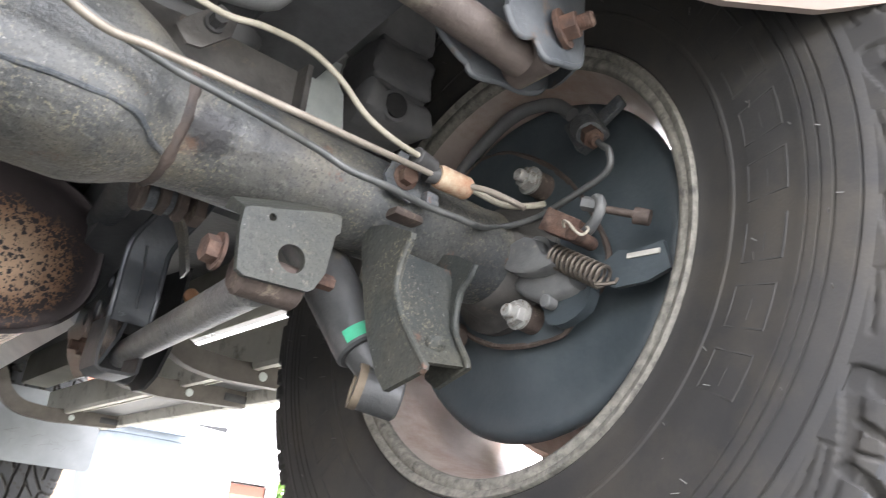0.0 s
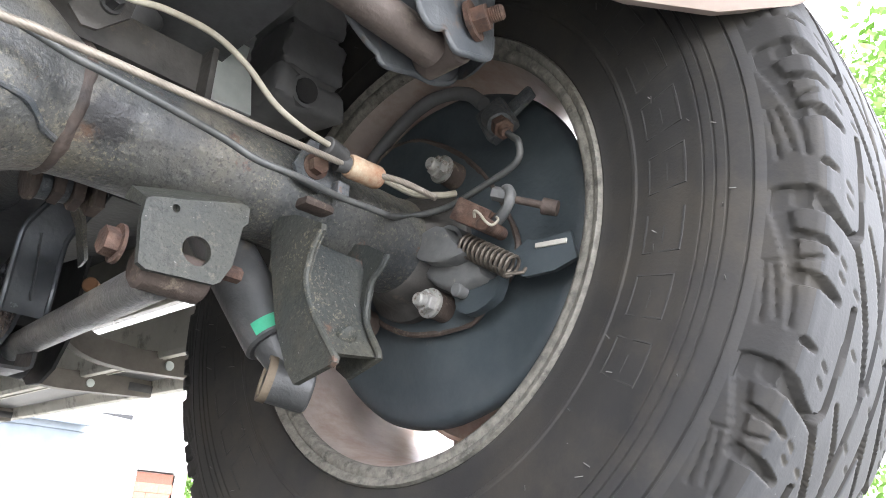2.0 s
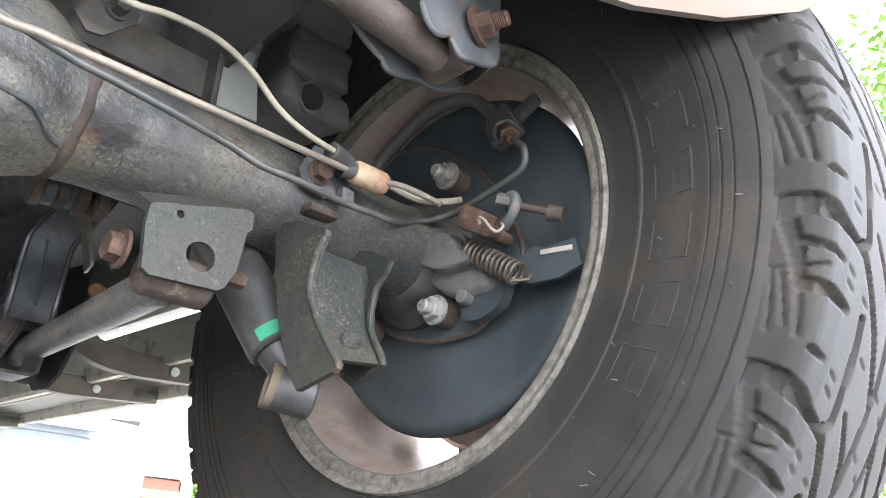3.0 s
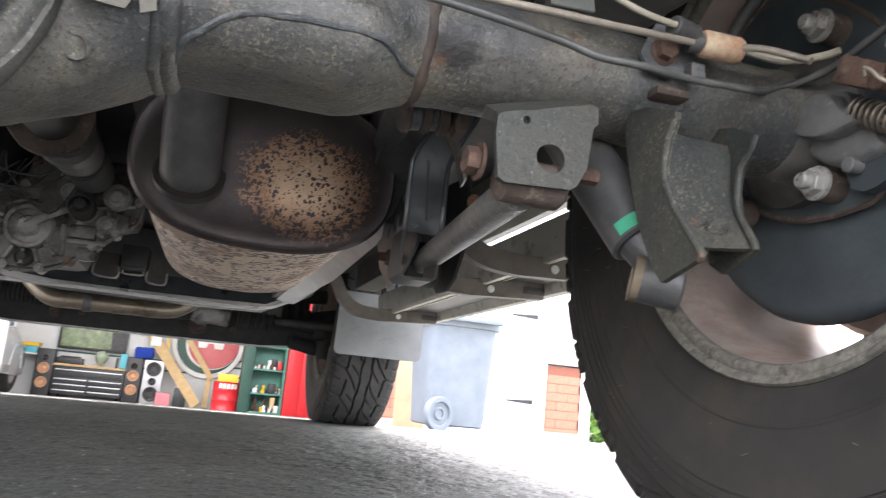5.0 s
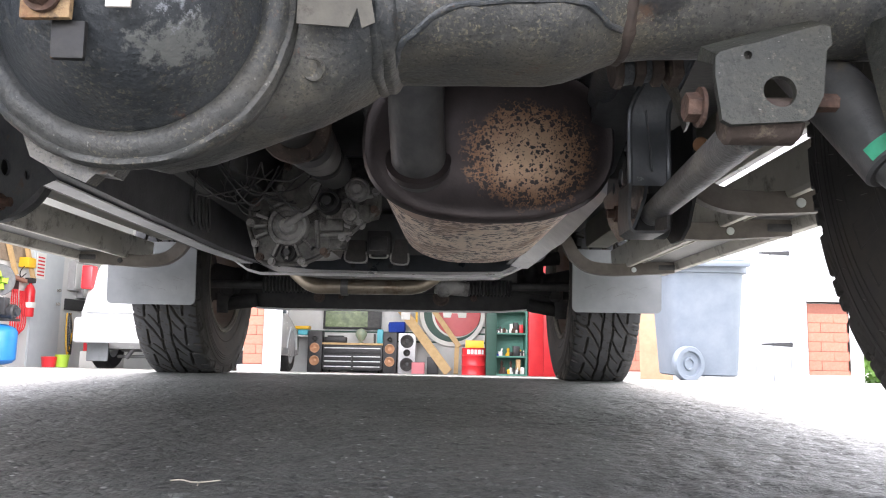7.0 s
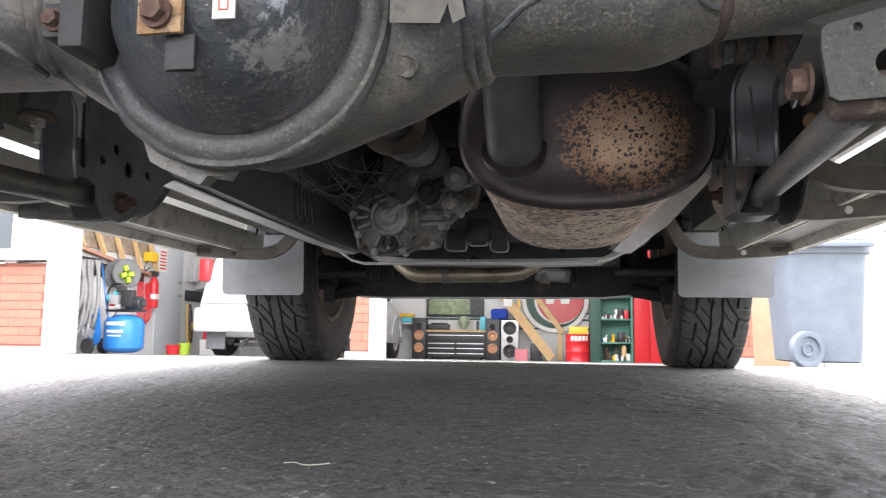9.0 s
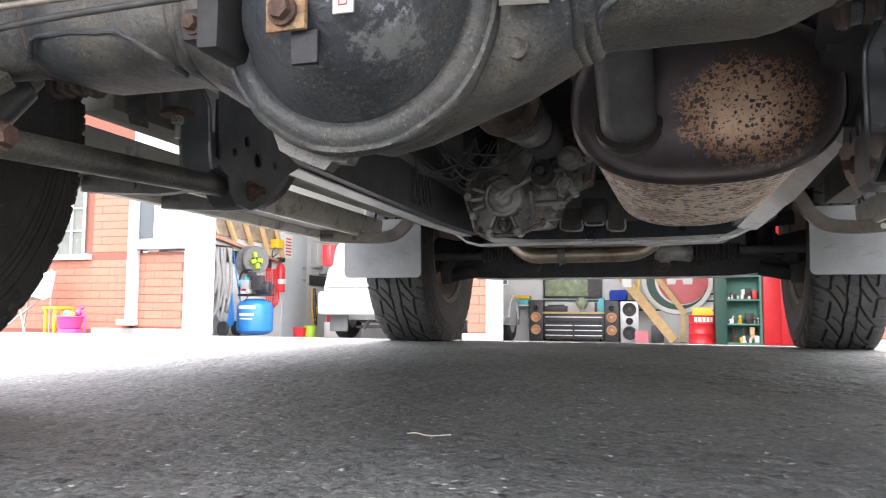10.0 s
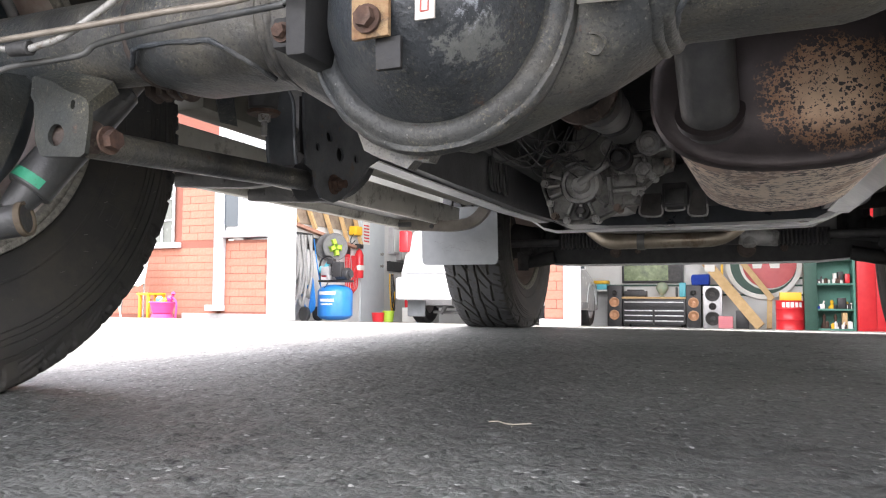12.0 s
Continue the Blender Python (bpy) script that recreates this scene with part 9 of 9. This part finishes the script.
for k in range(22):
    z = (g + 0.03, -0.02, 0.33)[k % 3]
    x, yy = random.uniform(1.01, 1.39), y0 + 0.03
    m_, words = ((BLACK_PLASTIC, "small black tool on a shelf"), (CLOTH_BLUE, "blue can on a shelf"), (RUST, "rusty metal part on a shelf"), (YELLOW, "yellow hand tool on a shelf"), (CREAM, "pale tin on a shelf"))[random.choice((0, 0, 0, 1, 2, 3, 4))]
    b = bmesh.new()
    h_ = random.uniform(0.04, 0.11)
    if k % 2:
        lathe(b, [(0, 0), (0.022, 0), (0.024, 0.004), (0.024, h_ * 0.8), (0.012, h_ * 0.9), (0.01, h_), (0, h_)], (x, yy, z), (0, 0, 1), 14)
    else:
        box(b, -0.03, 0.03, -0.02, 0.02, 0, h_ * 0.6, 0.006, Matrix.Translation((x, yy, z)) @ Euler((0, 0, random.uniform(-0.6, 0.6))).to_matrix().to_4x4())
        cyl(b, (x, yy, z + h_ * 0.3), (x + 0.03, yy, z + h_), 0.01, n=8)
    tagged(part("shelf_item", b, m_), words, "tool")
cab = thing("red_cabinet", "tall glossy red steel cabinet beside the shelf", "cabinet", (1.65, y0, g))
bx("cabinet_body", RED, cab, 1.47, 2.1, y0 - 0.1, y0 + 0.4, g, 1.9, 0.01)
bx("cabinet_door", RED, cab, 1.48, 1.68, y0 - 0.12, y0 - 0.1, g + 0.04, 1.86, 0.006)
bx("cabinet_door", RED, cab, 1.69, 1.95, y0 - 0.12, y0 - 0.1, g + 0.04, 1.86, 0.006)
tagged(bx("pink_box", plain("pink_card", (0.75, 0.25, 0.28), 0.7), None, -0.36, -0.14, 12.45, 12.65, on(12.5), on(12.5) + 0.2, 0.008), "pink cardboard box on the garage floor", "box")
tagged(bx("black_crate", BLACK_PLASTIC, None, -0.1, 0.1, 12.6, 12.8, on(12.6), on(12.6) + 0.3, 0.02), "black crate behind the leaning plank", "crate")

# ---------------------------------------------------------------- plants
def leaf_mass(name, n, place, size, parent=None):
    random.seed(len(name) + n)
    verts, faces = [], []
    for k in range(n):
        p = place()
        a = Vector((random.gauss(0, 1), random.gauss(0, 1), random.gauss(0, 1))).normalized()
        u = a.orthogonal().normalized() * size * random.uniform(0.6, 1.3)
        w = a.cross(u).normalized() * size * random.uniform(0.3, 0.6)
        i = len(verts)
        verts += [p - u, p + w, p + u, p - w]
        faces.append((i, i + 1, i + 2, i + 3))
    me = bpy.data.meshes.new(name)
    me.from_pydata([tuple(v) for v in verts], [], faces)
    me.materials.append(LEAF)
    ob = new(name, me)
    if parent:
        ob.parent = parent
        ob.matrix_parent_inverse = parent.matrix_world.inverted()
    return ob


def hedge_spot(x0, x1, y0, y1, h):
    def f():
        x, y = random.uniform(x0, x1), random.uniform(y0, y1)
        return Vector((x, y, grade(y) + h * random.random() * (0.85 + 0.25 * noise.noise(Vector((x, y, 0)) * 1.3))))
    return f


tagged(leaf_mass("hedge", 9000, hedge_spot(4.7, 8.5, 8.2, 9.4, 1.6), 0.06), "clipped bright green hedge beyond the house corner", "hedge", kind="stuff")
tagged(leaf_mass("far_hedge", 12000, hedge_spot(9.5, 11.0, -6, 8, 1.9), 0.07), "leafy green hedge along the drive", "hedge", kind="stuff")


def tree(x, y, h, r):
    t = thing("garden_tree", "leafy garden tree with a spreading crown", "tree", (x, y, 0), "garden trees")
    b = bmesh.new()
    hose(b, [(x, y, -0.1), (x + 0.05, y, h * 0.3), (x - 0.05, y + 0.1, h * 0.6), (x, y, h * 0.85)], lambda f: 0.16 * (1 - 0.8 * f), 12)
    for k in range(7):
        a = k * 0.9
        hose(b, [(x, y, h * (0.35 + 0.05 * k)), (x + 0.5 * r * math.cos(a), y + 0.5 * r * math.sin(a), h * (0.5 + 0.05 * k)), (x + 0.9 * r * math.cos(a), y + 0.9 * r * math.sin(a), h * (0.6 + 0.05 * k))], lambda f: 0.06 * (1 - 0.8 * f), 8)
    part("trunk", b, BARK, t)
    lobes = [(Vector((x + r * 0.6 * math.cos(k * 0.9), y + r * 0.6 * math.sin(k * 0.9), h * (0.6 + 0.05 * k))), r * random.uniform(0.4, 0.6)) for k in range(8)]

    def f():
        c, q = random.choice(lobes)
        d = Vector((random.gauss(0, 1), random.gauss(0, 1), random.gauss(0, 1))).normalized()
        return c + d * q * random.random() ** 0.4
    leaf_mass("crown", 7000, f, 0.09, t)


tree(11.5, 1.2, 7.5, 2.6)
tree(13.0, 5.5, 8.0, 2.8)
tree(12.5, -3.5, 7.0, 2.5)
# fallen twig under the car
b = bmesh.new()
hose(b, [(-0.022, 0.104, 0.003), (-0.012, 0.1, 0.0045), (0.0, 0.098, 0.003), (0.018, 0.104, 0.004)], 0.0006, 6)
hose(b, [(-0.004, 0.098, 0.0035), (0.003, 0.094, 0.004), (0.004, 0.09, 0.002)], 0.0004, 6)
tagged(part("twig", b, CABLE), "small pale dry twig lying on the asphalt", "twig")

# ---------------------------------------------------------------- bricks
bm = bmesh.new()
box(bm, -0.1258, 0.1258, -0.004, 0.05, -0.0440, 0.0440, 0.001, seg=1)
BRICK_MESH = mesh_of("brick", bm, BRICK)
bm = bmesh.new()
box(bm, -0.0505, 0.0505, -0.004, 0.05, -0.0440, 0.0440, 0.001, seg=1)
HALF_MESH = mesh_of("half_brick", bm, BRICK)
random.seed(12)


def lay(wall_, x0, x1, z0, z1, y):
    rows = int((z1 - z0) / 0.094)
    for r in range(rows):
        z = z0 + 0.048 + r * 0.094
        x = x0
        if r % 2:
            o = new("brick", HALF_MESH)
            o.parent, o.location = wall_, (x + 0.060, y, z)
            o.scale = (1.18, 1, 1)
            x += 0.128
        while x + 0.249 <= x1 + 0.004:
            o = new("brick", BRICK_MESH)
            o.parent, o.location = wall_, (x + 0.1255, y + random.uniform(-0.0015, 0.0015), z)
            x += 0.253
        if x1 - x > 0.03:
            o = new("brick", HALF_MESH)
            o.parent, o.location, o.scale = wall_, ((x + x1) / 2, y, z), ((x1 - x) / 0.1, 1, 1)


zb = grade(FAC)
lay(wall_west, -8.2, -6.0, zb + 0.045, 0.72, FAC)
lay(wall_west, -6.555, -6.0, zb + 0.045 + 10 * 0.094, 1.75, FAC)
lay(wall_jamb, -5.89, -5.23, zb + 0.09, 0.79, FAC - 0.02)
lay(wall_pier, -1.80, -1.61, zb + 0.08, 0.6, FAC)
lay(wall_east, 1.97, 2.74, zb + 0.08, 1.0, FAC)
lay(wall_end, 3.81, 4.21, zb + 0.02, 0.59, FAC)
# concrete footings
for x0, x1 in ((-6.5, -5.22), (-1.85, -1.6), (1.95, 2.75), (3.78, 4.25)):
    tagged(bx("footing", CONCRETE, None, x0, x1, FAC - 0.035, FAC + 0.1, zb - 0.1, zb + 0.07, 0.006), "pale concrete footing under the brick wall", "footing", kind="structure")
